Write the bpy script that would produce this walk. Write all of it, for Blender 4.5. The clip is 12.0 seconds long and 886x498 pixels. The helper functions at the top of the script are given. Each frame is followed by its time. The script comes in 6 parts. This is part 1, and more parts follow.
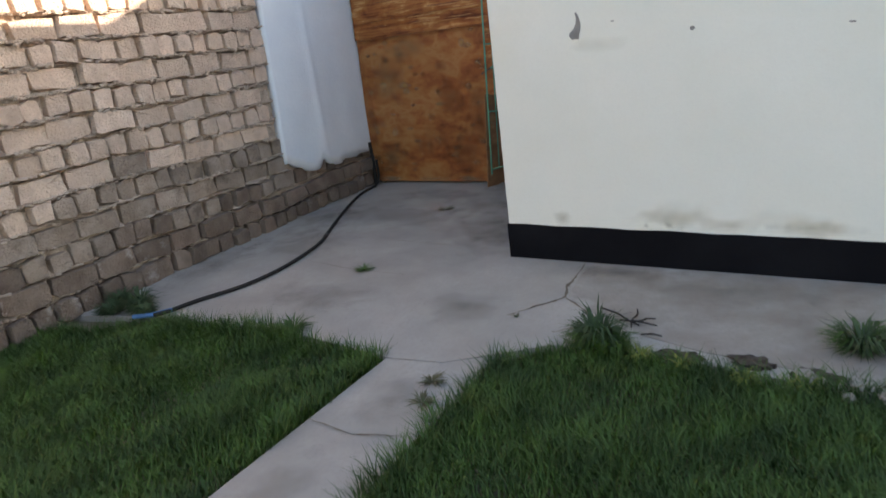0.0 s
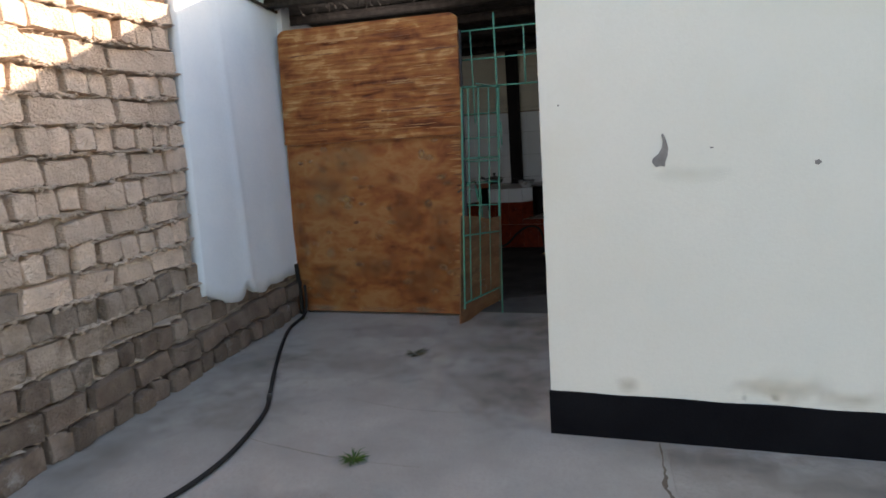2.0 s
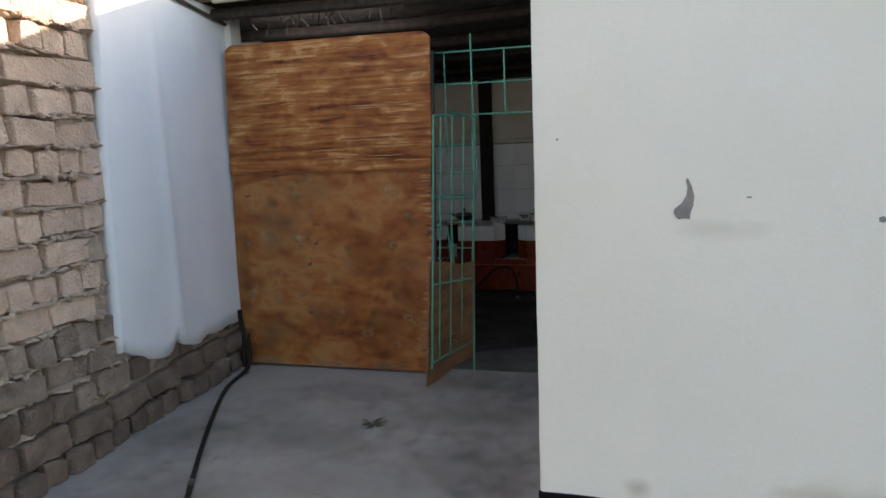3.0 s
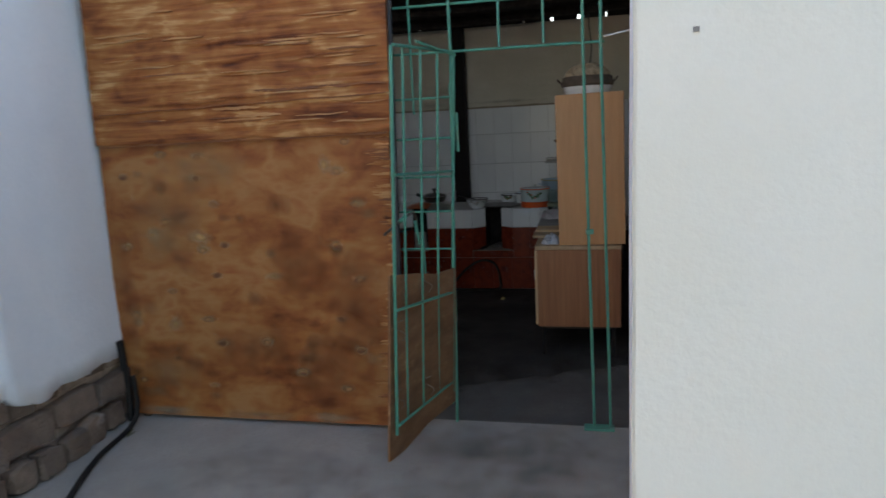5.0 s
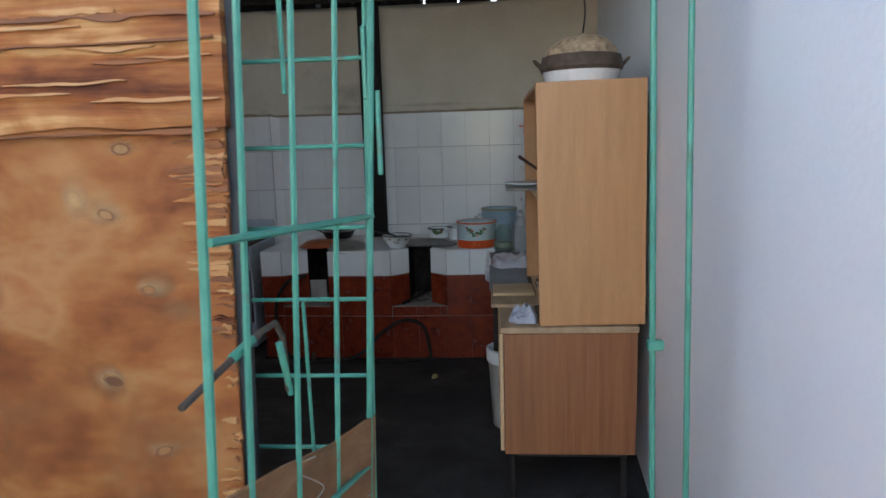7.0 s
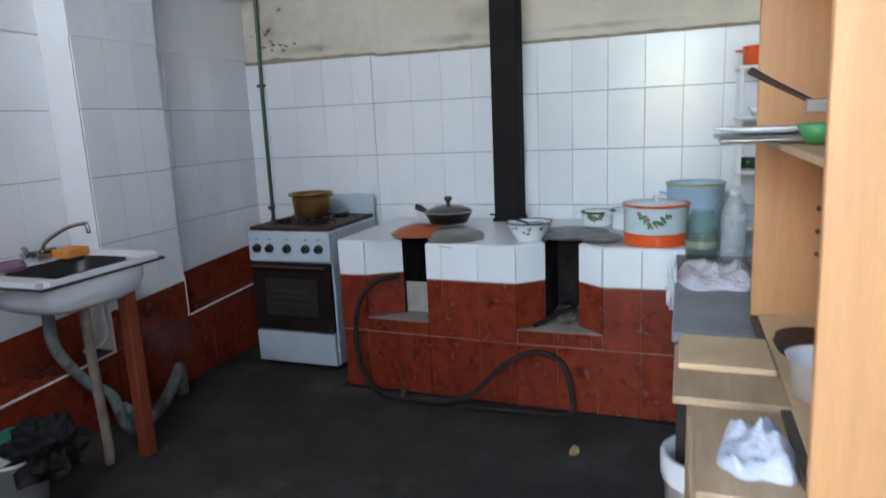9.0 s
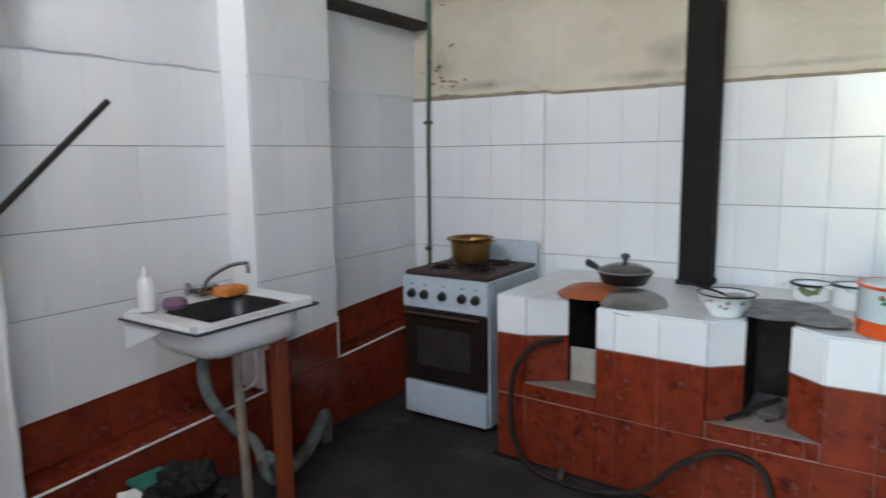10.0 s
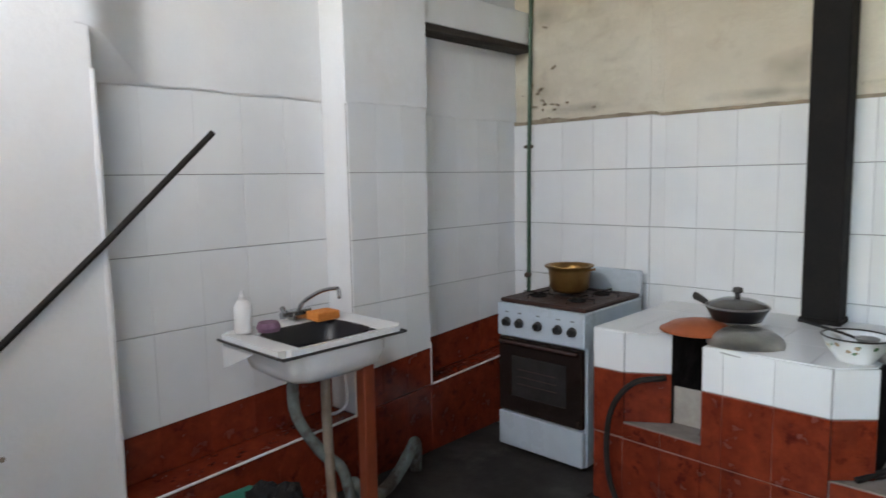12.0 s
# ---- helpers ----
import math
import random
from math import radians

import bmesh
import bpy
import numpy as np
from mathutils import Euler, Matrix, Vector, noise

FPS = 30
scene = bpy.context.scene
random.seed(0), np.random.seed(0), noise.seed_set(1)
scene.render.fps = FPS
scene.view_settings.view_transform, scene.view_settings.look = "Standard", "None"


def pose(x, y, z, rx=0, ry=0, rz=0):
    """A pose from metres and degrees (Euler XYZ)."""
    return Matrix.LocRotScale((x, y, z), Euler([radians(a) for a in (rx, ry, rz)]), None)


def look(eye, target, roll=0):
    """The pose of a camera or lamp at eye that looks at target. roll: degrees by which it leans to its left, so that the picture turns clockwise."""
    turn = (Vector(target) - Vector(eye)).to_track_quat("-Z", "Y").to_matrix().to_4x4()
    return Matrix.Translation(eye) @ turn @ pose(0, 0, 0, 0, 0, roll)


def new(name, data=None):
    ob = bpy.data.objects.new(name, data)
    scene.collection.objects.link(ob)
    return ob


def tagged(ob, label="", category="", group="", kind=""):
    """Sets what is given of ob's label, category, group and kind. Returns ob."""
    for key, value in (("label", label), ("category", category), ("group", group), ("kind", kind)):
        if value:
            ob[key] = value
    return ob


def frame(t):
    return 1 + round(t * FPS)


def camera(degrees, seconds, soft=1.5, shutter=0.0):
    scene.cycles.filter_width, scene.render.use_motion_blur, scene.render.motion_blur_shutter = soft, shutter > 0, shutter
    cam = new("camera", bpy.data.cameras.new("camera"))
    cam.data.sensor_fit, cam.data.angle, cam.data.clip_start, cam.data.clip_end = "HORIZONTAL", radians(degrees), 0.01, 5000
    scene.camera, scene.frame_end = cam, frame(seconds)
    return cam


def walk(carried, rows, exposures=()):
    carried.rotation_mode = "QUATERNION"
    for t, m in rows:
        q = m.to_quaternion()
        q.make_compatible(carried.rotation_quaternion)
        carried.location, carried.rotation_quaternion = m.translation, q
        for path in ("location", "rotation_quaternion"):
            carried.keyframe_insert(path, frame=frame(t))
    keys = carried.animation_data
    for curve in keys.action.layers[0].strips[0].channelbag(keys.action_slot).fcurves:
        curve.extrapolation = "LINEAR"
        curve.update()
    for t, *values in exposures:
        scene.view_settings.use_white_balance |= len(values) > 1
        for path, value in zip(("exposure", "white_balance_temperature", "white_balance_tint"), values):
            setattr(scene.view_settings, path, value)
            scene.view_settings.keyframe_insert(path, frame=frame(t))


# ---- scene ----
cam = camera(68.8, 12.0, soft=1.5, shutter=0.25)
PATH = [
    (0, (1.066, 0.959, 1.571), (0.005, 2.537, 0.951), -7.7),
    (0.5, (0.612, 1.06, 1.55), (-0.339, 2.741, 1.035), -4.7),
    (1, (0.192, 1.134, 1.622), (-0.633, 2.876, 1.089), -4.9),
    (1.5, (-0.134, 1.344, 1.653), (-0.893, 3.135, 1.188), -3.6),
    (2, (-0.41, 1.575, 1.715), (-1.054, 3.432, 1.343), -4.1),
    (2.5, (-0.597, 1.861, 1.725), (-1.089, 3.767, 1.373), -4.3),
    (3, (-0.647, 2.243, 1.737), (-1.184, 4.148, 1.447), -2.4),
    (3.2, (-0.683, 2.367, 1.729), (-1.187, 4.278, 1.423), -2.5),
    (4.8, (-1.010, 3.58, 1.653), (-1.560, 5.473, 1.299), -2.6),
    (5, (-1.077, 3.768, 1.641), (-1.511, 5.689, 1.275), -3.0),
    (5.2, (-1.127, 3.954, 1.632), (-1.476, 5.884, 1.243), -3.6),
    (5.5, (-1.255, 4.233, 1.619), (-1.576, 6.176, 1.27), -4.6),
    (6, (-1.342, 4.647, 1.636), (-1.693, 6.592, 1.33), -2.5),
    (6.5, (-1.46, 5.098, 1.618), (-1.673, 7.062, 1.307), -1.4),
    (7, (-1.458, 5.551, 1.596), (-1.611, 7.518, 1.268), -1.7),
    (7.2, (-1.441, 5.725, 1.605), (-1.603, 7.68, 1.215), -0.9),
    (8.8, (-1.429, 7.067, 1.438), (-2.084, 8.896, 0.962), -2.5),
    (9, (-1.46, 7.198, 1.416), (-2.152, 9.037, 1.031), -2.6),
    (9.5, (-1.68, 7.35, 1.474), (-2.362, 9.211, 1.202), -0.7),
    (10, (-1.687, 7.476, 1.49), (-2.787, 9.122, 1.207), -0.8),
    (10.5, (-1.725, 7.545, 1.486), (-3.187, 8.871, 1.163), -0.7),
    (11, (-1.738, 7.559, 1.485), (-3.343, 8.709, 1.165), -1.4),
    (11.5, (-1.704, 7.588, 1.511), (-3.269, 8.8, 1.224), -1.0),
    (12, (-1.651, 7.6, 1.511), (-3.03, 9.033, 1.298), -1.1),
]
walk(cam, [(t, look(eye, target, roll)) for t, eye, target, roll in PATH],
     exposures=[(0, 2.12, 7200, 17), (3.0, 2.05, 7150, 16), (5.0, 2.32, 6950, 15), (5.5, 2.75, 6850, 15), (6.0, 3.38, 6700, 14), (6.6, 3.47, 6650, 14), (7.2, 3.55, 6600, 14), (8.8, 5.15, 6300, 12), (9.6, 5.28, 6750, 13), (10.6, 5.55, 7050, 13), (11.5, 5.36, 7250, 13), (12, 5.38, 7200, 13)])

# ---------------------------------------------------------------- light
world = bpy.data.worlds.new("sky")
scene.world = world
world.use_nodes = True
wn = world.node_tree.nodes
sky = wn.new("ShaderNodeTexSky")
sky.sky_type, sky.sun_disc = "NISHITA", False
SUN = Vector((0.72, 0.634, 0.250)).normalized()
sky.sun_elevation, sky.sun_rotation = math.asin(SUN.z), math.atan2(SUN.x, SUN.y)
world.node_tree.links.new(sky.outputs[0], wn["Background"].inputs[0])
wn["Background"].inputs[1].default_value = 0.12
sun = new("sun", bpy.data.lights.new("sun", "SUN"))
sun.data.energy, sun.data.angle, sun.data.color = 3.2, radians(0.5), (1.0, 0.90, 0.76)
sun.matrix_world = look(SUN * 20, (0, 0, 0))

# daylight through the kitchen's entrance and over the plywood screen
for place, aim, wide, high, watts in (((-1.82, 7.22, 1.55), (-2.6, 20, 1.4), 0.30, 2.1, 0.22), ((-3.05, 7.30, 2.78), (-3.4, 20, 2.9), 1.2, 0.24, 1.08)):
    door_light = new("daylight_entrance", bpy.data.lights.new("daylight_entrance", "AREA"))
    door_light.data.shape, door_light.data.size, door_light.data.size_y, door_light.data.energy = "RECTANGLE", wide, high, watts
    door_light.data.color = (0.93, 0.96, 1.0)
    door_light.matrix_world = look(place, aim)



# ---------------------------------------------------------------- materials
def mat(name, a, b=None, scale=4.0, fine=70.0, rough=0.6, bump=0.15, metal=0.0, stretch=(1, 1, 1), vary=0.0,
        stain=None, stain_scale=1.3, stain_at=0.55, depth=0.004, coat=0.0, rough2=None, spec=0.5, grain=0.5):
    """Two scales of noise between two colours, an optional stain, relief, and a change of value from piece to piece."""
    m = bpy.data.materials.new(name)
    m.use_nodes = True
    nt = m.node_tree
    N, L = nt.nodes, nt.links
    bs = N["Principled BSDF"]
    b = b or tuple(c * 0.8 for c in a)
    geo = N.new("ShaderNodeNewGeometry")
    mp = N.new("ShaderNodeMapping")
    mp.inputs["Scale"].default_value = stretch
    L.new(geo.outputs["Position"], mp.inputs["Vector"])
    def noise_node(sc, det=5.0, ro=0.6):
        n = N.new("ShaderNodeTexNoise")
        n.inputs["Scale"].default_value, n.inputs["Detail"].default_value, n.inputs["Roughness"].default_value = sc, det, ro
        L.new(mp.outputs[0], n.inputs["Vector"])
        return n
    def mixed(fac, c1, c2, lo=0.35, hi=0.65):
        r = N.new("ShaderNodeMapRange")
        r.inputs["From Min"].default_value, r.inputs["From Max"].default_value = lo, hi
        L.new(fac, r.inputs["Value"])
        x = N.new("ShaderNodeMix")
        x.data_type = "RGBA"
        L.new(r.outputs[0], x.inputs["Factor"])
        for sock, c in ((x.inputs["A"], c1), (x.inputs["B"], c2)):
            if isinstance(c, tuple):
                sock.default_value = (*c, 1)
            else:
                L.new(c, sock)
        return x.outputs["Result"], r.outputs[0]
    big, small = noise_node(scale), noise_node(fine, 3.0)
    col, f1 = mixed(big.outputs["Fac"], a, b)
    mid = tuple((p + q) / 2 * 0.85 for p, q in zip(a, b))
    half = N.new("ShaderNodeMix")
    half.data_type = "RGBA"
    c2, f2 = mixed(small.outputs["Fac"], col, mid, 0.45, 0.75)
    half.inputs["Factor"].default_value = grain
    L.new(col, half.inputs["A"])
    L.new(c2, half.inputs["B"])
    col = half.outputs["Result"]
    if stain:
        st = noise_node(stain_scale, 6.0, 0.65)
        col, _ = mixed(st.outputs["Fac"], col, stain, stain_at, stain_at + 0.12)
    if vary:
        info = N.new("ShaderNodeObjectInfo")
        hsv = N.new("ShaderNodeHueSaturation")
        rr = N.new("ShaderNodeMapRange")
        rr.inputs["To Min"].default_value, rr.inputs["To Max"].default_value = 1 - vary, 1 + vary
        L.new(info.outputs["Random"], rr.inputs["Value"])
        L.new(rr.outputs[0], hsv.inputs["Value"])
        L.new(col, hsv.inputs["Color"])
        col = hsv.outputs["Color"]
    L.new(col, bs.inputs["Base Color"])
    rg = N.new("ShaderNodeMapRange")
    rg.inputs["To Min"].default_value, rg.inputs["To Max"].default_value = rough * 0.85, min(1.0, (rough2 or rough * 1.15))
    L.new(f1, rg.inputs["Value"])
    L.new(rg.outputs[0], bs.inputs["Roughness"])
    bs.inputs["Metallic"].default_value = metal
    bs.inputs["Specular IOR Level"].default_value = spec
    bs.inputs["Coat Weight"].default_value = coat
    if bump:
        add = N.new("ShaderNodeMath")
        L.new(big.outputs["Fac"], add.inputs[0])
        L.new(small.outputs["Fac"], add.inputs[1])
        bp = N.new("ShaderNodeBump")
        bp.inputs["Strength"].default_value, bp.inputs["Distance"].default_value = bump, depth
        L.new(add.outputs[0], bp.inputs["Height"])
        L.new(bp.outputs[0], bs.inputs["Normal"])
    return m


def blot_mat(name, ground, colour, strength=0.75):
    """A stain, or painted light and shade, that fades out into the surface it lies on, by the distance from its own
    middle and a noise.
    """
    m = bpy.data.materials.new(name)
    m.use_nodes = True
    N, L = m.node_tree.nodes, m.node_tree.links
    bs = N["Principled BSDF"]
    co = N.new("ShaderNodeTexCoord")
    ln = N.new("ShaderNodeVectorMath")
    ln.operation = "LENGTH"
    L.new(co.outputs["Object"], ln.inputs[0])
    nz = N.new("ShaderNodeTexNoise")
    nz.inputs["Scale"].default_value, nz.inputs["Detail"].default_value = 7.0, 6.0
    L.new(N.new("ShaderNodeNewGeometry").outputs["Position"], nz.inputs["Vector"])
    ad = N.new("ShaderNodeMath")
    ad.operation = "MULTIPLY_ADD"
    ad.inputs[1].default_value = 1.3
    L.new(nz.outputs["Fac"], ad.inputs[0])
    L.new(ln.outputs["Value"], ad.inputs[2])
    r = N.new("ShaderNodeMapRange")
    r.inputs["From Min"].default_value, r.inputs["From Max"].default_value = 0.55, 1.35
    r.inputs["To Min"].default_value, r.inputs["To Max"].default_value = strength, 0.0
    L.new(ad.outputs[0], r.inputs["Value"])
    tr = N.new("ShaderNodeBsdfTransparent")
    mx = N.new("ShaderNodeMixShader")
    bs.inputs["Base Color"].default_value = (*colour, 1)
    bs.inputs["Roughness"].default_value = 0.9
    L.new(r.outputs[0], mx.inputs[0])
    L.new(tr.outputs[0], mx.inputs[1])
    L.new(bs.outputs[0], mx.inputs[2])
    L.new(mx.outputs[0], N["Material Output"].inputs["Surface"])
    return m


def glass(name, colour=(0.9, 0.97, 0.95), rough=0.03):
    m = bpy.data.materials.new(name)
    m.use_nodes = True
    bs = m.node_tree.nodes["Principled BSDF"]
    bs.inputs["Base Color"].default_value = (*colour, 1)
    bs.inputs["Transmission Weight"].default_value, bs.inputs["Roughness"].default_value, bs.inputs["IOR"].default_value = 1.0, rough, 1.3
    return m


BRICK = mat("mud_brick", (0.75, 0.575, 0.45), (0.59, 0.44, 0.34), 7, 55, 0.95, 1.0, vary=0.14, depth=0.022, grain=0.5, stain=(0.55, 0.42, 0.325), stain_at=0.56, stain_scale=5)
BRICK_MID = mat("greyish_brick", (0.42, 0.325, 0.255), (0.29, 0.22, 0.17), 7, 55, 0.95, 1.0, vary=0.24, depth=0.022, grain=0.5, stain=(0.22, 0.165, 0.125), stain_at=0.54, stain_scale=5)
BRICK_DAMP = mat("damp_brick", (0.150, 0.100, 0.072), (0.25, 0.185, 0.142), 7, 55, 0.95, 1.0, vary=0.22, stain=(0.40, 0.355, 0.315), stain_at=0.60, stain_scale=5, depth=0.022, grain=0.5)
MORTAR = mat("mud_mortar", (0.62, 0.49, 0.385), (0.44, 0.34, 0.265), 12, 70, 0.97, 1.0, depth=0.02)
PLASTER_BLUE = mat("bluish_whitewash", (0.83, 0.865, 0.90), (0.78, 0.82, 0.865), 2.5, 40, 0.85, 0.3, depth=0.008, grain=0.12)
PLASTER = mat("cream_whitewash", (0.77, 0.765, 0.70), (0.725, 0.725, 0.655), 0.9, 60, 0.85, 0.25, depth=0.005, grain=0.15, stain=(0.73, 0.72, 0.635), stain_at=0.50, stain_scale=0.45)
PLASTER_SIDE = mat("pale_whitewash", (0.80, 0.84, 0.87), (0.75, 0.79, 0.83), 1.5, 60, 0.85, 0.3, depth=0.006, grain=0.12)
PLASTER_IN = mat("indoor_whitewash", (0.77, 0.775, 0.775), (0.72, 0.725, 0.725), 2.0, 50, 0.8, 0.25, depth=0.006, stain=(0.69, 0.685, 0.66), stain_at=0.60, grain=0.12)
PLASTER_OLD = mat("old_yellowed_plaster", (0.62, 0.57, 0.47), (0.55, 0.50, 0.40), 2.0, 40, 0.9, 0.5, depth=0.010, stain=(0.46, 0.39, 0.30), stain_at=0.60, stain_scale=2.2, grain=0.25)
BLACK_PAINT = mat("black_paint", (0.005, 0.005, 0.007), (0.011, 0.011, 0.013), 3, 60, 0.85, 0.3, depth=0.006, spec=0.08)
CONCRETE = mat("worn_concrete", (0.40, 0.365, 0.325), (0.31, 0.28, 0.245), 1.4, 45, 0.9, 0.35, depth=0.005, stain=(0.30, 0.265, 0.23), stain_at=0.60, stain_scale=0.9)
CONCRETE_DIRTY = mat("earthy_concrete", (0.345, 0.305, 0.265), (0.25, 0.21, 0.178), 2.6, 45, 0.93, 0.5, depth=0.008, stain=(0.42, 0.385, 0.345), stain_at=0.58, stain_scale=1.6)
FLOOR_IN = mat("dark_kitchen_floor", (0.044, 0.039, 0.035), (0.025, 0.022, 0.020), 2.4, 35, 0.8, 0.5, depth=0.006, stain=(0.074, 0.066, 0.060), stain_at=0.58, stain_scale=1.7, spec=0.3)
FLOOR_LIT = mat("daylit_floor", (0.125, 0.115, 0.105), (0.080, 0.073, 0.067), 2.0, 40, 0.85, 0.4, depth=0.005)
SOIL = mat("dry_soil", (0.20, 0.155, 0.11), (0.13, 0.10, 0.072), 3, 50, 0.97, 0.7, depth=0.02)


def wood_mat(name, stops, streak, warp, scale, blotch, rough=0.6, bump=0.4, depth=0.008):
    """Peeled veneer: a ramp of wood colours over noise drawn out along the grain, warped, with a second, blotchy noise."""
    m = bpy.data.materials.new(name)
    m.use_nodes = True
    N, L = m.node_tree.nodes, m.node_tree.links
    bs = N["Principled BSDF"]
    geo = N.new("ShaderNodeNewGeometry")
    def drawn(vec, sc, det):
        mp = N.new("ShaderNodeMapping")
        mp.inputs["Scale"].default_value = vec
        L.new(geo.outputs["Position"], mp.inputs["Vector"])
        n = N.new("ShaderNodeTexNoise")
        n.inputs["Scale"].default_value, n.inputs["Detail"].default_value, n.inputs["Distortion"].default_value = sc, det, warp
        L.new(mp.outputs[0], n.inputs["Vector"])
        return n.outputs["Fac"]
    grain, spots, fine = drawn(streak, scale, 6.0), drawn((1, 1, 1.4), blotch, 4.0), drawn((streak[0] * 2, 1, streak[2] * 4), scale, 3.0)
    def blend(a, b, w):
        x = N.new("ShaderNodeMix")
        x.inputs["Factor"].default_value = w
        L.new(a, x.inputs["A"])
        L.new(b, x.inputs["B"])
        return x.outputs["Result"]
    total = blend(blend(grain, spots, 0.42), fine, 0.14)
    ramp = N.new("ShaderNodeValToRGB")
    el = ramp.color_ramp.elements
    el[0].position, el[0].color = stops[0][0], (*stops[0][1], 1)
    el[1].position, el[1].color = stops[-1][0], (*stops[-1][1], 1)
    for at, c in stops[1:-1]:
        el.new(at).color = (*c, 1)
    L.new(total, ramp.inputs[0])
    L.new(ramp.outputs[0], bs.inputs["Base Color"])
    bs.inputs["Roughness"].default_value = rough
    bs.inputs["Specular IOR Level"].default_value = 0.3
    bp = N.new("ShaderNodeBump")
    bp.inputs["Strength"].default_value, bp.inputs["Distance"].default_value = bump, depth
    L.new(grain, bp.inputs["Height"])
    L.new(bp.outputs[0], bs.inputs["Normal"])
    return m


PLY = wood_mat("weathered_plywood", ((0.36, (0.145, 0.038, 0.011)), (0.43, (0.245, 0.077, 0.021)), (0.50, (0.318, 0.121, 0.035)), (0.57, (0.365, 0.170, 0.062)), (0.66, (0.302, 0.097, 0.026))), (1.2, 1, 2.2), 0.5, 2.2, 6.0, 0.55, 0.25)
PLY_TORN = wood_mat("torn_plywood_veneer", ((0.35, (0.085, 0.022, 0.008)), (0.42, (0.185, 0.053, 0.015)), (0.48, (0.285, 0.097, 0.026)), (0.54, (0.35, 0.140, 0.042)), (0.60, (0.52, 0.285, 0.115)), (0.68, (0.33, 0.125, 0.037))), (1.1, 1, 11.0), 0.8, 1.5, 5.0, 0.7, 0.9, 0.014)
PLY_KNOT = mat("plywood_knot", (0.11, 0.040, 0.015), (0.155, 0.060, 0.022), 40, 120, 0.6, 0.3)
PLY_PALE = mat("knot_heart", (0.34, 0.175, 0.07), (0.24, 0.105, 0.036), 30, 90, 0.6, 0.3)
GREEN = mat("sea_green_enamel", (0.055, 0.245, 0.170), (0.08, 0.31, 0.225), 14, 90, 0.45, 0.2, stain=(0.11, 0.15, 0.115), stain_at=0.60, stain_scale=12)
STEEL = mat("bare_steel", (0.075, 0.055, 0.042), (0.11, 0.08, 0.06), 20, 90, 0.6, 0.2, metal=0.4)
VENEER_DARK = mat("dark_torn_veneer", (0.15, 0.050, 0.018), (0.27, 0.10, 0.033), 9, 30, 0.7, 0.4, stretch=(0.5, 1, 4))
VENEER_PALE = mat("pale_torn_veneer", (0.50, 0.27, 0.105), (0.36, 0.15, 0.048), 7, 30, 0.7, 0.4, stretch=(0.5, 1, 4))
TILE = mat("white_glazed_tile", (0.78, 0.785, 0.78), (0.73, 0.74, 0.745), 2.5, 30, 0.18, 0.03, vary=0.035, depth=0.0015, rough2=0.20, grain=0.06, spec=0.3)
TILE_RED = mat("red_marbled_tile", (0.235, 0.036, 0.015), (0.14, 0.019, 0.009), 12, 40, 0.20, 0.02, vary=0.08, stain=(0.085, 0.011, 0.007), stain_at=0.55, stain_scale=14, depth=0.002, rough2=0.28)
GROUT_PINK = mat("pinkish_grout", (0.36, 0.19, 0.15), (0.27, 0.13, 0.10), 9, 60, 0.9, 0.2)
RANGE_CLAY = mat("grey_clay_render", (0.30, 0.26, 0.225), (0.22, 0.19, 0.165), 9, 60, 0.95, 0.5, depth=0.008)
DARK_GLASS = mat("smoked_glass_lid", (0.095, 0.09, 0.085), (0.075, 0.07, 0.068), 9, 60, 0.12, 0.0)
GREY_IRON = mat("grey_iron", (0.16, 0.15, 0.145), (0.10, 0.095, 0.09), 12, 60, 0.5, 0.2)
WIRE = mat("dull_wire", (0.22, 0.20, 0.18), (0.16, 0.15, 0.13), 20, 60, 0.6, 0.1)
PLY_DARK = mat("dark_weathered_plywood", (0.26, 0.125, 0.052), (0.17, 0.078, 0.034), 4, 30, 0.6, 0.25, stretch=(1, 1, 2.4), stain=(0.30, 0.17, 0.08), stain_at=0.56, stain_scale=5)
GROUT = mat("dirty_grout", (0.20, 0.195, 0.19), (0.14, 0.135, 0.13), 8, 60, 0.9, 0.3)
TRIM_WHITE = mat("white_tile_trim", (0.80, 0.80, 0.79), (0.72, 0.71, 0.69), 8, 60, 0.35, 0.1)
SOOT = mat("sooty_iron", (0.010, 0.009, 0.009), (0.020, 0.017, 0.016), 6, 60, 0.8, 0.25, spec=0.15)
ASH = mat("ash_and_clay", (0.20, 0.17, 0.145), (0.11, 0.09, 0.08), 9, 60, 0.95, 0.8, depth=0.01)
FIREBOX = mat("sooty_brick", (0.035, 0.030, 0.027), (0.018, 0.015, 0.014), 9, 60, 0.95, 0.8, depth=0.01, spec=0.1)
ENAMEL = mat("white_enamel", (0.78, 0.80, 0.80), (0.73, 0.75, 0.76), 5, 60, 0.22, 0.04, stain=(0.66, 0.66, 0.64), stain_at=0.70, stain_scale=7, grain=0.05)
STOVE_WHITE = mat("stove_enamel", (0.50, 0.565, 0.62), (0.44, 0.51, 0.565), 5, 60, 0.3, 0.05, stain=(0.50, 0.50, 0.49), stain_at=0.70, stain_scale=9, grain=0.08)
STOVE_BROWN = mat("burnt_brown_hob", (0.024, 0.010, 0.008), (0.052, 0.020, 0.014), 22, 70, 0.55, 0.4, stain=(0.13, 0.028, 0.016), stain_at=0.62, stain_scale=26)
BLACK_GLOSS = mat("black_oven_glass", (0.014, 0.010, 0.009), (0.022, 0.015, 0.013), 6, 60, 0.16, 0.02)
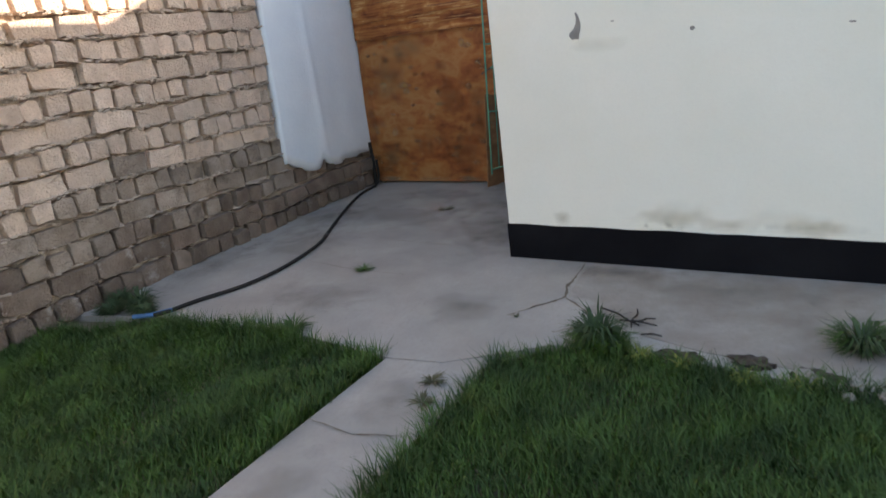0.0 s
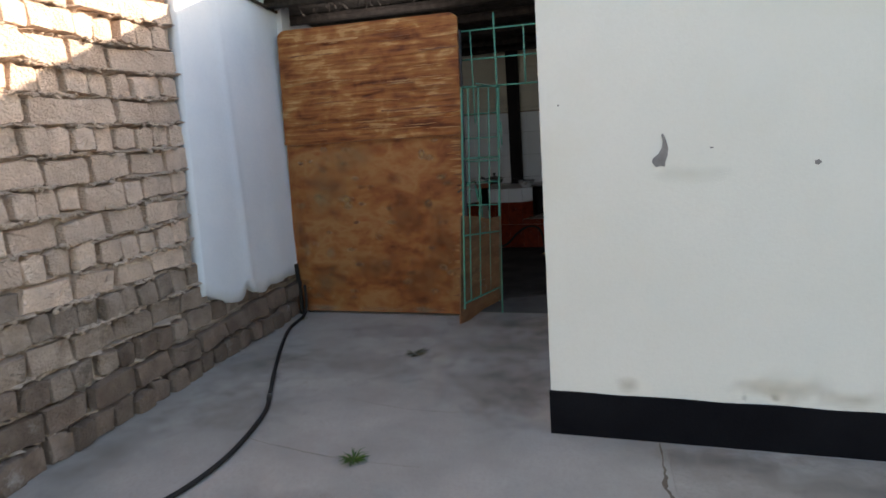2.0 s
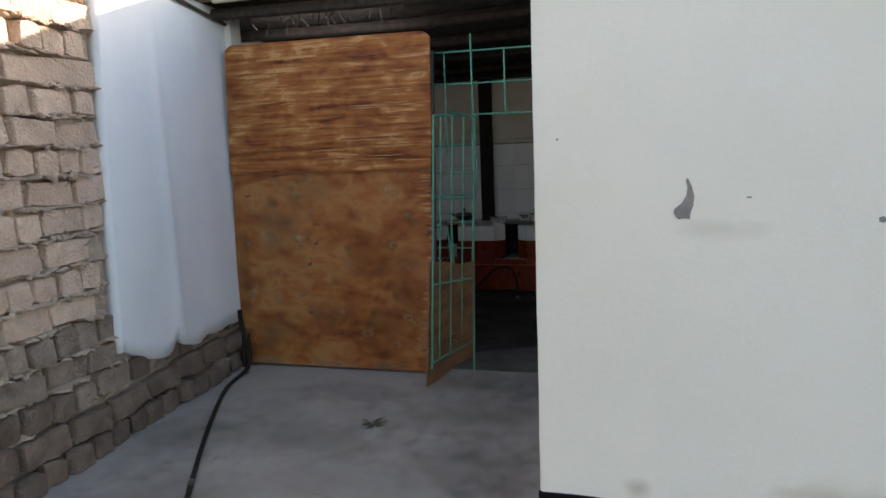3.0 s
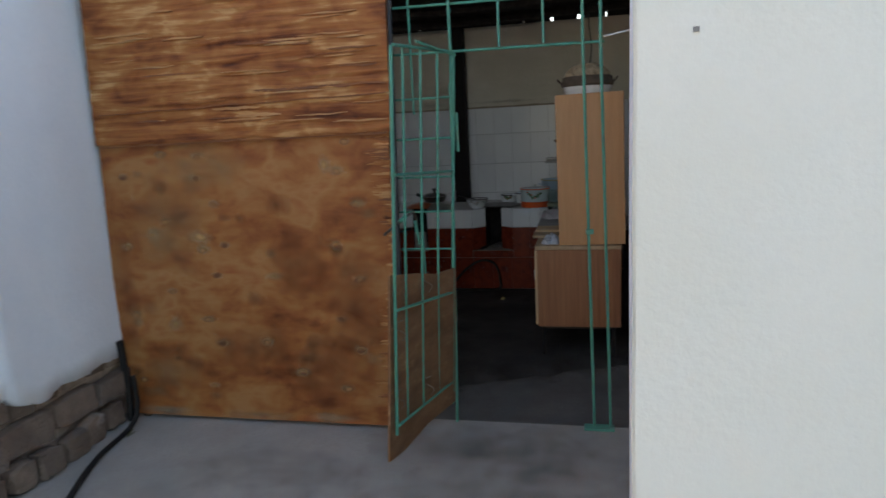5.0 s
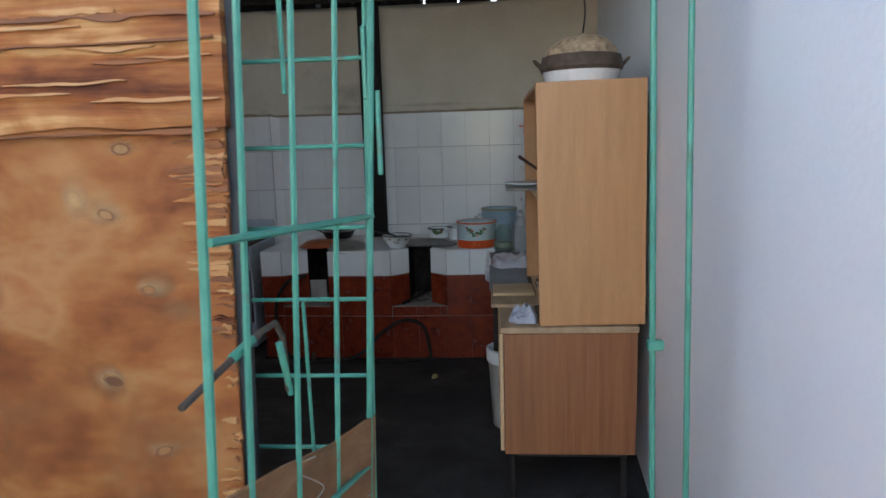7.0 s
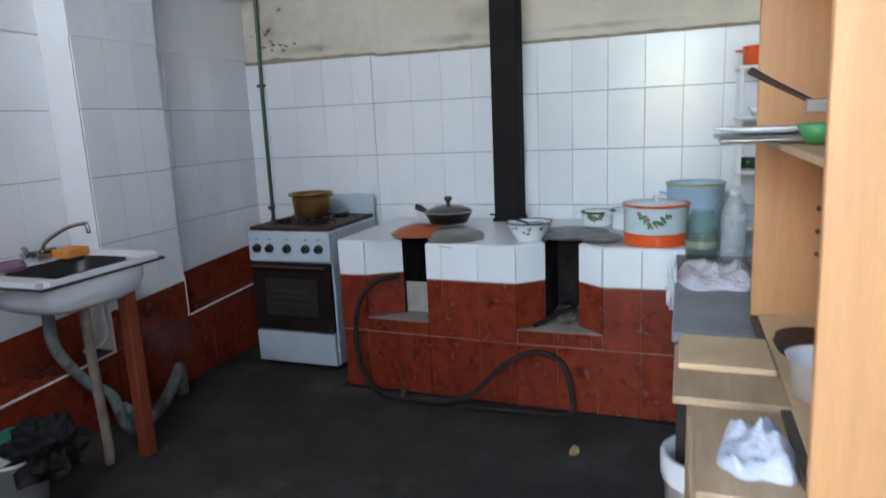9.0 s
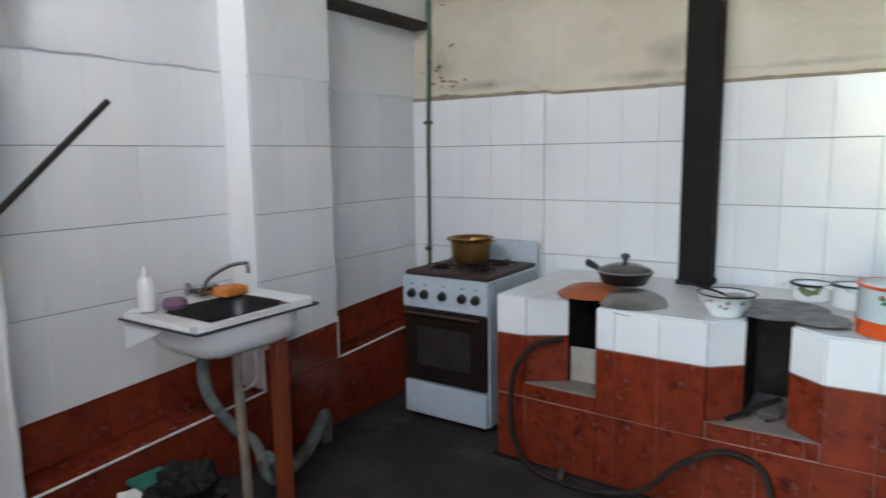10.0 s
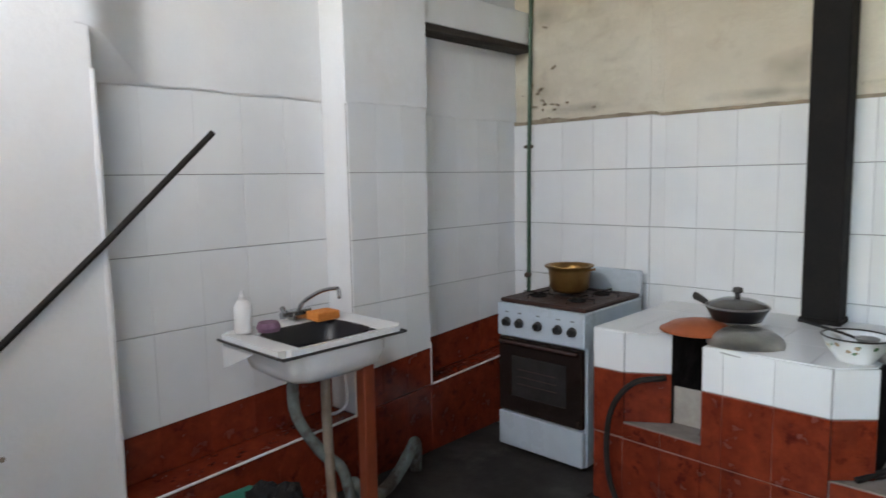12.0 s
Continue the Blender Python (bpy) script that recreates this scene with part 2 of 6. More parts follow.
# grey lifted above the door's black to paint the reflection in the glass
OVEN_WINDOW = mat("oven_window_reflection_grey", (0.040, 0.038, 0.037), (0.026, 0.024, 0.023), 9, 60, 0.10, 0.02)
BRASS = mat("brass", (0.36, 0.20, 0.062), (0.25, 0.13, 0.04), 9, 80, 0.36, 0.12, metal=0.85, stain=(0.16, 0.085, 0.035), stain_at=0.58, stain_scale=6)
POT_ENAMEL = mat("pale_bluish_enamel", (0.60, 0.70, 0.72), (0.55, 0.65, 0.68), 5, 60, 0.25, 0.03, grain=0.05)
YELLOWED = mat("yellowed_rim", (0.46, 0.40, 0.17), (0.40, 0.35, 0.16), 9, 60, 0.4, 0.0)
MOULD = mat("mouldy_dirt", (0.24, 0.19, 0.14), (0.34, 0.285, 0.21), 25, 90, 0.95, 0.2)
ORANGE = mat("orange_enamel", (0.72, 0.10, 0.018), (0.62, 0.075, 0.014), 6, 60, 0.3, 0.05)
RUST_ORANGE = mat("rust_orange_lid", (0.42, 0.10, 0.028), (0.32, 0.07, 0.02), 8, 60, 0.4, 0.1)
BLUE_ENAMEL = mat("pale_blue_enamel", (0.40, 0.54, 0.64), (0.35, 0.49, 0.59), 5, 60, 0.3, 0.05)
LEAF_PRINT = mat("green_leaf_print", (0.035, 0.13, 0.05), (0.06, 0.18, 0.08), 30, 90, 0.35, 0.0)
RED_PRINT = mat("red_flower_print", (0.55, 0.07, 0.05), (0.45, 0.16, 0.10), 30, 90, 0.35, 0.0)
ALU = mat("dull_aluminium", (0.46, 0.46, 0.45), (0.36, 0.36, 0.35), 14, 90, 0.38, 0.1, metal=0.9)
PAN_DARK = mat("dark_nonstick", (0.013, 0.013, 0.014), (0.022, 0.021, 0.020), 12, 80, 0.4, 0.1)
RUBBER = mat("black_rubber", (0.016, 0.014, 0.013), (0.026, 0.022, 0.020), 10, 80, 0.7, 0.2, spec=0.2)
RUBBER_DUSTY = mat("dusty_rubber", (0.030, 0.024, 0.021), (0.019, 0.016, 0.014), 14, 80, 0.85, 0.2, spec=0.2)
BLUE_TAPE = mat("blue_hose_end", (0.05, 0.16, 0.34), (0.04, 0.12, 0.26), 10, 60, 0.5, 0.1)
OAK = mat("light_wood_veneer", (0.49, 0.255, 0.108), (0.43, 0.215, 0.088), 5, 40, 0.45, 0.08, stretch=(6, 6, 0.5))
OAK_EDGE = mat("pale_board_edge", (0.60, 0.42, 0.24), (0.52, 0.35, 0.19), 8, 60, 0.55, 0.1)
WALNUT = mat("red_brown_wood_veneer", (0.31, 0.128, 0.052), (0.22, 0.085, 0.034), 6, 40, 0.45, 0.1, stretch=(9, 9, 0.35))
WOOD_TOP = mat("worn_board", (0.42, 0.29, 0.17), (0.33, 0.22, 0.125), 5, 40, 0.6, 0.15, stretch=(4, 0.7, 4))
DARK_WOOD = mat("dark_old_timber", (0.040, 0.029, 0.022), (0.022, 0.017, 0.014), 6, 50, 0.9, 0.5, stretch=(3, 0.6, 3), depth=0.01)
REED = mat("sooty_reed_roof", (0.050, 0.037, 0.027), (0.024, 0.019, 0.015), 10, 90, 0.95, 0.8, depth=0.02)
POST_RED = mat("red_brown_painted_post", (0.235, 0.050, 0.020), (0.19, 0.037, 0.015), 6, 60, 0.4, 0.1)
PIPE_GREY = mat("grimy_drain_pipe", (0.165, 0.205, 0.195), (0.095, 0.09, 0.078), 7, 60, 0.75, 0.35, stain=(0.055, 0.040, 0.030), stain_at=0.50, stain_scale=7)
PLASTIC_W = mat("white_plastic", (0.72, 0.72, 0.72), (0.66, 0.66, 0.66), 6, 60, 0.4, 0.05, grain=0.1)
PLASTIC_TEAL = mat("teal_cloth", (0.012, 0.20, 0.14), (0.01, 0.15, 0.105), 8, 60, 0.7, 0.2)
BAG_BLACK = mat("black_bin_bag", (0.006, 0.006, 0.007), (0.011, 0.011, 0.012), 10, 60, 0.5, 0.6, depth=0.02, spec=0.25)
SPONGE_O = mat("orange_sponge", (0.72, 0.25, 0.05), (0.60, 0.19, 0.035), 30, 120, 0.95, 0.6)
SPONGE_P = mat("purple_sponge", (0.20, 0.11, 0.17), (0.15, 0.08, 0.13), 30, 120, 0.95, 0.6)
PINK = mat("pink_plastic_bag", (0.60, 0.58, 0.61), (0.52, 0.50, 0.53), 9, 60, 0.4, 0.6, depth=0.02, stain=(0.58, 0.33, 0.41), stain_at=0.53, stain_scale=7)
BLOT_SOOT = blot_mat("brown_wall_blot", None, (0.36, 0.28, 0.20), 0.32)
PAPER = mat("crumpled_cloth", (0.46, 0.48, 0.53), (0.37, 0.39, 0.45), 9, 60, 0.9, 0.5, depth=0.01)
WICKER = mat("patterned_basket", (0.52, 0.38, 0.24), (0.20, 0.14, 0.09), 28, 60, 0.8, 0.5)
BROWN_BAND = mat("dark_brown_band", (0.10, 0.07, 0.05), (0.07, 0.05, 0.035), 20, 60, 0.8, 0.3)
GREY_TOP = mat("grey_oilcloth", (0.20, 0.205, 0.215), (0.16, 0.165, 0.175), 5, 60, 0.4, 0.1)
CHROME = mat("worn_chrome", (0.50, 0.51, 0.52), (0.40, 0.41, 0.42), 10, 80, 0.22, 0.05, metal=1.0)
GRASS = mat("lawn_grass", (0.056, 0.122, 0.009), (0.019, 0.050, 0.005), 4, 30, 0.6, 0.0, stain=(0.085, 0.135, 0.016), stain_at=0.58, stain_scale=2.2)
GRASS_DULL = mat("dull_weed_green", (0.040, 0.075, 0.022), (0.022, 0.045, 0.014), 9, 30, 0.75, 0.0, stain=(0.075, 0.075, 0.035), stain_at=0.58, stain_scale=8)
WEED = mat("dry_weed", (0.075, 0.085, 0.035), (0.11, 0.095, 0.05), 30, 60, 0.8, 0.0)
LEAF_YELLOW = mat("yellowing_leaf", (0.22, 0.22, 0.035), (0.10, 0.15, 0.022), 20, 60, 0.7, 0.0)
SOIL_DARK = mat("dark_moist_soil", (0.085, 0.060, 0.043), (0.048, 0.034, 0.025), 12, 60, 0.97, 0.8, depth=0.02)
BLOT_BROWN = blot_mat("brown_damp_blot", None, (0.52, 0.42, 0.27), 0.34)
BLOT_YELLOW = blot_mat("yellowish_wall_blot", None, (0.64, 0.60, 0.44), 0.16)
BLOT_EARTH_SHADE = blot_mat("earth_and_shade_blot", None, (0.20, 0.165, 0.135), 0.30)
BLOT_LIT = blot_mat("daylit_floor_fade", None, (0.080, 0.073, 0.067), 0.75)
BLOT_RED = blot_mat("red_brown_blot", None, (0.24, 0.065, 0.02), 0.6)
BLOT_TAN = blot_mat("tan_blot", None, (0.36, 0.20, 0.085), 0.5)
BLOT_PALE = blot_mat("pale_wood_blot", None, (0.50, 0.30, 0.135), 0.8)
BLOT_DUST = blot_mat("dust_blot", None, (0.36, 0.27, 0.18), 0.55)
GLASS = glass("clear_glass")
GREEN_GLASS = mat("greenish_glass", (0.22, 0.34, 0.30), (0.18, 0.30, 0.26), 6, 60, 0.1, 0.0, grain=0.05)
GREEN_GLASS.node_tree.nodes["Principled BSDF"].inputs["Alpha"].default_value = 0.15
CLEAR_PLASTIC = mat("clear_plastic", (0.66, 0.70, 0.72), (0.60, 0.64, 0.66), 6, 60, 0.12, 0.0, grain=0.05)
CLEAR_PLASTIC.node_tree.nodes["Principled BSDF"].inputs["Alpha"].default_value = 0.34
PLASTER_GREY = mat("bare_render", (0.27, 0.26, 0.25), (0.21, 0.20, 0.19), 20, 70, 0.95, 0.5)
GREY_PAINT = mat("grey_painted_metal", (0.20, 0.21, 0.22), (0.15, 0.16, 0.17), 8, 60, 0.5, 0.1)
DARK_STEEL = mat("dark_steel", (0.045, 0.048, 0.055), (0.030, 0.031, 0.034), 9, 60, 0.6, 0.2)


# ---------------------------------------------------------------- mesh helpers
rng = random.Random(7)


def link(name, bm, material, parent=None, smooth=False):
    me = bpy.data.meshes.new(name)
    bmesh.ops.recalc_face_normals(bm, faces=bm.faces)
    bm.to_mesh(me)
    bm.free()
    for m in (material if isinstance(material, (list, tuple)) else (material,)):
        me.materials.append(m)
    if smooth:
        me.polygons.foreach_set("use_smooth", [True] * len(me.polygons))
    ob = new(name, me)
    ob.parent = parent
    return ob


def part(name, bm, material, parent, label="", smooth=False):
    return tagged(link(name, bm, material, parent, smooth), label)


def thing(name, at, label, category, group=""):
    e = new(name)
    e.empty_display_size = 0.05
    e.location = at
    return tagged(e, label, category, group)


def structure(name, bm, material, label, category, smooth=False):
    return tagged(link(name, bm, material, None, smooth), label, category, kind="structure")


def add_box(bm, x0, x1, y0, y1, z0, z1, bevel=0.0, seg=1):
    c = Vector(((x0 + x1) / 2, (y0 + y1) / 2, (z0 + z1) / 2))
    r = bmesh.ops.create_cube(bm, size=1, matrix=Matrix.Translation(c) @ Matrix.Diagonal((abs(x1 - x0), abs(y1 - y0), abs(z1 - z0), 1)))
    if bevel:
        edges = list({e for v in r["verts"] for e in v.link_edges})
        bmesh.ops.bevel(bm, geom=edges, offset=bevel, segments=seg, affect="EDGES", profile=0.6)
    return bm


def box(x0, x1, y0, y1, z0, z1, bevel=0.004, seg=1):
    return add_box(bmesh.new(), x0, x1, y0, y1, z0, z1, bevel, seg)


def add_lathe(bm, profile, at=(0, 0, 0), n=28, wobble=0.0):
    """Rings of (radius, height) round a vertical axis at a point."""
    rings = []
    for r, z in profile:
        if r < 1e-5:
            rings.append([bm.verts.new((at[0], at[1], at[2] + z))])
        else:
            rings.append([bm.verts.new((at[0] + r * math.cos(2 * math.pi * i / n) * (1 + wobble * math.sin(3 * i)), at[1] + r * math.sin(2 * math.pi * i / n), at[2] + z)) for i in range(n)])
    for p, q in zip(rings, rings[1:]):
        for i in range(n):
            j = (i + 1) % n
            if len(p) == 1 and len(q) == 1:
                break
            if len(p) == 1:
                bm.faces.new((p[0], q[i], q[j]))
            elif len(q) == 1:
                bm.faces.new((p[i], p[j], q[0]))
            else:
                bm.faces.new((p[i], p[j], q[j], q[i]))
    return bm


def lathe(profile, at=(0, 0, 0), n=28):
    return add_lathe(bmesh.new(), profile, at, n)


def smooth_line(points, steps=8):
    """A Catmull-Rom line through points."""
    P = [Vector(p) for p in points]
    P = [P[0] * 2 - P[1]] + P + [P[-1] * 2 - P[-2]]
    out = []
    for a, b, c, d in zip(P, P[1:], P[2:], P[3:]):
        for k in range(steps):
            t = k / steps
            out.append(0.5 * (2 * b + (c - a) * t + (2 * a - 5 * b + 4 * c - d) * t * t + (3 * b - a - 3 * c + d) * t ** 3))
    return out + [P[-2]]


def add_tube(bm, points, r, n=8, cap=True):
    P = [Vector(p) for p in points]
    side = None
    rings = []
    for i, p in enumerate(P):
        d = (P[min(i + 1, len(P) - 1)] - P[max(i - 1, 0)]).normalized()
        if side is None:
            side = d.orthogonal().normalized()
        side = (side - d * side.dot(d)).normalized()
        up = d.cross(side)
        rad = r(i / (len(P) - 1)) if callable(r) else r
        rings.append([bm.verts.new(p + rad * (math.cos(2 * math.pi * k / n) * side + math.sin(2 * math.pi * k / n) * up)) for k in range(n)])
    for p, q in zip(rings, rings[1:]):
        for k in range(n):
            bm.faces.new((p[k], p[(k + 1) % n], q[(k + 1) % n], q[k]))
    if cap:
        bm.faces.new(rings[0][::-1])
        bm.faces.new(rings[-1])
    return bm


def tube(points, r, n=8):
    return add_tube(bmesh.new(), points, r, n)


def prism(outline, z0, z1):
    bm = bmesh.new()
    lo = [bm.verts.new((x, y, z0)) for x, y in outline]
    hi = [bm.verts.new((x, y, z1)) for x, y in outline]
    bm.faces.new(lo[::-1])
    bm.faces.new(hi)
    for i in range(len(lo)):
        j = (i + 1) % len(lo)
        bm.faces.new((lo[i], lo[j], hi[j], hi[i]))
    return bm


def drape(w, d, h, seed):
    """A crumpled sheet lying in a heap: folded top, ragged outline, its rim on the support."""
    n = 22
    bm = bmesh.new()
    rows = []
    for i in range(n + 1):
        row = []
        for j in range(n + 1):
            u, v = 2 * i / n - 1, 2 * j / n - 1
            edge = 1 - max(abs(u), abs(v)) ** 3
            k = 1 + 0.25 * noise.noise(Vector((u * 1.3 + seed, v * 1.3, 0)))
            fold = 0.55 + 0.55 * noise.noise(Vector((u * 2.2, v * 2.2, seed))) + 0.30 * abs(noise.noise(Vector((u * 5, v * 5, seed + 3))))
            round_off = 1 - 0.22 * (u * v) ** 2
            row.append(bm.verts.new((u * w * k * round_off, v * d * k * round_off, max(0.001, h * edge * fold + 0.004))))
        rows.append(row)
    for i in range(n):
        for j in range(n):
            bm.faces.new((rows[i][j], rows[i + 1][j], rows[i + 1][j + 1], rows[i][j + 1]))
    r = bmesh.ops.extrude_face_region(bm, geom=bm.faces[:])
    for v in r["geom"]:
        if isinstance(v, bmesh.types.BMVert):
            v.co.z = 0.0
    return bm


def crumple(at, r, flat, seed, sub=3, rough=0.35):
    """A crumpled lump, for bags and cloths."""
    bm = bmesh.new()
    bmesh.ops.create_icosphere(bm, subdivisions=sub, radius=1)
    for v in bm.verts:
        d = v.co.normalized()
        k = 1 + rough * noise.noise(d * 2.1 + Vector((seed, 0, 0))) * 1.5 + rough * 0.6 * noise.noise(d * 6 + Vector((0, seed, 0)))
        v.co = Vector((d.x * r[0] * k, d.y * r[1] * k, max(0.0, flat + d.z * r[2] * k))) + Vector(at)
    return bm


def blot(parent, at, size, material, axis="y", name="stain"):
    """A soft stain, or painted light and shade, lying on a surface that faces -y, +x or +z."""
    bm = bmesh.new()
    bmesh.ops.create_circle(bm, cap_ends=True, segments=24, radius=1.0)
    ob = link(name, bm, material, parent)
    ob.location = at
    ob.rotation_euler = {"y": (radians(90), 0, 0), "x": (radians(90), 0, radians(90)), "z": (0, 0, 0)}[axis]
    ob.scale = (size[0], size[1], 1)
    return ob


PIECES = {}


def piece_mesh(name, w, h, t, material, chamfer=0.0018):
    """A thin chamfered slab, w along x, h along z, its face towards -y, shared by all pieces of its size."""
    key = (name, round(w, 3), round(h, 3), material.name)
    if key not in PIECES:
        bm = bmesh.new()
        c = chamfer
        rings = []
        for y, k in ((t, 0), (c, 0), (0, c)):
            rings.append([bm.verts.new((sx * (w / 2 - k), y, sz * (h / 2 - k))) for sx, sz in ((-1, -1), (1, -1), (1, 1), (-1, 1))])
        for p, q in zip(rings, rings[1:]):
            for i in range(4):
                bm.faces.new((p[i], p[(i + 1) % 4], q[(i + 1) % 4], q[i]))
        bm.faces.new(rings[2])
        me = bpy.data.meshes.new(name)
        bmesh.ops.recalc_face_normals(bm, faces=bm.faces)
        bm.to_mesh(me)
        bm.free()
        me.materials.append(material)
        PIECES[key] = me
    return PIECES[key]


def tile_run(parent, start, end, rows, material, step=0.2, lead=0.0, thick=0.008, gap=0.0012, name="tile", first=None):
    """Tiles on a vertical face along a line on the plan, facing the right-hand side of the way from start to end; rows: (bottom, top) heights."""
    a, b = Vector(start), Vector(end)
    length = (b - a).length
    way = (b - a).normalized()
    turn = math.atan2(way.y, way.x)
    cuts, s = [0.0], (first if first else step)
    while s < length - 0.03:
        cuts.append(s)
        s += step
    cuts.append(length)
    for u0, u1 in zip(cuts, cuts[1:]):
        for z0, z1 in rows:
            me = piece_mesh(name, u1 - u0 - gap, z1 - z0 - gap * 2.6, thick, material)
            ob = new(name, me)
            p = a + way * (u0 + u1) / 2
            n = Vector((way.y, -way.x))
            ob.parent = parent
            ob.location = (p.x + n.x * thick, p.y + n.y * thick, (z0 + z1) / 2)
            ob.rotation_euler = (rng.uniform(-0.004, 0.004), rng.uniform(-0.003, 0.003), turn + rng.uniform(-0.004, 0.004))


# ---------------------------------------------------------------- ground and floors
bm = bmesh.new()
add_box(bm, -400, 400, -400, 400, -0.5, -0.045)
structure("ground", bm, SOIL, "bare dry soil under the lawn and yard", "ground")

CR = [(-0.98, 3.33), (-0.66, 3.38), (-0.42, 3.55), (-0.2, 3.72), (0.15, 3.78), (0.6, 3.74), (1.05, 3.70), (1.5, 3.70), (2.2, 3.74), (4.0, 3.8)]
apron = prism([(-3.9, 3.05), (-2.95, 3.30), (-1.9, 3.42), *CR, (4.0, 5.2), (-0.85, 5.2), (-0.70, 7.15), (-3.9, 7.15)], -0.2, 0.0)
floor_yard = structure("floor_yard", apron, CONCRETE, "worn grey concrete yard slab with cracks and dirt", "concrete floor")
path = structure("path", prism([(-1.0, -3.0), (-0.40, -3.0), (-0.42, 3.545), (-0.66, 3.374), (-0.98, 3.324)], -0.2, -0.004), CONCRETE, "narrow pale concrete path between two lawns", "path")
floor_kitchen = structure("floor_kitchen", prism([(-4.5, 7.15), (-0.4, 7.15), (-0.4, 11.2), (-4.5, 11.2)], -0.2, -0.002), FLOOR_IN, "dark worn concrete kitchen floor", "floor")


def crack(parent, points, width):
    """A hairline gap with a ragged run, lying in the slab's surface."""
    line = smooth_line([(x, y, 0.0) for x, y in points], 6)
    bm = bmesh.new()
    left, right = [], []
    for i, p in enumerate(line):
        d = (line[min(i + 1, len(line) - 1)] - line[max(i - 1, 0)]).normalized()
        s = Vector((-d.y, d.x, 0))
        w = width * (0.35 + rng.random()) * math.sin(math.pi * (i + 0.5) / len(line)) ** 0.5
        j = s * rng.uniform(-0.006, 0.006)
        left.append(bm.verts.new(p + j + s * w / 2 + Vector((0, 0, 0.0025))))
        right.append(bm.verts.new(p + j - s * w / 2 + Vector((0, 0, 0.0025))))
    for i in range(len(line) - 1):
        bm.faces.new((left[i], right[i], right[i + 1], left[i + 1]))
    part("crack", bm, SOIL, parent)


# lighter floor colour paints the daylight reaching in; blots fade its inner edge
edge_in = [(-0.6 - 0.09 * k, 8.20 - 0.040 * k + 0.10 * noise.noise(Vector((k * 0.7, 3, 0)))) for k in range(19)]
part("threshold", prism([(-2.3, 7.1505), (-0.6, 7.1505)] + edge_in, -0.1, 0.0), FLOOR_LIT, floor_kitchen, "grey concrete inside the entrance, painted lighter for the daylight")
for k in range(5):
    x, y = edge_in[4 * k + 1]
    blot(floor_kitchen, (x, y + 0.05, 0.0016 + 0.0003 * k), (0.27, 0.36), BLOT_LIT, "z", "dust")
crack(floor_yard, [(-0.43, 4.90), (-0.41, 4.62), (-0.40, 4.45), (-0.36, 4.31), (-0.46, 4.16), (-0.58, 3.98)], 0.022)
crack(floor_yard, [(-0.36, 4.31), (-0.15, 4.12), (-0.12, 4.0), (-0.25, 3.85)], 0.020)
crack(floor_yard, [(-0.05, 4.16), (0.10, 4.10), (0.26, 4.20), (0.47, 4.30), (0.85, 4.26), (1.3, 4.34)], 0.022)
crack(floor_yard, [(-2.9, 4.55), (-2.2, 4.42), (-1.6, 4.40)], 0.004)
crack(floor_yard, [(-2.6, 5.2), (-1.9, 5.05), (-1.2, 5.10)], 0.003)
crack(path, [(-0.97, 2.72), (-0.7, 2.70), (-0.45, 2.78)], 0.009)
# a broken, sunken patch of earthier concrete beside the house wall
bm = prism([(-0.40, 4.88), (-0.38, 4.60), (-0.34, 4.32), (-0.10, 4.12), (0.12, 3.97), (0.5, 3.86), (1.0, 3.80), (2.5, 3.85), (2.5, 4.88)], -0.02, 0.0035)
tagged(link("earthy_patch", bm, CONCRETE_DIRTY, floor_yard), "earthy broken concrete")


# ---------------------------------------------------------------- brick wall with a whitewashed end
XW = -3.745
bm = bmesh.new()
ny, nz = 250, 360
y0, y1, z1 = 2.0, 5.62, 3.1
def squeezed(y, z):
    """Mortar pressed out along the bed joints."""
    k = (z - 0.072 - 0.012 * math.sin(y * 2.2)) / 0.172 - 0.5
    d = (k - round(k)) * 0.172
    return 0.092 * math.exp(-((d - 0.004) / 0.013) ** 2) * max(0.0, 0.45 + 1.0 * noise.noise(Vector((1, y * 9, round(k) * 3.7))) + 0.8 * noise.noise(Vector((5, y * 31, round(k) * 3.7))))


grid = [[bm.verts.new((XW - 0.056 + squeezed(y0 + (y1 - y0) * i / ny, z1 * j / nz - 0.06) + 0.022 * noise.noise(Vector((0, y0 + (y1 - y0) * i / ny, z1 * j / nz)) * 9) + 0.016 * noise.noise(Vector((3, y0 + (y1 - y0) * i / ny, z1 * j / nz)) * 26),
                       y0 + (y1 - y0) * i / ny, z1 * j / nz - 0.06)) for j in range(nz + 1)] for i in range(ny + 1)]
for i in range(ny):
    for j in range(nz):
        bm.faces.new((grid[i][j], grid[i + 1][j], grid[i + 1][j + 1], grid[i][j + 1]))
add_box(bm, -4.25, XW - 0.055, -6.0, 7.15, -0.3, 3.06)
wall_brick = structure("wall_brick", bm, MORTAR, "unplastered mud-brick wall with thick rough mortar joints, damp at its foot", "brick wall")
bm = box(-4.25, XW - 0.03, -6.0, 2.02, -0.3, 3.06)
part("wall_far_end", bm, MORTAR, wall_brick)


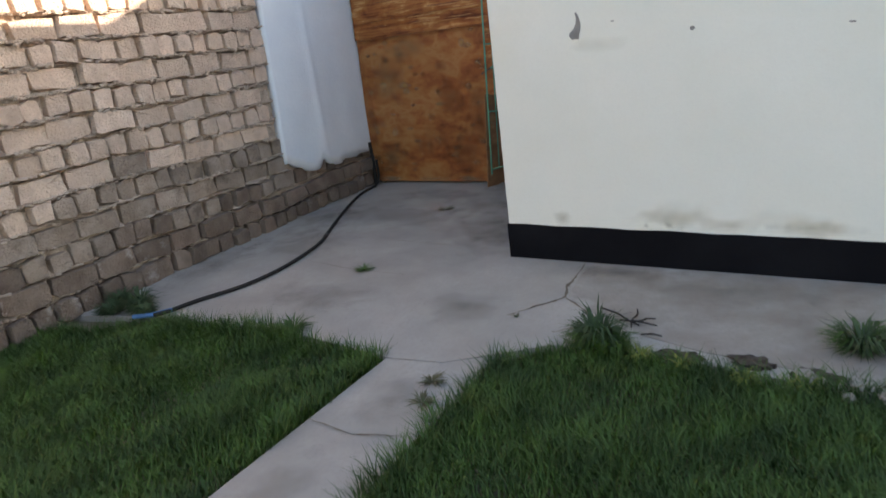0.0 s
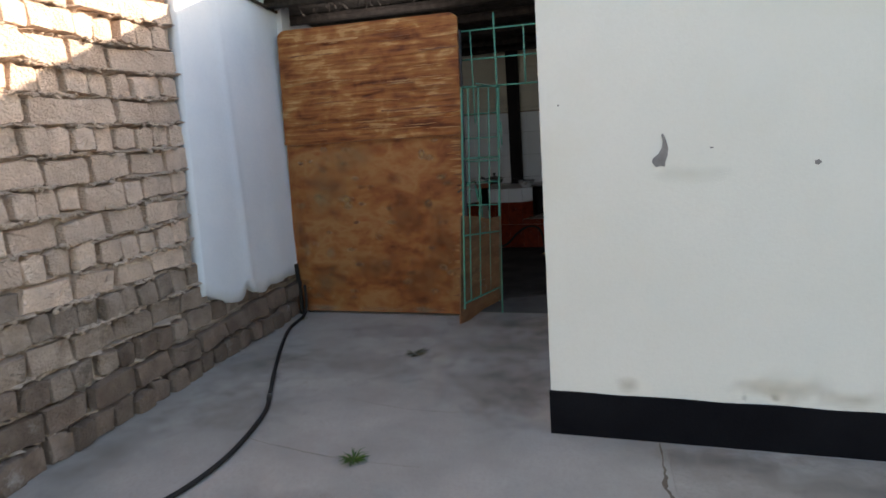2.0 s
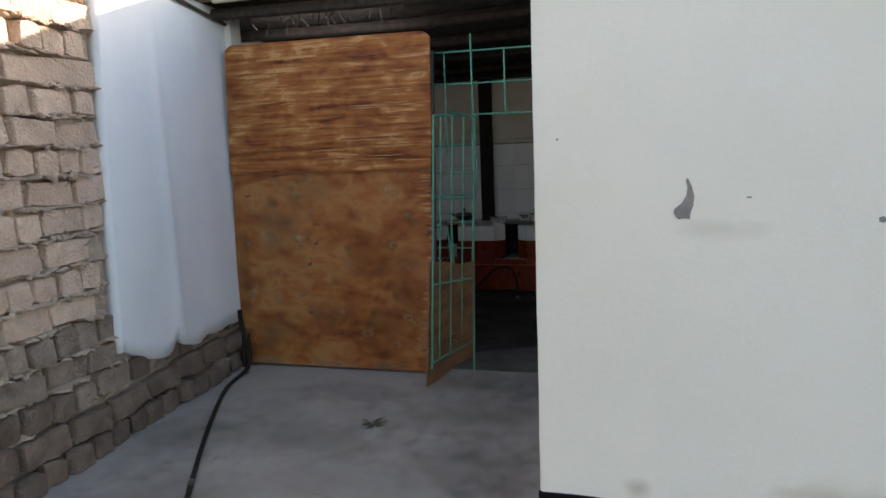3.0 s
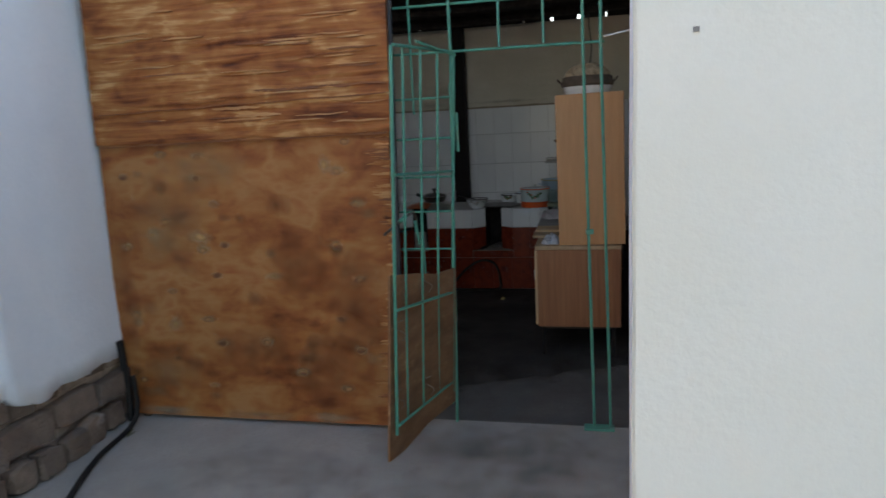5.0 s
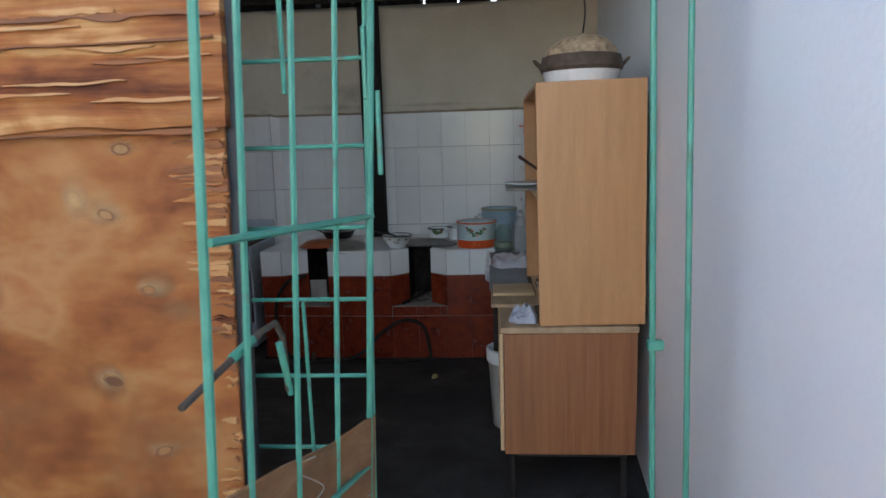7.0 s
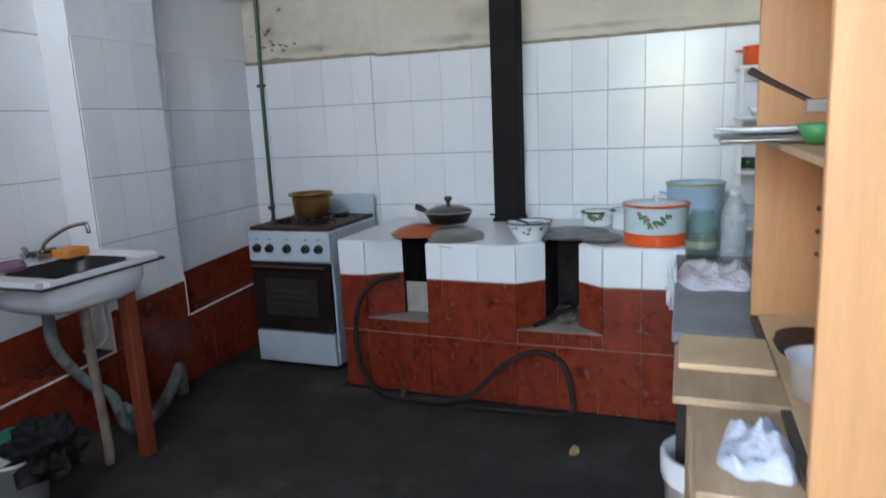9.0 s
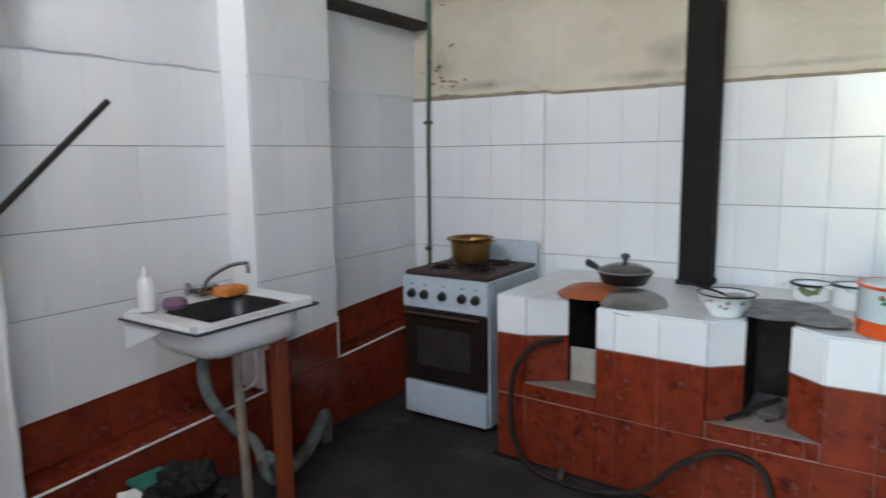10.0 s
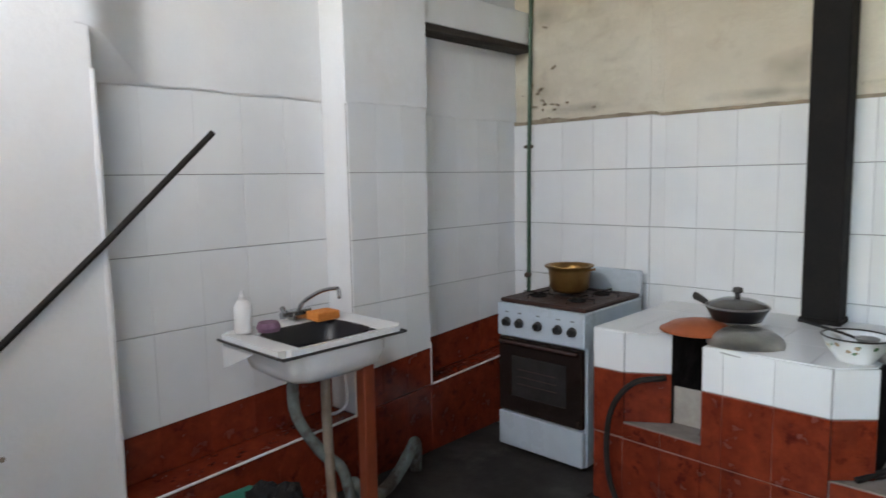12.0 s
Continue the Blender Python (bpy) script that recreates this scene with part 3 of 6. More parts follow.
def brick_mesh(length, height, seed, material):
    """A worn eight-cornered brick, its face towards +x."""
    r = random.Random(seed)
    bm = bmesh.new()
    c = 0.015
    a, b = length / 2, height / 2
    m = r.uniform(-0.3, 0.3) * a
    pts = [(-a + c, -b), (m, -b), (a - c, -b), (a, -b + c), (a, b - c), (a - c, b), (-m, b), (-a + c, b), (-a, b - c), (-a, -b + c)]
    pts = [(p + r.uniform(-0.018, 0.010), q + r.uniform(-0.018, 0.010)) for p, q in pts]
    tip, twist = r.uniform(-0.05, 0.05), r.uniform(-0.03, 0.03)
    rings = []
    for x, k in ((-0.06, 1.0), (-0.006, 0.985), (0.008, 0.88)):
        rings.append([bm.verts.new((x + r.uniform(-0.003, 0.003) * (x > -0.05), p * k if abs(k - 0.88) > 0.01 else p - math.copysign(0.006, p), q * k if abs(k - 0.88) > 0.01 else q - math.copysign(0.006, q))) for p, q in pts])
    for v in rings[2]:
        v.co.x += tip * v.co.z + twist * v.co.y + r.uniform(-0.004, 0.003)
    for p, q in zip(rings, rings[1:]):
        for i in range(10):
            bm.faces.new((p[i], p[(i + 1) % 10], q[(i + 1) % 10], q[i]))
    mid = bm.verts.new((0.011 + r.uniform(-0.004, 0.004), r.uniform(-0.03, 0.03), r.uniform(-0.015, 0.015)))
    for i in range(10):
        bm.faces.new((rings[2][i], rings[2][(i + 1) % 10], mid))
    me = bpy.data.meshes.new("brick")
    bmesh.ops.recalc_face_normals(bm, faces=bm.faces)
    bm.to_mesh(me)
    bm.free()
    me.materials.append(material)
    return me


COURSE = 0.172
BRICKS = {(kind, dry): [brick_mesh(l, 0.160, 10 * k + n, tone) for n in range(9)]
          for k, (kind, l) in enumerate((("long", 0.334), ("short", 0.168))) for dry, tone in ((2, BRICK), (1, BRICK_MID), (0, BRICK_DAMP))}


def lay_bricks():
    row = 0
    z = 0.072
    while z < 3.0:
        kind, step = ("short", 0.172) if row % 2 == 0 else ("long", 0.338)
        y = 2.42 + (0.0 if row % 2 == 0 else 0.06) + rng.uniform(-0.03, 0.03)
        if row in (6, 12):
            kind, step = "short", 0.172
        end = 5.56 if z > 0.50 + 0.02 * row else 6.98
        while y < end:
            damp = z + rng.uniform(-0.10, 0.10) + 0.25 * noise.noise(Vector((0.3, y * 1.7, 0)))
            dry = 0 if damp < 0.42 else 1 if damp < 0.80 else 2
            ob = new("brick", rng.choice(BRICKS[(kind, dry)]))
            ob.parent = wall_brick
            lean = max(0.0, 0.05 - z * 0.1)
            ob.location = (XW + rng.uniform(-0.026, 0.020) + lean, y + rng.uniform(-0.010, 0.010), z + rng.uniform(-0.010, 0.010) + 0.012 * math.sin(y * 2.2))
            ob.rotation_euler = (rng.uniform(-0.07, 0.07), rng.uniform(-0.09, 0.07), rng.uniform(-0.08, 0.08))
            if (y > 5.3 and z > 0.5) or (y > 5.5 and z > 0.33):
                ob.location.x, ob.rotation_euler = XW - 0.020, (0, 0, 0)
            ob.scale = (1, rng.uniform(0.88, 0.99), rng.uniform(0.85, 1.0))
            y += step * rng.uniform(0.92, 1.07)
        z += COURSE
        row += 1


def mortar_lumps():
    """Ragged mortar pressed out of the bed joints, in one joined mesh."""
    q = random.Random(77)
    ico = bmesh.new()
    bmesh.ops.create_icosphere(ico, subdivisions=1, radius=1.0)
    ball = [v.co.copy() for v in ico.verts]
    tri = [[v.index for v in f.verts] for f in ico.faces]
    ico.free()
    verts, faces = [], []
    for k in range(2, 17):
        y = 2.3
        while y < 5.44:
            y += q.uniform(0.012, 0.045)
            z = 0.072 + 0.172 * (k + 0.5) + 0.012 * math.sin(y * 2.2) + q.uniform(-0.012, 0.014)
            if noise.noise(Vector((k * 5.1, y * 3.5, 0))) < -0.12 or z < 0.55:
                continue
            a, b, c = q.uniform(0.012, 0.024), q.uniform(0.012, 0.040), q.uniform(0.007, 0.018)
            base = len(verts)
            tilt = q.uniform(-0.25, 0.25)
            for p in ball:
                s = q.uniform(0.65, 1.2)
                verts.append((XW + 0.018 + p.x * a * s, y + p.y * b * s, z + p.z * c * s + p.y * b * s * tilt))
            faces += [[base + i for i in f] for f in tri]
    me = bpy.data.meshes.new("mortar_squeeze")
    me.from_pydata(verts, [], faces)
    me.materials.append(MORTAR)
    ob = new("mortar_squeeze", me)
    ob.parent = wall_brick
    tagged(ob, "ragged squeezed-out mud mortar", kind="stuff")


# the wall turns slightly away from the house
PIV = Vector((XW, 5.2, 0))
wall_brick.matrix_world = Matrix.Translation(PIV) @ Matrix.Rotation(radians(2.9), 4, "Z") @ Matrix.Translation(-PIV)

# whitewashed end of the wall: a slab with a ragged foot
bm = bmesh.new()
n = 60
top, low, back_low, back_top = [], [], [], []
for i in range(n + 1):
    y = 5.53 + (7.10 - 5.53) * i / n
    ragged = 0.035 * noise.noise(Vector((y * 7, 1, 0))) + 0.012 * noise.noise(Vector((y * 30, 1, 0)))
    foot = 0.575 - 0.17 * min(1, max(0, (y - 5.55) / 0.35)) + 0.10 * max(0, 1 - abs(y - 6.12) / 0.10) + ragged
    edge = 0.02 * noise.noise(Vector((y * 3, 0, 4)))
    low.append(bm.verts.new((XW + 0.030 + edge * 0.5, y, foot)))
    back_low.append(bm.verts.new((XW - 0.06, y, foot - 0.01)))
    top.append(bm.verts.new((XW + 0.030 + edge * 0.5, y + 0.14 * (1 - i / n), 2.97)))
    back_top.append(bm.verts.new((XW - 0.06, y + 0.14 * (1 - i / n), 2.97)))
for i in range(n):
    for p, q in ((low, top), (top, back_top), (back_top, back_low), (back_low, low)):
        bm.faces.new((p[i], p[i + 1], q[i + 1], q[i]))
bm.faces.new((low[0], top[0], back_top[0], back_low[0]))
bmesh.ops.subdivide_edges(bm, edges=[e for e in bm.edges if abs(e.verts[0].co.z - e.verts[1].co.z) > 1], cuts=24)
for v in bm.verts:
    if v.co.x > XW:
        v.co.x += 0.010 * noise.noise(Vector((0, v.co.y * 2.2, v.co.z * 1.1))) + 0.012 * math.exp(-((v.co.y - 6.16) / 0.05) ** 2)
    if abs(v.co.y - (5.53 + 0.14 * max(0, (v.co.z - 0.5) / 2.4))) < 0.02:
        v.co.y += 0.02 * noise.noise(Vector((0, 0, v.co.z * 8)))
part("whitewash", bm, PLASTER_BLUE, wall_brick, "bluish whitewashed plaster with a ragged foot", True)
bm = tube([(XW + 0.05, 6.2, 2.96), (XW + 0.05, 7.1, 2.86)], 0.014)
part("cable", bm, STEEL, wall_brick, "dark cable along the top of the wall")
structure("wall_brick_cap", box(-4.25, XW + 0.035, 5.2, 7.15, 2.985, 3.04, 0.01), PLASTER_OLD, "grey plastered top of the wall", "wall")

# ---------------------------------------------------------------- house
def house_side(y):
    return -1.0 + (y - 4.91) * 0.068


# unseen height and length to the right are chosen to shade the yard
bm = prism([(house_side(4.91), 4.91), (9.0, 4.91), (9.0, 5.2), (house_side(5.2) + 0.28, 5.2), (house_side(11.3) + 0.28, 11.3), (house_side(11.3), 11.3)], -0.05, 2.85)
bmesh.ops.bevel(bm, geom=[e for e in bm.edges if abs(e.verts[0].co.x - house_side(4.91)) < 1e-4 and abs(e.verts[1].co.x - house_side(4.91)) < 1e-4], offset=0.006, segments=2, affect="EDGES")
bmesh.ops.subdivide_edges(bm, edges=[e for e in bm.edges if abs(e.verts[0].co.z - e.verts[1].co.z) > 1], cuts=40)
for v in bm.verts:
    if v.co.y < 5.0 and v.co.x < 0 and 0 < v.co.z < 3.2:
        v.co.x += 0.003 * noise.noise(Vector((0, 2, v.co.z * 5)))
wall_house = structure("wall_house", bm, PLASTER, "cream whitewashed house wall with chipped plaster", "wall")
bm = bmesh.new()
a = [(house_side(y) - 0.003, y) for y in (4.914, 11.04)]
lo = [bm.verts.new((x, y, 0.0)) for x, y in a]
hi = [bm.verts.new((x, y, 2.84)) for x, y in a]
bm.faces.new((lo[0], lo[1], hi[1], hi[0]))
bmesh.ops.subdivide_edges(bm, edges=bm.edges[:], cuts=40, use_grid_fill=True)
for v in bm.verts:
    v.co.x += 0.004 * noise.noise(v.co * 1.7) - 0.002 + 0.007 * max(0.0, 1 - (v.co.y - 4.914) / 0.05)
part("side_plaster", bm, PLASTER_SIDE, wall_house, "bluish white plaster on the side wall", True)
# black painted foot of the wall, slightly wavy along its top
bm = bmesh.new()
n = 90
rows = [[], [], [], []]
for i in range(n + 1):
    x = -1.006 + 5.0 * i / n
    h = 0.245 + 0.006 * noise.noise(Vector((x * 4, 0, 0))) - 0.006 * x
    for r, (yy, zz) in zip(rows, ((4.90, 0.0), (4.898, h - 0.004), (4.902, h), (4.92, h))):
        r.append(bm.verts.new((x, yy + 0.002 * noise.noise(Vector((x * 9, zz * 9, 0))), zz)))
for p, q in zip(rows, rows[1:]):
    for i in range(n):
        bm.faces.new((p[i], p[i + 1], q[i + 1], q[i]))
bm.faces.new([r[0] for r in rows])
structure("baseboard", bm, BLACK_PAINT, "black painted band along the foot of the house wall", "baseboard")
bm = bmesh.new()
for y0, y1 in ((4.93, 7.0),):
    lo = [bm.verts.new((house_side(y) - 0.008, y, 0.0)) for y in (y0, y1)]
    hi = [bm.verts.new((house_side(y) - 0.008, y, 0.02)) for y in (y0, y1)]
    bm.faces.new((lo[0], lo[1], hi[1], hi[0]))
part("dark_foot", bm, BLACK_PAINT, wall_house)


def chip(points, y, material, name):
    bm = bmesh.new()
    bm.faces.new([bm.verts.new((x, y, z)) for x, z in points])
    r = bmesh.ops.extrude_face_region(bm, geom=bm.faces[:])
    for v in r["geom"]:
        if isinstance(v, bmesh.types.BMVert):
            v.co.y += 0.004
    part(name, bm, material, wall_house)


chip([(-0.407, 1.607), (-0.392, 1.575), (-0.383, 1.535), (-0.386, 1.50), (-0.396, 1.472), (-0.398, 1.447), (-0.42, 1.452), (-0.44, 1.447), (-0.458, 1.470), (-0.455, 1.488), (-0.428, 1.510), (-0.412, 1.54), (-0.408, 1.57), (-0.415, 1.60)], 4.9065, PLASTER_GREY, "plaster_chip")
chip([(0.245, 1.445), (0.262, 1.45), (0.275, 1.437), (0.26, 1.425), (0.247, 1.43)], 4.9065, PLASTER_GREY, "plaster_chip")
chip([(1.00, 1.388), (1.03, 1.386), (1.028, 1.378), (1.00, 1.380)], 4.9065, PLASTER_GREY, "plaster_chip")
chip([(-0.196, 1.531), (-0.180, 1.531), (-0.180, 1.525), (-0.196, 1.525)], 4.9065, PLASTER_GREY, "plaster_chip")
chip([(-0.907, 1.78), (-0.898, 1.78), (-0.898, 1.772), (-0.907, 1.772)], 4.9065, PLASTER_GREY, "plaster_chip")

# added out of view; its height sets the shadow line on the brick wall
structure("roof_house", box(-1.04, 9.2, 4.87, 6.80, 2.851, 2.90, 0.01), DARK_WOOD, "unseen roof edge added to shade the yard and brick wall", "roof")

for x, z, w, h in ((-0.58, 0.31, 0.10, 0.075), (0.10, 0.33, 0.32, 0.10), (-0.03, 0.275, 0.035, 0.035), (0.11, 0.285, 0.05, 0.035), (0.45, 0.30, 0.3, 0.08), (0.9, 0.30, 0.4, 0.07), (1.6, 0.32, 0.4, 0.08)):
    blot(wall_house, (x, 4.9085 - 0.0004 * w, z), (w, h), BLOT_BROWN)
for x, z, w, h in ((-0.28, 1.41, 0.26, 0.07), (0.15, 0.36, 0.35, 0.12), (0.8, 0.34, 0.4, 0.10)):
    blot(wall_house, (x, 4.9075 - 0.0004 * w, z), (w, h), BLOT_YELLOW)
# earth marks; those before the entrance also paint the shade there
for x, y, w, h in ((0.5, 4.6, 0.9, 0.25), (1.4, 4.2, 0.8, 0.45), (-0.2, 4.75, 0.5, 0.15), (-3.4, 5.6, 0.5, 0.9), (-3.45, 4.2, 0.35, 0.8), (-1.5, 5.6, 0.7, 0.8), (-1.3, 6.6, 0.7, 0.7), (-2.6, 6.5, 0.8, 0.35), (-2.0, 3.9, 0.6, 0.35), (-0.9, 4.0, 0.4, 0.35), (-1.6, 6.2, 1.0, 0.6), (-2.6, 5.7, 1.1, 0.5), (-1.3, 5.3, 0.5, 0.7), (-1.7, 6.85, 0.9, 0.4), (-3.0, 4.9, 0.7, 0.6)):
    blot(floor_yard, (x, y, 0.0045 + 0.0003 * w), (w, h), BLOT_EARTH_SHADE, "z")
for x, y, w, h in ((-0.7, 3.0, 0.25, 0.4), (-0.75, 2.2, 0.2, 0.5)):
    blot(path, (x, y, 0.002), (w, h), BLOT_EARTH_SHADE, "z")

# ---------------------------------------------------------------- kitchen shell
wall_back = structure("wall_back", box(-4.6, 0.2, 11.05, 11.3, -0.05, 2.69, 0.0), PLASTER_OLD, "kitchen back wall, white tiles below yellowed flaking plaster", "wall")
part("grout", box(-4.29, -0.62, 11.042, 11.052, 0.02, 1.845, 0.0), GROUT, wall_back)
part("pilaster", prism([(-3.40, 11.012), (-3.325, 11.010), (-3.25, 11.032), (-3.25, 11.05), (-3.40, 11.05)], 1.862, 2.68), PLASTER_OLD, wall_back)
part("proud_stretch", prism([(-4.29, 11.022), (-3.325, 11.022), (-3.252, 11.047), (-3.252, 11.05), (-4.29, 11.05)], 0.02, 1.848), GROUT, wall_back)
bm = bmesh.new()
n = 130
lo, hi = [], []
for i in range(n + 1):
    x = -4.29 + 3.66 * i / n
    b = 1.862 + 0.010 * noise.noise(Vector((x * 6, 0, 0))) - 0.012 * (x > -3.3)
    lo.append([bm.verts.new((x, 11.030, b)), bm.verts.new((x, 11.052, b - 0.012))])
    hi.append([bm.verts.new((x, 11.030 + 0.006 * noise.noise(Vector((x * 3, 0, k))), b + (2.70 - b) * k / 40)) for k in range(1, 41)])
for i in range(n):
    colA, colB = [lo[i][1], lo[i][0]] + hi[i], [lo[i + 1][1], lo[i + 1][0]] + hi[i + 1]
    for k in range(len(colA) - 1):
        bm.faces.new((colA[k], colB[k], colB[k + 1], colA[k + 1]))
for v in bm.verts:
    if v.co.x < -3.28 and v.co.y < 11.045:
        v.co.y += (0.024 * noise.noise(Vector((v.co.x * 7, 3, v.co.z * 7))) + 0.012 * noise.noise(Vector((v.co.x * 22, 3, v.co.z * 22)))) * min(1, (v.co.z - 1.86) * 6)
part("upper_plaster", bm, PLASTER_OLD, wall_back, "yellowed uneven plaster", True)

for x, z, w, h in ((-4.05, 2.05, 0.20, 0.16), (-3.75, 1.92, 0.45, 0.05), (-2.7, 1.90, 0.5, 0.05), (-4.0, 2.5, 0.25, 0.12), (-2.62, 2.0, 0.2, 0.16), (-1.9, 1.90, 0.6, 0.03)):
    blot(wall_back, (x, 11.006 - 0.002 * w, z), (w, h), BLOT_SOOT)

# dirt along the top of the tiles and small holes in the plaster of the corner
bm = bmesh.new()
last = None
for i in range(160):
    x = -4.28 + 3.6 * i / 159
    h = 0.004 + 0.014 * max(0.0, noise.noise(Vector((x * 9, 2, 0))) + 0.25) + 0.02 * math.exp(-((x + 4.05) / 0.15) ** 2) * (0.6 + noise.noise(Vector((x * 30, 2, 0))))
    b = 1.848 - 0.012 * (x > -3.3)
    f = 11.0265 - 0.018 * (x < -3.3)
    cur = (bm.verts.new((x, f, b)), bm.verts.new((x, f, b + 0.010 + h)), bm.verts.new((x, 11.034, b + 0.011 + h)))
    if last:
        bm.faces.new((last[0], cur[0], cur[1], last[1]))
        bm.faces.new((last[1], cur[1], cur[2], last[2]))
    last = cur
part("dirt_line", bm, MOULD, wall_back, "dark dirt along the top of the tiles")
q = random.Random(8)
for k in range(18):
    x, z = -4.25 + abs(q.gauss(0, 0.30)), 1.90 + abs(q.gauss(0.12, 0.28))
    w, h = q.uniform(0.005, 0.020), q.uniform(0.003, 0.008)
    turn = q.uniform(-0.6, 0.6)
    bm = bmesh.new()
    ring_out = [((math.cos(a) * w * q.uniform(0.6, 1.2), math.sin(a) * h * q.uniform(0.6, 1.2))) for a in [i * math.pi / 5 for i in range(10)]]
    bm.faces.new([bm.verts.new((x + u * math.cos(turn) - v * math.sin(turn), 11.006, z + u * math.sin(turn) + v * math.cos(turn))) for u, v in ring_out])
    r = bmesh.ops.extrude_face_region(bm, geom=bm.faces[:])
    for v in r["geom"]:
        if isinstance(v, bmesh.types.BMVert):
            v.co.y += 0.02
    if z < 2.6:
        part("plaster_hole", bm, MOULD, wall_back)

# left wall: lower front plane, pilaster and two recesses with sills
XF, XR, XD = -4.13, -4.28, -4.333


def red_top(y):
    return 0.49 + (y - 8.44) * 0.062


def sill_z(y):
    return 0.293 + (y - 8.45) * 0.056


bm = box(-4.6, XD, 7.15, 11.05, -0.05, 3.0, 0.0)
wall_left = structure("wall_left", bm, PLASTER_IN, "kitchen side wall of white tiles over red tiles, with shallow recesses", "wall")
part("recess_back", box(XD, XR, 10.06, 11.05, 0.0, 3.0, 0.0), PLASTER_IN, wall_left)
part("pier", box(XD, XF, 7.15, 8.43, 0.0, 3.0, 0.012, 2), PLASTER_IN, wall_left, "whitewashed pier")
part("pilaster", box(XD, XF - 0.008, 9.535, 10.06, 0.35, 3.0, 0.004), PLASTER_IN, wall_left, "whitewashed tiled pilaster")
for ya, yb, deep in ((8.43, 9.535, XD), (10.06, 11.05, XR)):
    bm = bmesh.new()
    v = [bm.verts.new(c) for c in ((XF - 0.008, ya, 0), (XF - 0.008, yb, 0), (XF - 0.008, yb, sill_z(yb)), (XF - 0.008, ya, sill_z(ya)), (deep, ya, 0), (deep, yb, 0), (deep, yb, sill_z(yb)), (deep, ya, sill_z(ya)))]
    for f in ((0, 1, 2, 3), (3, 2, 6, 7), (0, 3, 7, 4), (1, 5, 6, 2)):
        bm.faces.new([v[i] for i in f])
    part("ledge", bm, TILE_RED, wall_left, "red tiled ledge")
    bm = tube([(XF + 0.002, ya + 0.02, sill_z(ya + 0.02)), (XF + 0.002, yb, sill_z(yb))], 0.006, 6)
    part("edge_trim", bm, TRIM_WHITE, wall_left, "white tile edging")
part("edge_trim", tube([(XF + 0.001, 9.532, sill_z(9.51)), (XF + 0.001, 9.532, 0.60)], 0.005, 6), TRIM_WHITE, wall_left)
part("edge_trim", tube([(XF + 0.001, 10.063, sill_z(10.06)), (XF + 0.001, 10.063, 0.62)], 0.005, 6), TRIM_WHITE, wall_left)
part("pilaster_foot", box(XD, XF - 0.008, 9.535, 10.06, 0.0, 0.36, 0.0), GROUT, wall_left)
part("grout", box(XD, XD + 0.003, 8.43, 9.535, 0.3, 1.86, 0.0), GROUT, wall_left)
part("grout", box(XR, XR + 0.003, 10.06, 11.05, 0.3, 1.86, 0.0), GROUT, wall_left)
part("grout", box(XF - 0.008, XF - 0.005, 9.535, 10.06, 0.3, 1.88, 0.0), GROUT, wall_left)


def plaster_over(ya, yb, foot, face, base, label=""):
    """Whitewash above the tiles, its lower edge lapping unevenly over them; face(y) gives the plane that it lies in."""
    bm = bmesh.new()
    n, k = 48, 30
    cols = []
    for i in range(n + 1):
        y = ya + (yb - ya) * i / n
        b = foot + 0.012 * noise.noise(Vector((y * 5, 3, 0))) + 0.006 * noise.noise(Vector((y * 19, 3, 0)))
        lip = max(0.0, face(y) - base - 0.012)
        col = [bm.verts.new((base + 0.008, y, b)), bm.verts.new((base + 0.0118, y, b + 0.003))]
        for j in range(k + 1):
            z = b + 0.008 + lip * 0.8 + (2.98 - b - lip * 0.8) * (j / k) ** 1.5
            col.append(bm.verts.new((face(y) + 0.004 * noise.noise(Vector((y * 2.5, 8, z * 2.5))) + 0.0025 * noise.noise(Vector((y * 14, 8, z * 14))), y, z)))
        cols.append(col)
    for p, q in zip(cols, cols[1:]):
        for j in range(len(p) - 1):
            bm.faces.new((p[j], q[j], q[j + 1], p[j + 1]))
    part("plaster_coat", bm, PLASTER_IN, wall_left, label, True)


def soft_step(y):
    u = min(1.0, max(0.0, (y - 8.41) / 0.30))
    return XF + 0.003 + (XD + 0.0135 - XF - 0.003) * u * u * (3 - 2 * u)


plaster_over(8.38, 9.537, 1.905, soft_step, XD, "uneven whitewash over the tiles")
plaster_over(9.528, 10.066, 1.885, lambda y: XF + 0.006, XF - 0.005)
plaster_over(10.06, 11.03, 1.870, lambda y: XR + 0.0135, XR)
# whitewash lapping round the edge of the pier, with two nail holes and rubbed marks
part("pier_edge", tube(smooth_line([(XF - 0.004, 8.427, 0.0 + 0.24 * i) for i in range(9)], 3), lambda u: 0.012 + 0.003 * math.sin(u * 40) * math.sin(u * 17), 8), PLASTER_IN, wall_left)
for y, z, w in ((7.86, 1.50, 0.006), (8.02, 1.05, 0.006), (7.90, 0.90, 0.005), (8.06, 0.62, 0.010), (7.72, 0.78, 0.008)):
    part("nail_hole", tube([(XF - 0.002, y, z), (XF + 0.0012, y, z)], w, 8), MOULD, wall_left)
for y, z, w, h in ((7.93, 0.92, 0.06, 0.02),):
    blot(wall_left, (XF + 0.0016, y, z), (w, h), BLOT_SOOT, "x")
# wooden wall plate under the roof, along the side wall
tagged(link("roof_plate", box(XR + 0.004, XR + 0.13, 10.07, 11.03, 2.34, 2.54, 0.008), PLASTER_IN), "whitewashed wall plate under the roof", "beam", kind="structure")
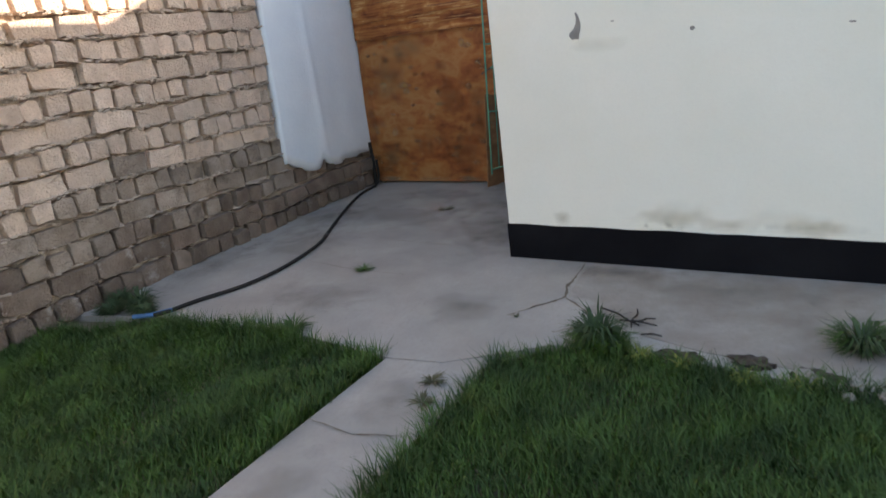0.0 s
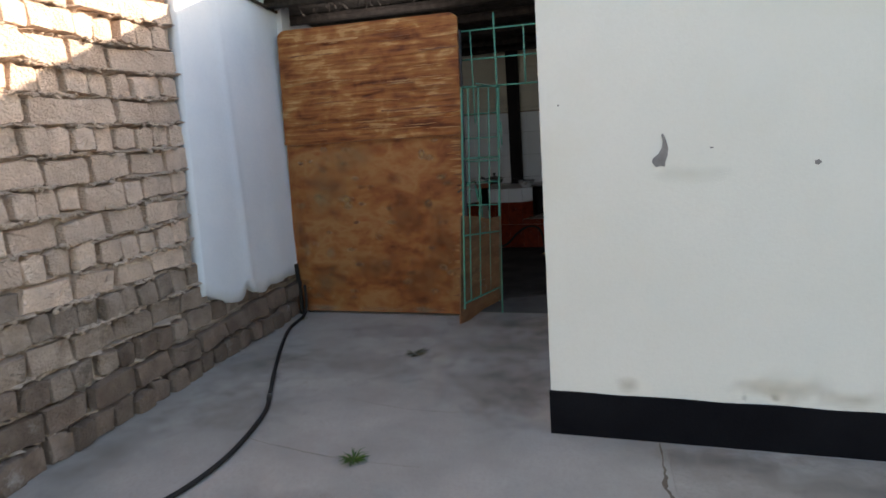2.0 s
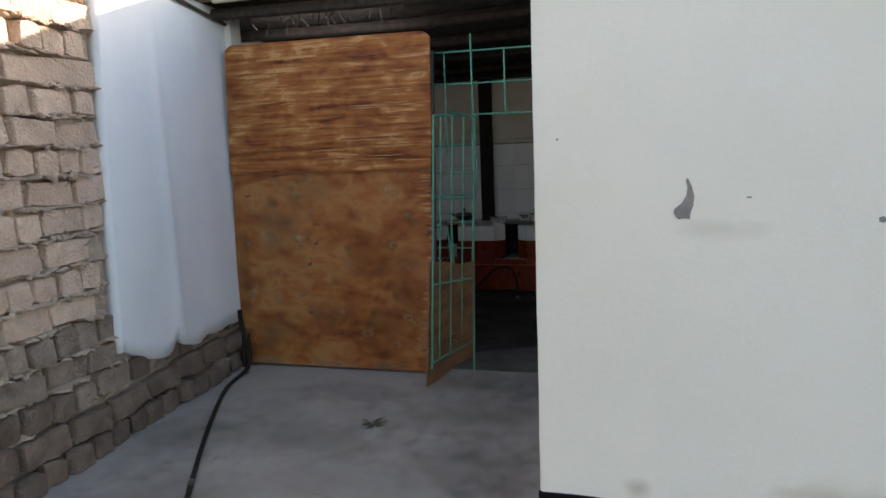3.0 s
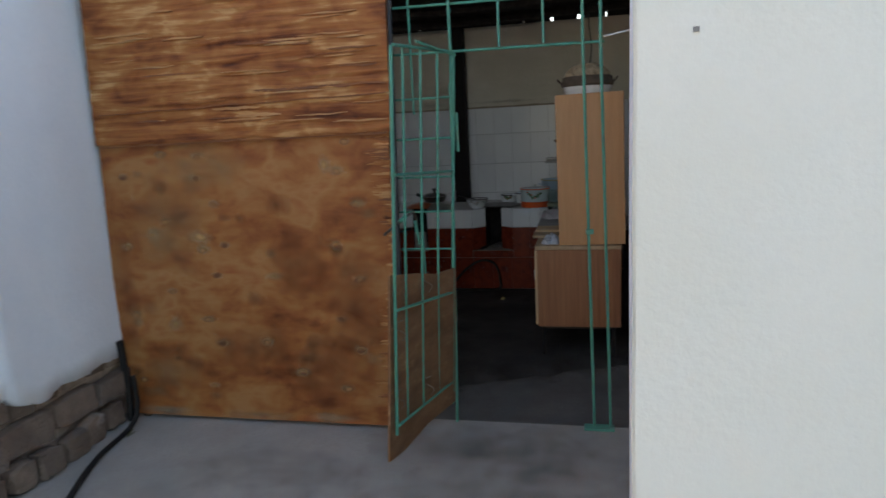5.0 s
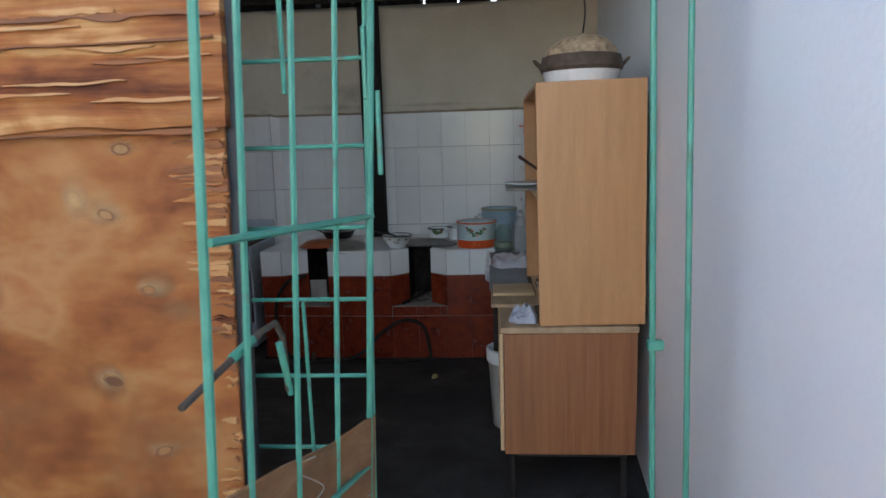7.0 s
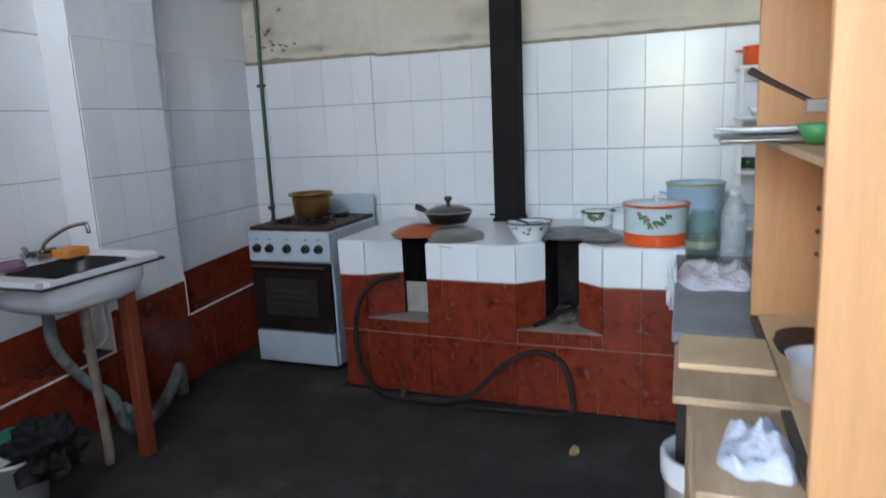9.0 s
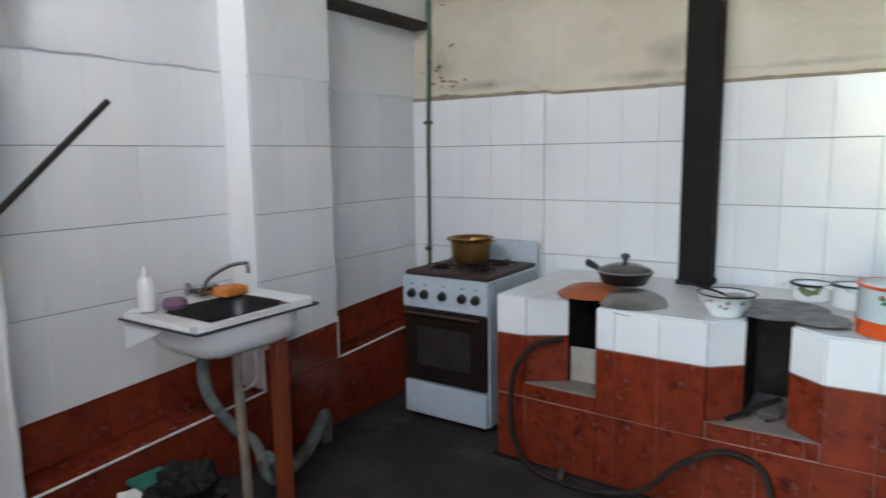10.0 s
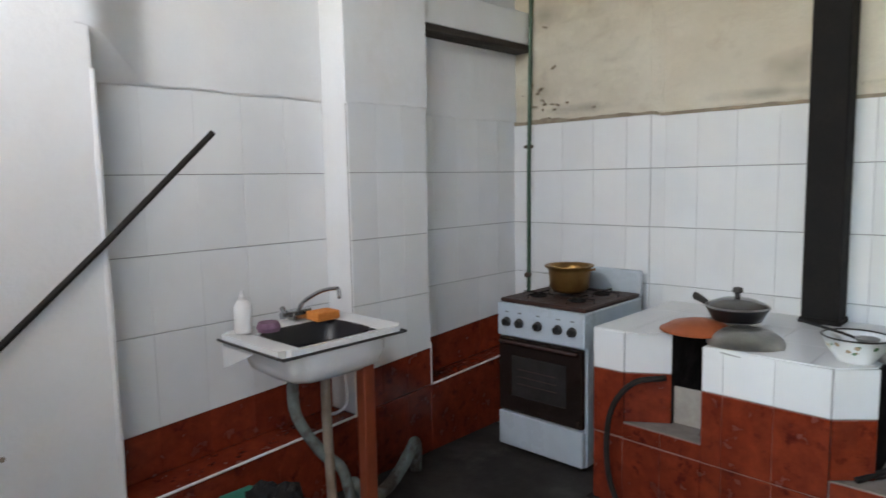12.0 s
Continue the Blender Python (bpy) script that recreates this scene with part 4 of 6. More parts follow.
# added dark strip that stands for the plate's dark underside
tagged(link("roof_plate_edge", box(XR + 0.008, XR + 0.145, 10.07, 11.03, 2.30, 2.339, 0.004), DARK_WOOD), "dark underside of the wall plate", "beam", kind="structure")

# front of the kitchen beside the plywood: closed above, wall end behind
structure("wall_front", box(-4.6, -3.75, 7.10, 7.25, -0.05, 3.0, 0.0), PLASTER_IN, "short front wall of the kitchen", "wall")

# roof: dark reeds on poles, with chinks of daylight over the back wall
bm = bmesh.new()
nx, ny = 60, 40
def roof_z(y):
    return 2.98 - (y - 6.85) * 0.045
g = [[bm.verts.new((-4.7 + 5.0 * i / nx, 6.85 + 4.18 * j / ny, roof_z(6.85 + 4.18 * j / ny) + 0.02 * noise.noise(Vector((i * 0.9, j * 0.5, 0))))) for j in range(ny + 1)] for i in range(nx + 1)]
for i in range(nx):
    for j in range(ny):
        bm.faces.new((g[i][j], g[i + 1][j], g[i + 1][j + 1], g[i][j + 1]))
r = bmesh.ops.extrude_face_region(bm, geom=bm.faces[:])
for v in r["geom"]:
    if isinstance(v, bmesh.types.BMVert):
        v.co.z += 0.12
# strip over the back wall, left open here and there
for k in range(52):
    x = -4.7 + k * 0.096
    if k % 3 != 1 or x < -3.2:
        add_box(bm, x, x + 0.097, 11.04, 11.35, 2.691, 2.92)
    else:
        add_box(bm, x + 0.022 + 0.022 * (k % 5) / 4, x + 0.097, 11.04, 11.35, 2.691, 2.92)
ceiling = structure("ceiling", bm, REED, "dark sooty reed roof seen from below", "ceiling")
for k, y in enumerate((6.95, 7.7, 8.5, 9.3, 10.1, 10.7)):
    part("pole", tube([(-4.25, y, roof_z(y) - 0.06), (-2.4, y + 0.05, roof_z(y) - 0.085), (-0.6, y - 0.02, roof_z(y) - 0.06)], 0.048, 8), DARK_WOOD, ceiling, "dark round roof pole")
tagged(link("fascia", box(-3.70, -1.0, 6.80, 6.84, 2.96, 3.12, 0.006), PLASTER_OLD), "pale board along the front edge of the roof", "fascia", kind="structure")
bm = bmesh.new()
for k in range(90):
    x = rng.uniform(-3.7, -2.2)
    y = rng.uniform(6.9, 7.8)
    z = roof_z(y) - 0.01
    add_tube(bm, [(x, y, z), (x + rng.uniform(-0.1, 0.1), y + rng.uniform(-0.08, 0.08), z - rng.uniform(0.02, 0.14))], 0.003, 4)
tagged(link("loose_reeds", bm, REED, ceiling), kind="stuff")


# ---------------------------------------------------------------- the entrance: plywood screen, grille and gate
def make_plywood():
    t = thing("plywood_screen", (-2.9, 7.0, 0), "tall reddish plywood sheet screen, its upper veneer torn and weathered", "plywood screen")

    def slanted(x, z):
        """The sheets lean: their left edge runs out to the foot, their right edge stays nearly upright."""
        u = (x + 0.84) / 1.68
        return x - 0.045 * (2.6 - z) * (1 - u) + (0.037 - 0.028 * (2.6 - z)) * u

    bm = bmesh.new()
    # lower sheet
    n = 80
    front = [[bm.verts.new((-0.83 + 1.665 * i / n, -0.012 + 0.0016 * noise.noise(Vector((i * 0.21, 0, j * 0.24))) + 0.0012 * noise.noise(Vector((i * 0.07, 4, j * 0.55))), 0.025 + 1.67 * j / n)) for j in range(n + 1)] for i in range(n + 1)]
    for i in range(n):
        for j in range(n):
            bm.faces.new((front[i][j], front[i + 1][j], front[i + 1][j + 1], front[i][j + 1]))
    r = bmesh.ops.extrude_face_region(bm, geom=bm.faces[:])
    for v in r["geom"]:
        if isinstance(v, bmesh.types.BMVert):
            v.co.y = 0.0
    part("lower_sheet", bm, PLY, t, "smooth orange-brown plywood with knots")
    n, k = 70, 50
    bm = bmesh.new()
    rows = []
    for i in range(n + 1):
        u = i / n
        x = -0.84 + 1.685 * u
        row = []
        for j in range(k + 1):
            w = j / k
            z = 1.645 + (2.67 - 0.03 * u - 1.645) * w
            corner = max(0.0, 0.07 - min(x + 0.84, 0.845 - x))
            z -= corner ** 2 * 9 * w ** 8
            rip = 0.005 * noise.noise(Vector((x * 1.2, 0, z * 22))) + 0.005 * noise.noise(Vector((x * 4, 3, z * 50)))
            row.append(bm.verts.new((x, -0.024 + rip, z + (0.016 * noise.noise(Vector((x * 5, 1, 0))) if j == 0 else 0))))
        rows.append(row)
    for i in range(n):
        for j in range(k):
            bm.faces.new((rows[i][j], rows[i + 1][j], rows[i + 1][j + 1], rows[i][j + 1]))
    r = bmesh.ops.extrude_face_region(bm, geom=bm.faces[:])
    for v in r["geom"]:
        if isinstance(v, bmesh.types.BMVert):
            v.co.y = 0.004
    part("upper_sheet", bm, PLY_TORN, t, "torn weathered plywood veneer")
    r2 = random.Random(3)
    spots = [(kx + r2.uniform(-0.012, 0.012), z0 - 0.405 * k) for kx, z0, n in ((-0.245, 1.44, 4), (-0.16, 1.295, 3), (0.545, 1.45, 4), (0.64, 1.27, 3), (-0.70, 1.46, 4), (-0.46, 1.20, 3)) for k in range(n)]
    spots += [(-0.45, 1.58), (-0.235, 1.56), (0.60, 1.60), (-0.11, 1.06), (0.10, 0.5), (0.30, 0.32)]
    for x, z in spots:
        a, b = r2.uniform(0.017, 0.024), r2.uniform(0.010, 0.014)
        tilt = r2.uniform(-0.4, 0.4)

        def oval(k, depth):
            return [(x + k * (a * math.cos(q) * math.cos(tilt) - b * math.sin(q) * math.sin(tilt)), depth, z + k * (a * math.cos(q) * math.sin(tilt) + b * math.sin(q))) for q in [i * math.pi / 9 for i in range(18)]]

        halo = blot(t, (slanted(x, z), -0.0153, z + 0.004), (r2.uniform(0.05, 0.085), r2.uniform(0.03, 0.045)), BLOT_PALE, name="knot_halo")
        halo["keep"] = 1
        bm = bmesh.new()
        outer, inner = [bm.verts.new(p) for p in oval(1.0, -0.0162)], [bm.verts.new(p) for p in oval(0.76, -0.0160)]
        for i in range(18):
            bm.faces.new((outer[i], outer[(i + 1) % 18], inner[(i + 1) % 18], inner[i]))
        knot = part("knot", bm, PLY_KNOT, t)
        bm = bmesh.new()
        bm.faces.new([bm.verts.new(p) for p in oval(0.77, -0.0161)])
        part("knot_heart", bm, PLY_PALE if r2.random() < 0.8 else PLY_KNOT, knot)
    q5 = random.Random(31)
    for k in range(26):
        x, z = q5.uniform(-0.75, 0.72), q5.uniform(0.15, 1.5)
        o = blot(t, (slanted(x, z), -0.0146 - 0.00002 * k, z), (q5.uniform(0.05, 0.14), q5.uniform(0.04, 0.09)), (BLOT_RED, BLOT_TAN, BLOT_PALE)[k % 3])
        o["keep"] = 1
    for x, w in ((-0.55, 0.30), (0.0, 0.34), (0.5, 0.30)):
        o = blot(t, (slanted(x, 0.05), -0.0149, 0.055), (w, 0.045), BLOT_DUST, name="dust")
        o["keep"] = 1
    # loose slivers of torn veneer
    r3 = random.Random(21)
    for k in range(64):
        ln, hh = (r3.uniform(0.25, 0.80), r3.uniform(0.010, 0.026)) if k < 14 else (r3.uniform(0.08, 0.34), r3.uniform(0.004, 0.010))
        x0, z = r3.uniform(-0.80, 0.80 - min(ln, 0.5) * 0.8), r3.uniform(1.70, 2.60)
        ln = min(ln, 0.835 - x0)
        bm = bmesh.new()
        n = 14 if k >= 14 else 48
        up, dn = [], []
        for i in range(n + 1):
            u = i / n
            x = x0 + ln * u
            taper = math.sin(math.pi * min(1, max(0.0, u * 0.94 + 0.03))) ** (0.35 if k < 14 else 0.6)
            wob = 0.006 * noise.noise(Vector((x * 9, k, 0)))
            up.append(bm.verts.new((x, -0.029 - 0.0008 * (k % 5), z + wob + hh * taper * (0.5 + 0.45 * noise.noise(Vector((x * 14, k, 3))) + 0.25 * noise.noise(Vector((x * 45, k, 3)))))))
            dn.append(bm.verts.new((x, -0.031 - 0.0008 * (k % 5), z + wob - hh * taper * (0.5 + 0.45 * noise.noise(Vector((x * 14, k, 7))) + 0.25 * noise.noise(Vector((x * 45, k, 7)))))))
        for i in range(n):
            bm.faces.new((up[i], up[i + 1], dn[i + 1], dn[i]))
        rr = bmesh.ops.extrude_face_region(bm, geom=bm.faces[:])
        for v in rr["geom"]:
            if isinstance(v, bmesh.types.BMVert):
                v.co.y += 0.02
        part("veneer_sliver", bm, PLY_TORN if k < 14 and r3.random() < 0.75 else VENEER_PALE if r3.random() < 0.5 else VENEER_DARK, t)
    # frayed strip along the free edge
    r4 = random.Random(44)
    for k in range(120):
        z = r4.uniform(0.08, 1.62) if k < 80 else r4.uniform(1.15, 1.62)
        ln, hh = r4.uniform(0.03, 0.13) * (0.65 + 0.35 * math.sin(z * 5)), r4.uniform(0.003, 0.011)
        x1 = 0.838 + r4.uniform(-0.012, 0.004)
        d = r4.uniform(0.0155, 0.022)
        bm = bmesh.new()
        rows = []
        for i in range(7):
            u = i / 6
            half = hh * (0.15 + 0.85 * u ** 0.7) * (0.8 + 0.4 * noise.noise(Vector((u * 4, k, 0))))
            zz = z + 0.010 * noise.noise(Vector((u * 2, k, 5)))
            rows.append([bm.verts.new((x1 - ln * (1 - u), yy, zz + ss * half)) for yy, ss in ((-d, 1), (-d, -1), (-0.010, -1), (-0.010, 1))])
        for p, q in zip(rows, rows[1:]):
            for i in range(4):
                bm.faces.new((p[i], p[(i + 1) % 4], q[(i + 1) % 4], q[i]))
        bm.faces.new(rows[0])
        bm.faces.new(rows[-1])
        part("veneer_sliver", bm, (PLY_TORN, VENEER_PALE, VENEER_DARK)[k % 3], t)
    # dark open seams between the sheets
    for z0, lift, gap in ((1.632, 0.006, 0.006), (1.81, 0.026, 0.0035)):
        bm = bmesh.new()
        last = None
        for i in range(61):
            x = -0.80 + 1.63 * i / 60
            z = z0 + lift * i / 60 + 0.007 * noise.noise(Vector((x * 4, z0, 0))) + 0.004 * noise.noise(Vector((x * 15, z0, 0)))
            g = gap * (0.7 + 0.6 * noise.noise(Vector((x * 9, z0, 2))))
            cur = [bm.verts.new((x, yy, z + ss * g)) for yy, ss in ((-0.0375, 1), (-0.0375, -1), (-0.010, -1), (-0.010, 1))]
            if last:
                for j in range(4):
                    bm.faces.new((last[j], last[(j + 1) % 4], cur[(j + 1) % 4], cur[j]))
            last = cur
        part("seam", bm, VENEER_DARK, t, "dark ragged seam")
    for x, z, w, h, m_ in ((0.45, 0.35, 0.40, 0.35, BLOT_RED), (0.62, 0.75, 0.25, 0.5, BLOT_RED), (0.0, 0.45, 0.4, 0.25, BLOT_RED), (-0.75, 0.8, 0.12, 0.6, BLOT_RED), (0.3, 0.95, 0.3, 0.25, BLOT_RED), (-0.45, 1.2, 0.35, 0.45, BLOT_TAN), (-0.2, 1.5, 0.4, 0.2, BLOT_TAN), (-0.5, 0.3, 0.3, 0.25, BLOT_TAN)):
        o = blot(t, (slanted(x, z), -0.0148 - 0.0005 * w, z), (w, h), m_)
        o["keep"] = 1
    for ob in t.children_recursive:
        if "keep" in ob:
            del ob["keep"]
            continue
        for v in ob.data.vertices:
            v.co.x = slanted(v.co.x, v.co.z)
    bm = box(-0.845, -0.80, 0.002, 0.05, 0.0, 2.4, 0.004)
    part("back_post", bm, STEEL, t)
    bm = box(0.825, 0.860, 0.006, 0.036, 0.0, 2.5, 0.003)
    for v in bm.verts:
        v.co.x = slanted(v.co.x, v.co.z)
    part("back_post", bm, DARK_STEEL, t, "dark grey steel upright behind the sheet")


make_plywood()
t = thing("pipe_stub", (-3.785, 6.945, 0), "black upright pipe beside the plywood", "pipe")
part("pipe", tube([(0.0, 0, 0.0), (0.004, 0.0, 0.2), (-0.008, 0.0, 0.50)], 0.020, 10), RUBBER, t)

# fixed grille in the entrance
t = thing("entrance_grille", (-1.74, 7.13, 0), "sea-green painted welded bar grille round the entrance", "grille")
R = 0.0068
for x, z0, z1 in ((-0.005, 0.0, 2.62), (0.655, 0.0, 2.62), (0.740, 0.0, 2.62)):
    lean = -0.06 if x < 0 else 0.04
    part("post", tube([(x + lean, 0, z0), (x, 0, 2.03), (x, 0, z1)], 0.0078, 8), GREEN, t)
for x in (-0.215, 0.245, 0.465):
    part("bar", tube([(x, 0, 2.03 if x > 0 else 1.72), (x, 0, 2.50)], R, 6), GREEN, t)
part("bar", tube([(-0.20, 0.004, 0.5), (-0.205, 0.004, 1.20)], R * 0.8, 6), GREEN, t)
for z, x0, x1 in ((2.03, -0.38, 0.757), (2.262, -0.38, 0.757), (2.50, -0.38, 0.757)):
    part("rail", tube([(x0, 0.012, z), (x1, 0.012, z - 0.012)], R, 6), GREEN, t)
for z in (1.80, 1.592, 1.39, 1.205, 1.0, 0.80, 0.5):
    part("rail", tube([(-0.36, 0.012, z), (-0.010 - 0.06 * (2.03 - z) / 2.03, 0.012, z)], R * 0.85, 6), GREEN, t)
part("latch_plate", box(-0.020, -0.008, -0.018, 0.0, 1.70, 1.87, 0.003), GREEN, t)
part("latch_plate", box(0.008, 0.020, -0.02, -0.004, 1.52, 1.72, 0.003), GREEN, t)
part("foot_plate", box(0.64, 0.80, -0.04, 0.03, 0.0, 0.012, 0.003), GREEN, t)
part("wall_anchor", tube([(0.757, 0, 2.04), (0.90, -0.12, 2.05)], 0.0035, 6), PLASTIC_W, t)
part("clamp", box(0.66, 0.70, -0.014, 0.012, 1.07, 1.095, 0.003), GREEN, t)

# gate leaf, opened outwards towards the yard
HINGE, FREE = Vector((-1.722, 7.12)), Vector((-1.876, 6.51))
t = thing("grille_gate", (HINGE.x, HINGE.y, 0), "open sea-green bar gate with plywood wired to its foot", "gate")


def on_gate(u, z, off=0.0):
    p = (FREE - HINGE) * u
    s = Vector((p.y, -p.x)).normalized()
    return (p.x + s.x * off - 0.050 * (2.03 - z), p.y + s.y * off, z)


for u, z0, z1 in ((0.02, 0.12, 2.02), (1.0, 0.22, 2.0)):
    part("stile", tube([on_gate(u, z0), on_gate(u, z1)], 0.0085, 8), GREEN, t)
for u in (0.26, 0.537, 0.80):
    part("bar", tube([on_gate(u, 0.25, 0.012), on_gate(u + 0.01, 2.01, 0.012)], R, 6), GREEN, t)
for za, zb in ((2.02, 2.0), (1.42, 1.452), (0.765, 0.835), (0.25, 0.27)):
    part("rail", tube([on_gate(0.0, za, -0.012), on_gate(1.0, zb, -0.012)], R * 1.1, 6), GREEN, t)
part("rail", tube([on_gate(0.05, 2.0, -0.02), on_gate(0.7, 2.03, -0.02)], R, 6), GREEN, t)
bolt = part("bolt", tube([on_gate(1.05, 1.19, 0.03), on_gate(0.85, 1.225, 0.03), on_gate(0.70, 1.25, 0.03), on_gate(0.62, 1.255, 0.03), on_gate(0.58, 1.22, 0.03), on_gate(0.55, 1.10, 0.03)], 0.0065, 8), STEEL, t, "rusty sliding bolt with a bent handle")
part("bolt_sleeve", tube([on_gate(0.84, 1.227, 0.03), on_gate(0.74, 1.245, 0.03)], 0.0095, 8), GREEN, bolt)
part("bolt_sleeve", tube([on_gate(0.60, 1.21, 0.03), on_gate(0.54, 1.09, 0.028)], 0.0075, 8), GREEN, bolt)
bm = bmesh.new()
line = [(0.0, 0.90), (0.3, 0.905), (0.62, 0.955), (1.03, 1.0), (1.08, 0.10), (0.85, 0.09), (0.45, 0.12), (0.0, 0.13)]
bm.faces.new([bm.verts.new(on_gate(u, z, 0.024)) for u, z in line])
r = bmesh.ops.extrude_face_region(bm, geom=bm.faces[:])
for v in r["geom"]:
    if isinstance(v, bmesh.types.BMVert):
        v.co.x += 0.010
part("foot_panel", bm, PLY_DARK, t, "plywood offcut wired to the gate")
for u, z in ((0.05, 0.70), (0.52, 0.95), (0.95, 0.78), (0.98, 0.45), (0.5, 0.4)):
    part("wire_tie", tube(smooth_line([on_gate(u, z, -0.02), on_gate(u + 0.02, z - 0.03, 0.035), on_gate(u - 0.02, z - 0.07, -0.03), on_gate(u + 0.01, z - 0.10, -0.02)], 4), 0.0015, 5), WIRE, t)

# garden hose from the lawn to the wall
hose = smooth_line([(-3.05, 3.20, 0.03), (-2.90, 3.32, 0.024), (-2.84, 3.58, 0.017), (-2.71, 3.90, 0.017), (-2.69, 4.30, 0.017), (-2.80, 4.80, 0.017), (-2.95, 5.10, 0.017), (-3.18, 5.52, 0.017), (-3.45, 6.05, 0.017), (-3.62, 6.45, 0.017), (-3.69, 6.80, 0.02), (-3.70, 6.90, 0.10), (-3.705, 6.91, 0.3)], 10)
t = thing("garden_hose", (0, 0, 0), "black rubber garden hose lying across the concrete", "hose")
part("hose", tube(hose, 0.0145, 10), RUBBER, t, "", True)
part("hose_end", tube([hose[0], hose[7], hose[13]], 0.0165, 10), BLUE_TAPE, t, "blue hose end")
part("joint", tube([hose[57], hose[58], hose[59]], 0.018, 10), PIPE_GREY, t)

# ---------------------------------------------------------------- lawns and weeds
def lawn(name, inside, bounds, count, tall, label):
    r = random.Random(11)
    verts, faces = [], []
    x0, x1, y0, y1 = bounds
    made = 0
    while made < count:
        x, y = r.uniform(x0, x1), r.uniform(y0, y1)
        e = inside(x, y)
        if e < 0:
            continue
        made += 1
        h = tall * r.uniform(0.55, 1.25) * (0.75 + 0.5 * noise.noise(Vector((x * 2.5, y * 2.5, 0)))) * (0.85 + 0.5 * max(0, 0.15 - e) / 0.15)
        a = r.uniform(0, 6.283)
        lean = h * r.uniform(0.3, 1.2)
        w = r.uniform(0.0016, 0.003)
        sx, sy = -math.sin(a) * w, math.cos(a) * w
        dx, dy = math.cos(a) * lean, math.sin(a) * lean
        b = len(verts)
        verts += [(x - sx, y - sy, -0.045), (x + sx, y + sy, -0.045), (x + dx * 0.4 + sx * 0.8, y + dy * 0.4 + sy * 0.8, -0.045 + h * 0.62), (x + dx * 0.4 - sx * 0.8, y + dy * 0.4 - sy * 0.8, -0.045 + h * 0.62), (x + dx, y + dy, -0.045 + h)]
        faces += [(b, b + 1, b + 2, b + 3), (b + 3, b + 2, b + 4)]
    me = bpy.data.meshes.new(name)
    me.from_pydata(verts, [], faces)
    me.materials.append(GRASS)
    tagged(new(name, me), label, "grass", kind="stuff")


def left_lawn(x, y):
    edge = 3.36 - 0.10 * max(0, (-2.4 - x)) + 0.05 * noise.noise(Vector((x * 5, 0, 0))) + (0.06 if -2.2 < x < -1.7 else 0) - 0.5 * max(0, -2.85 - x)
    side = -1.0 + 0.03 * noise.noise(Vector((y * 5, 2, 0)))
    return min(edge - y, side - x)


def right_lawn(x, y):
    edge = 3.50 + 0.25 * min(1, max(0, (x + 0.45) * 2)) + 0.06 * noise.noise(Vector((x * 4, 7, 0))) + 0.10 * math.exp(-((x + 0.05) / 0.2) ** 2) - 0.06 * math.exp(-((x - 0.9) / 0.3) ** 2)
    side = -0.42 + 0.04 * noise.noise(Vector((y * 6, 5, 0)))
    return min(edge - y, x - side)


lawn("lawn", left_lawn, (-3.72, -0.95, 0.9, 3.6), 95000, 0.105, "short dense green lawn grass beside the path")
lawn("lawn", right_lawn, (-0.5, 2.3, 1.2, 4.0), 105000, 0.105, "green lawn grass with ragged edge beside the house")


def weed(x, y, size, n, seed, spread=1.0, material=WEED):
    r = random.Random(seed)
    bm = bmesh.new()
    for _ in range(n):
        a, l = r.uniform(0, 6.283), size * r.uniform(0.4, 1.0)
        lift = l * r.uniform(0.1, 0.6) / spread
        p = [Vector((0, 0, 0)), Vector((math.cos(a) * l * 0.5, math.sin(a) * l * 0.5, lift * 0.8)), Vector((math.cos(a) * l, math.sin(a) * l, lift * r.uniform(0.3, 1.0) + 0.004))]
        side = Vector((-math.sin(a), math.cos(a), 0)) * r.uniform(0.0025, 0.006)
        v = [bm.verts.new(c) for c in (p[0], p[1] + side, p[2], p[1] - side)]
        bm.faces.new(v)
    ob = link("weed", bm, material)
    ob.location = (x, y, 0.0)
    tagged(ob, "small scrawny weed growing from a crack in the concrete", "weed", "weeds in the concrete")


weed(-1.98, 4.40, 0.10, 70, 1, 1.0, GRASS)
weed(-2.23, 6.0, 0.13, 45, 2, 2.5)
weed(-0.60, 3.19, 0.10, 45, 3, 1.6)
weed(-0.54, 3.01, 0.11, 50, 4, 1.8)
for ends in (((-0.10, 4.19), (0.16, 4.03)), ((0.10, 4.22), (0.13, 4.00)), ((0.05, 4.06), (0.25, 4.05)), ((0.12, 4.05), (0.22, 4.13)), ((0.20, 3.93), (0.30, 3.94))):
    (xa, ya), (xb, yb) = ends
    t = thing("dry_twig", (xa, ya, 0.012), "dark dry twig lying on the broken concrete", "twig", "twigs on the concrete")
    part("twig", tube(smooth_line([(0, 0, 0.004), ((xb - xa) * 0.4 + 0.012, (yb - ya) * 0.4, 0.012), ((xb - xa) * 0.7 - 0.008, (yb - ya) * 0.7, 0.010), (xb - xa, yb - ya, 0.003)], 4), lambda u: 0.006 - 0.004 * abs(u - 0.4), 6), DARK_WOOD, t)
weed(1.13, 4.10, 0.22, 160, 6, 0.8, GRASS)
weed(-0.52, 3.97, 0.05, 12, 7)
weed(-3.2, 3.35, 0.15, 500, 8, 0.7, GRASS_DULL)
weed(-3.05, 3.30, 0.13, 400, 28, 0.7, GRASS_DULL)
weed(-3.5, 3.40, 0.15, 400, 29, 0.7, GRASS_DULL)
weed(-3.38, 3.25, 0.16, 500, 9, 0.8, GRASS_DULL)
weed(-3.3, 3.42, 0.22, 160, 19, 0.8, GRASS_DULL)
weed(-0.02, 3.78, 0.17, 260, 10, 0.7, GRASS)
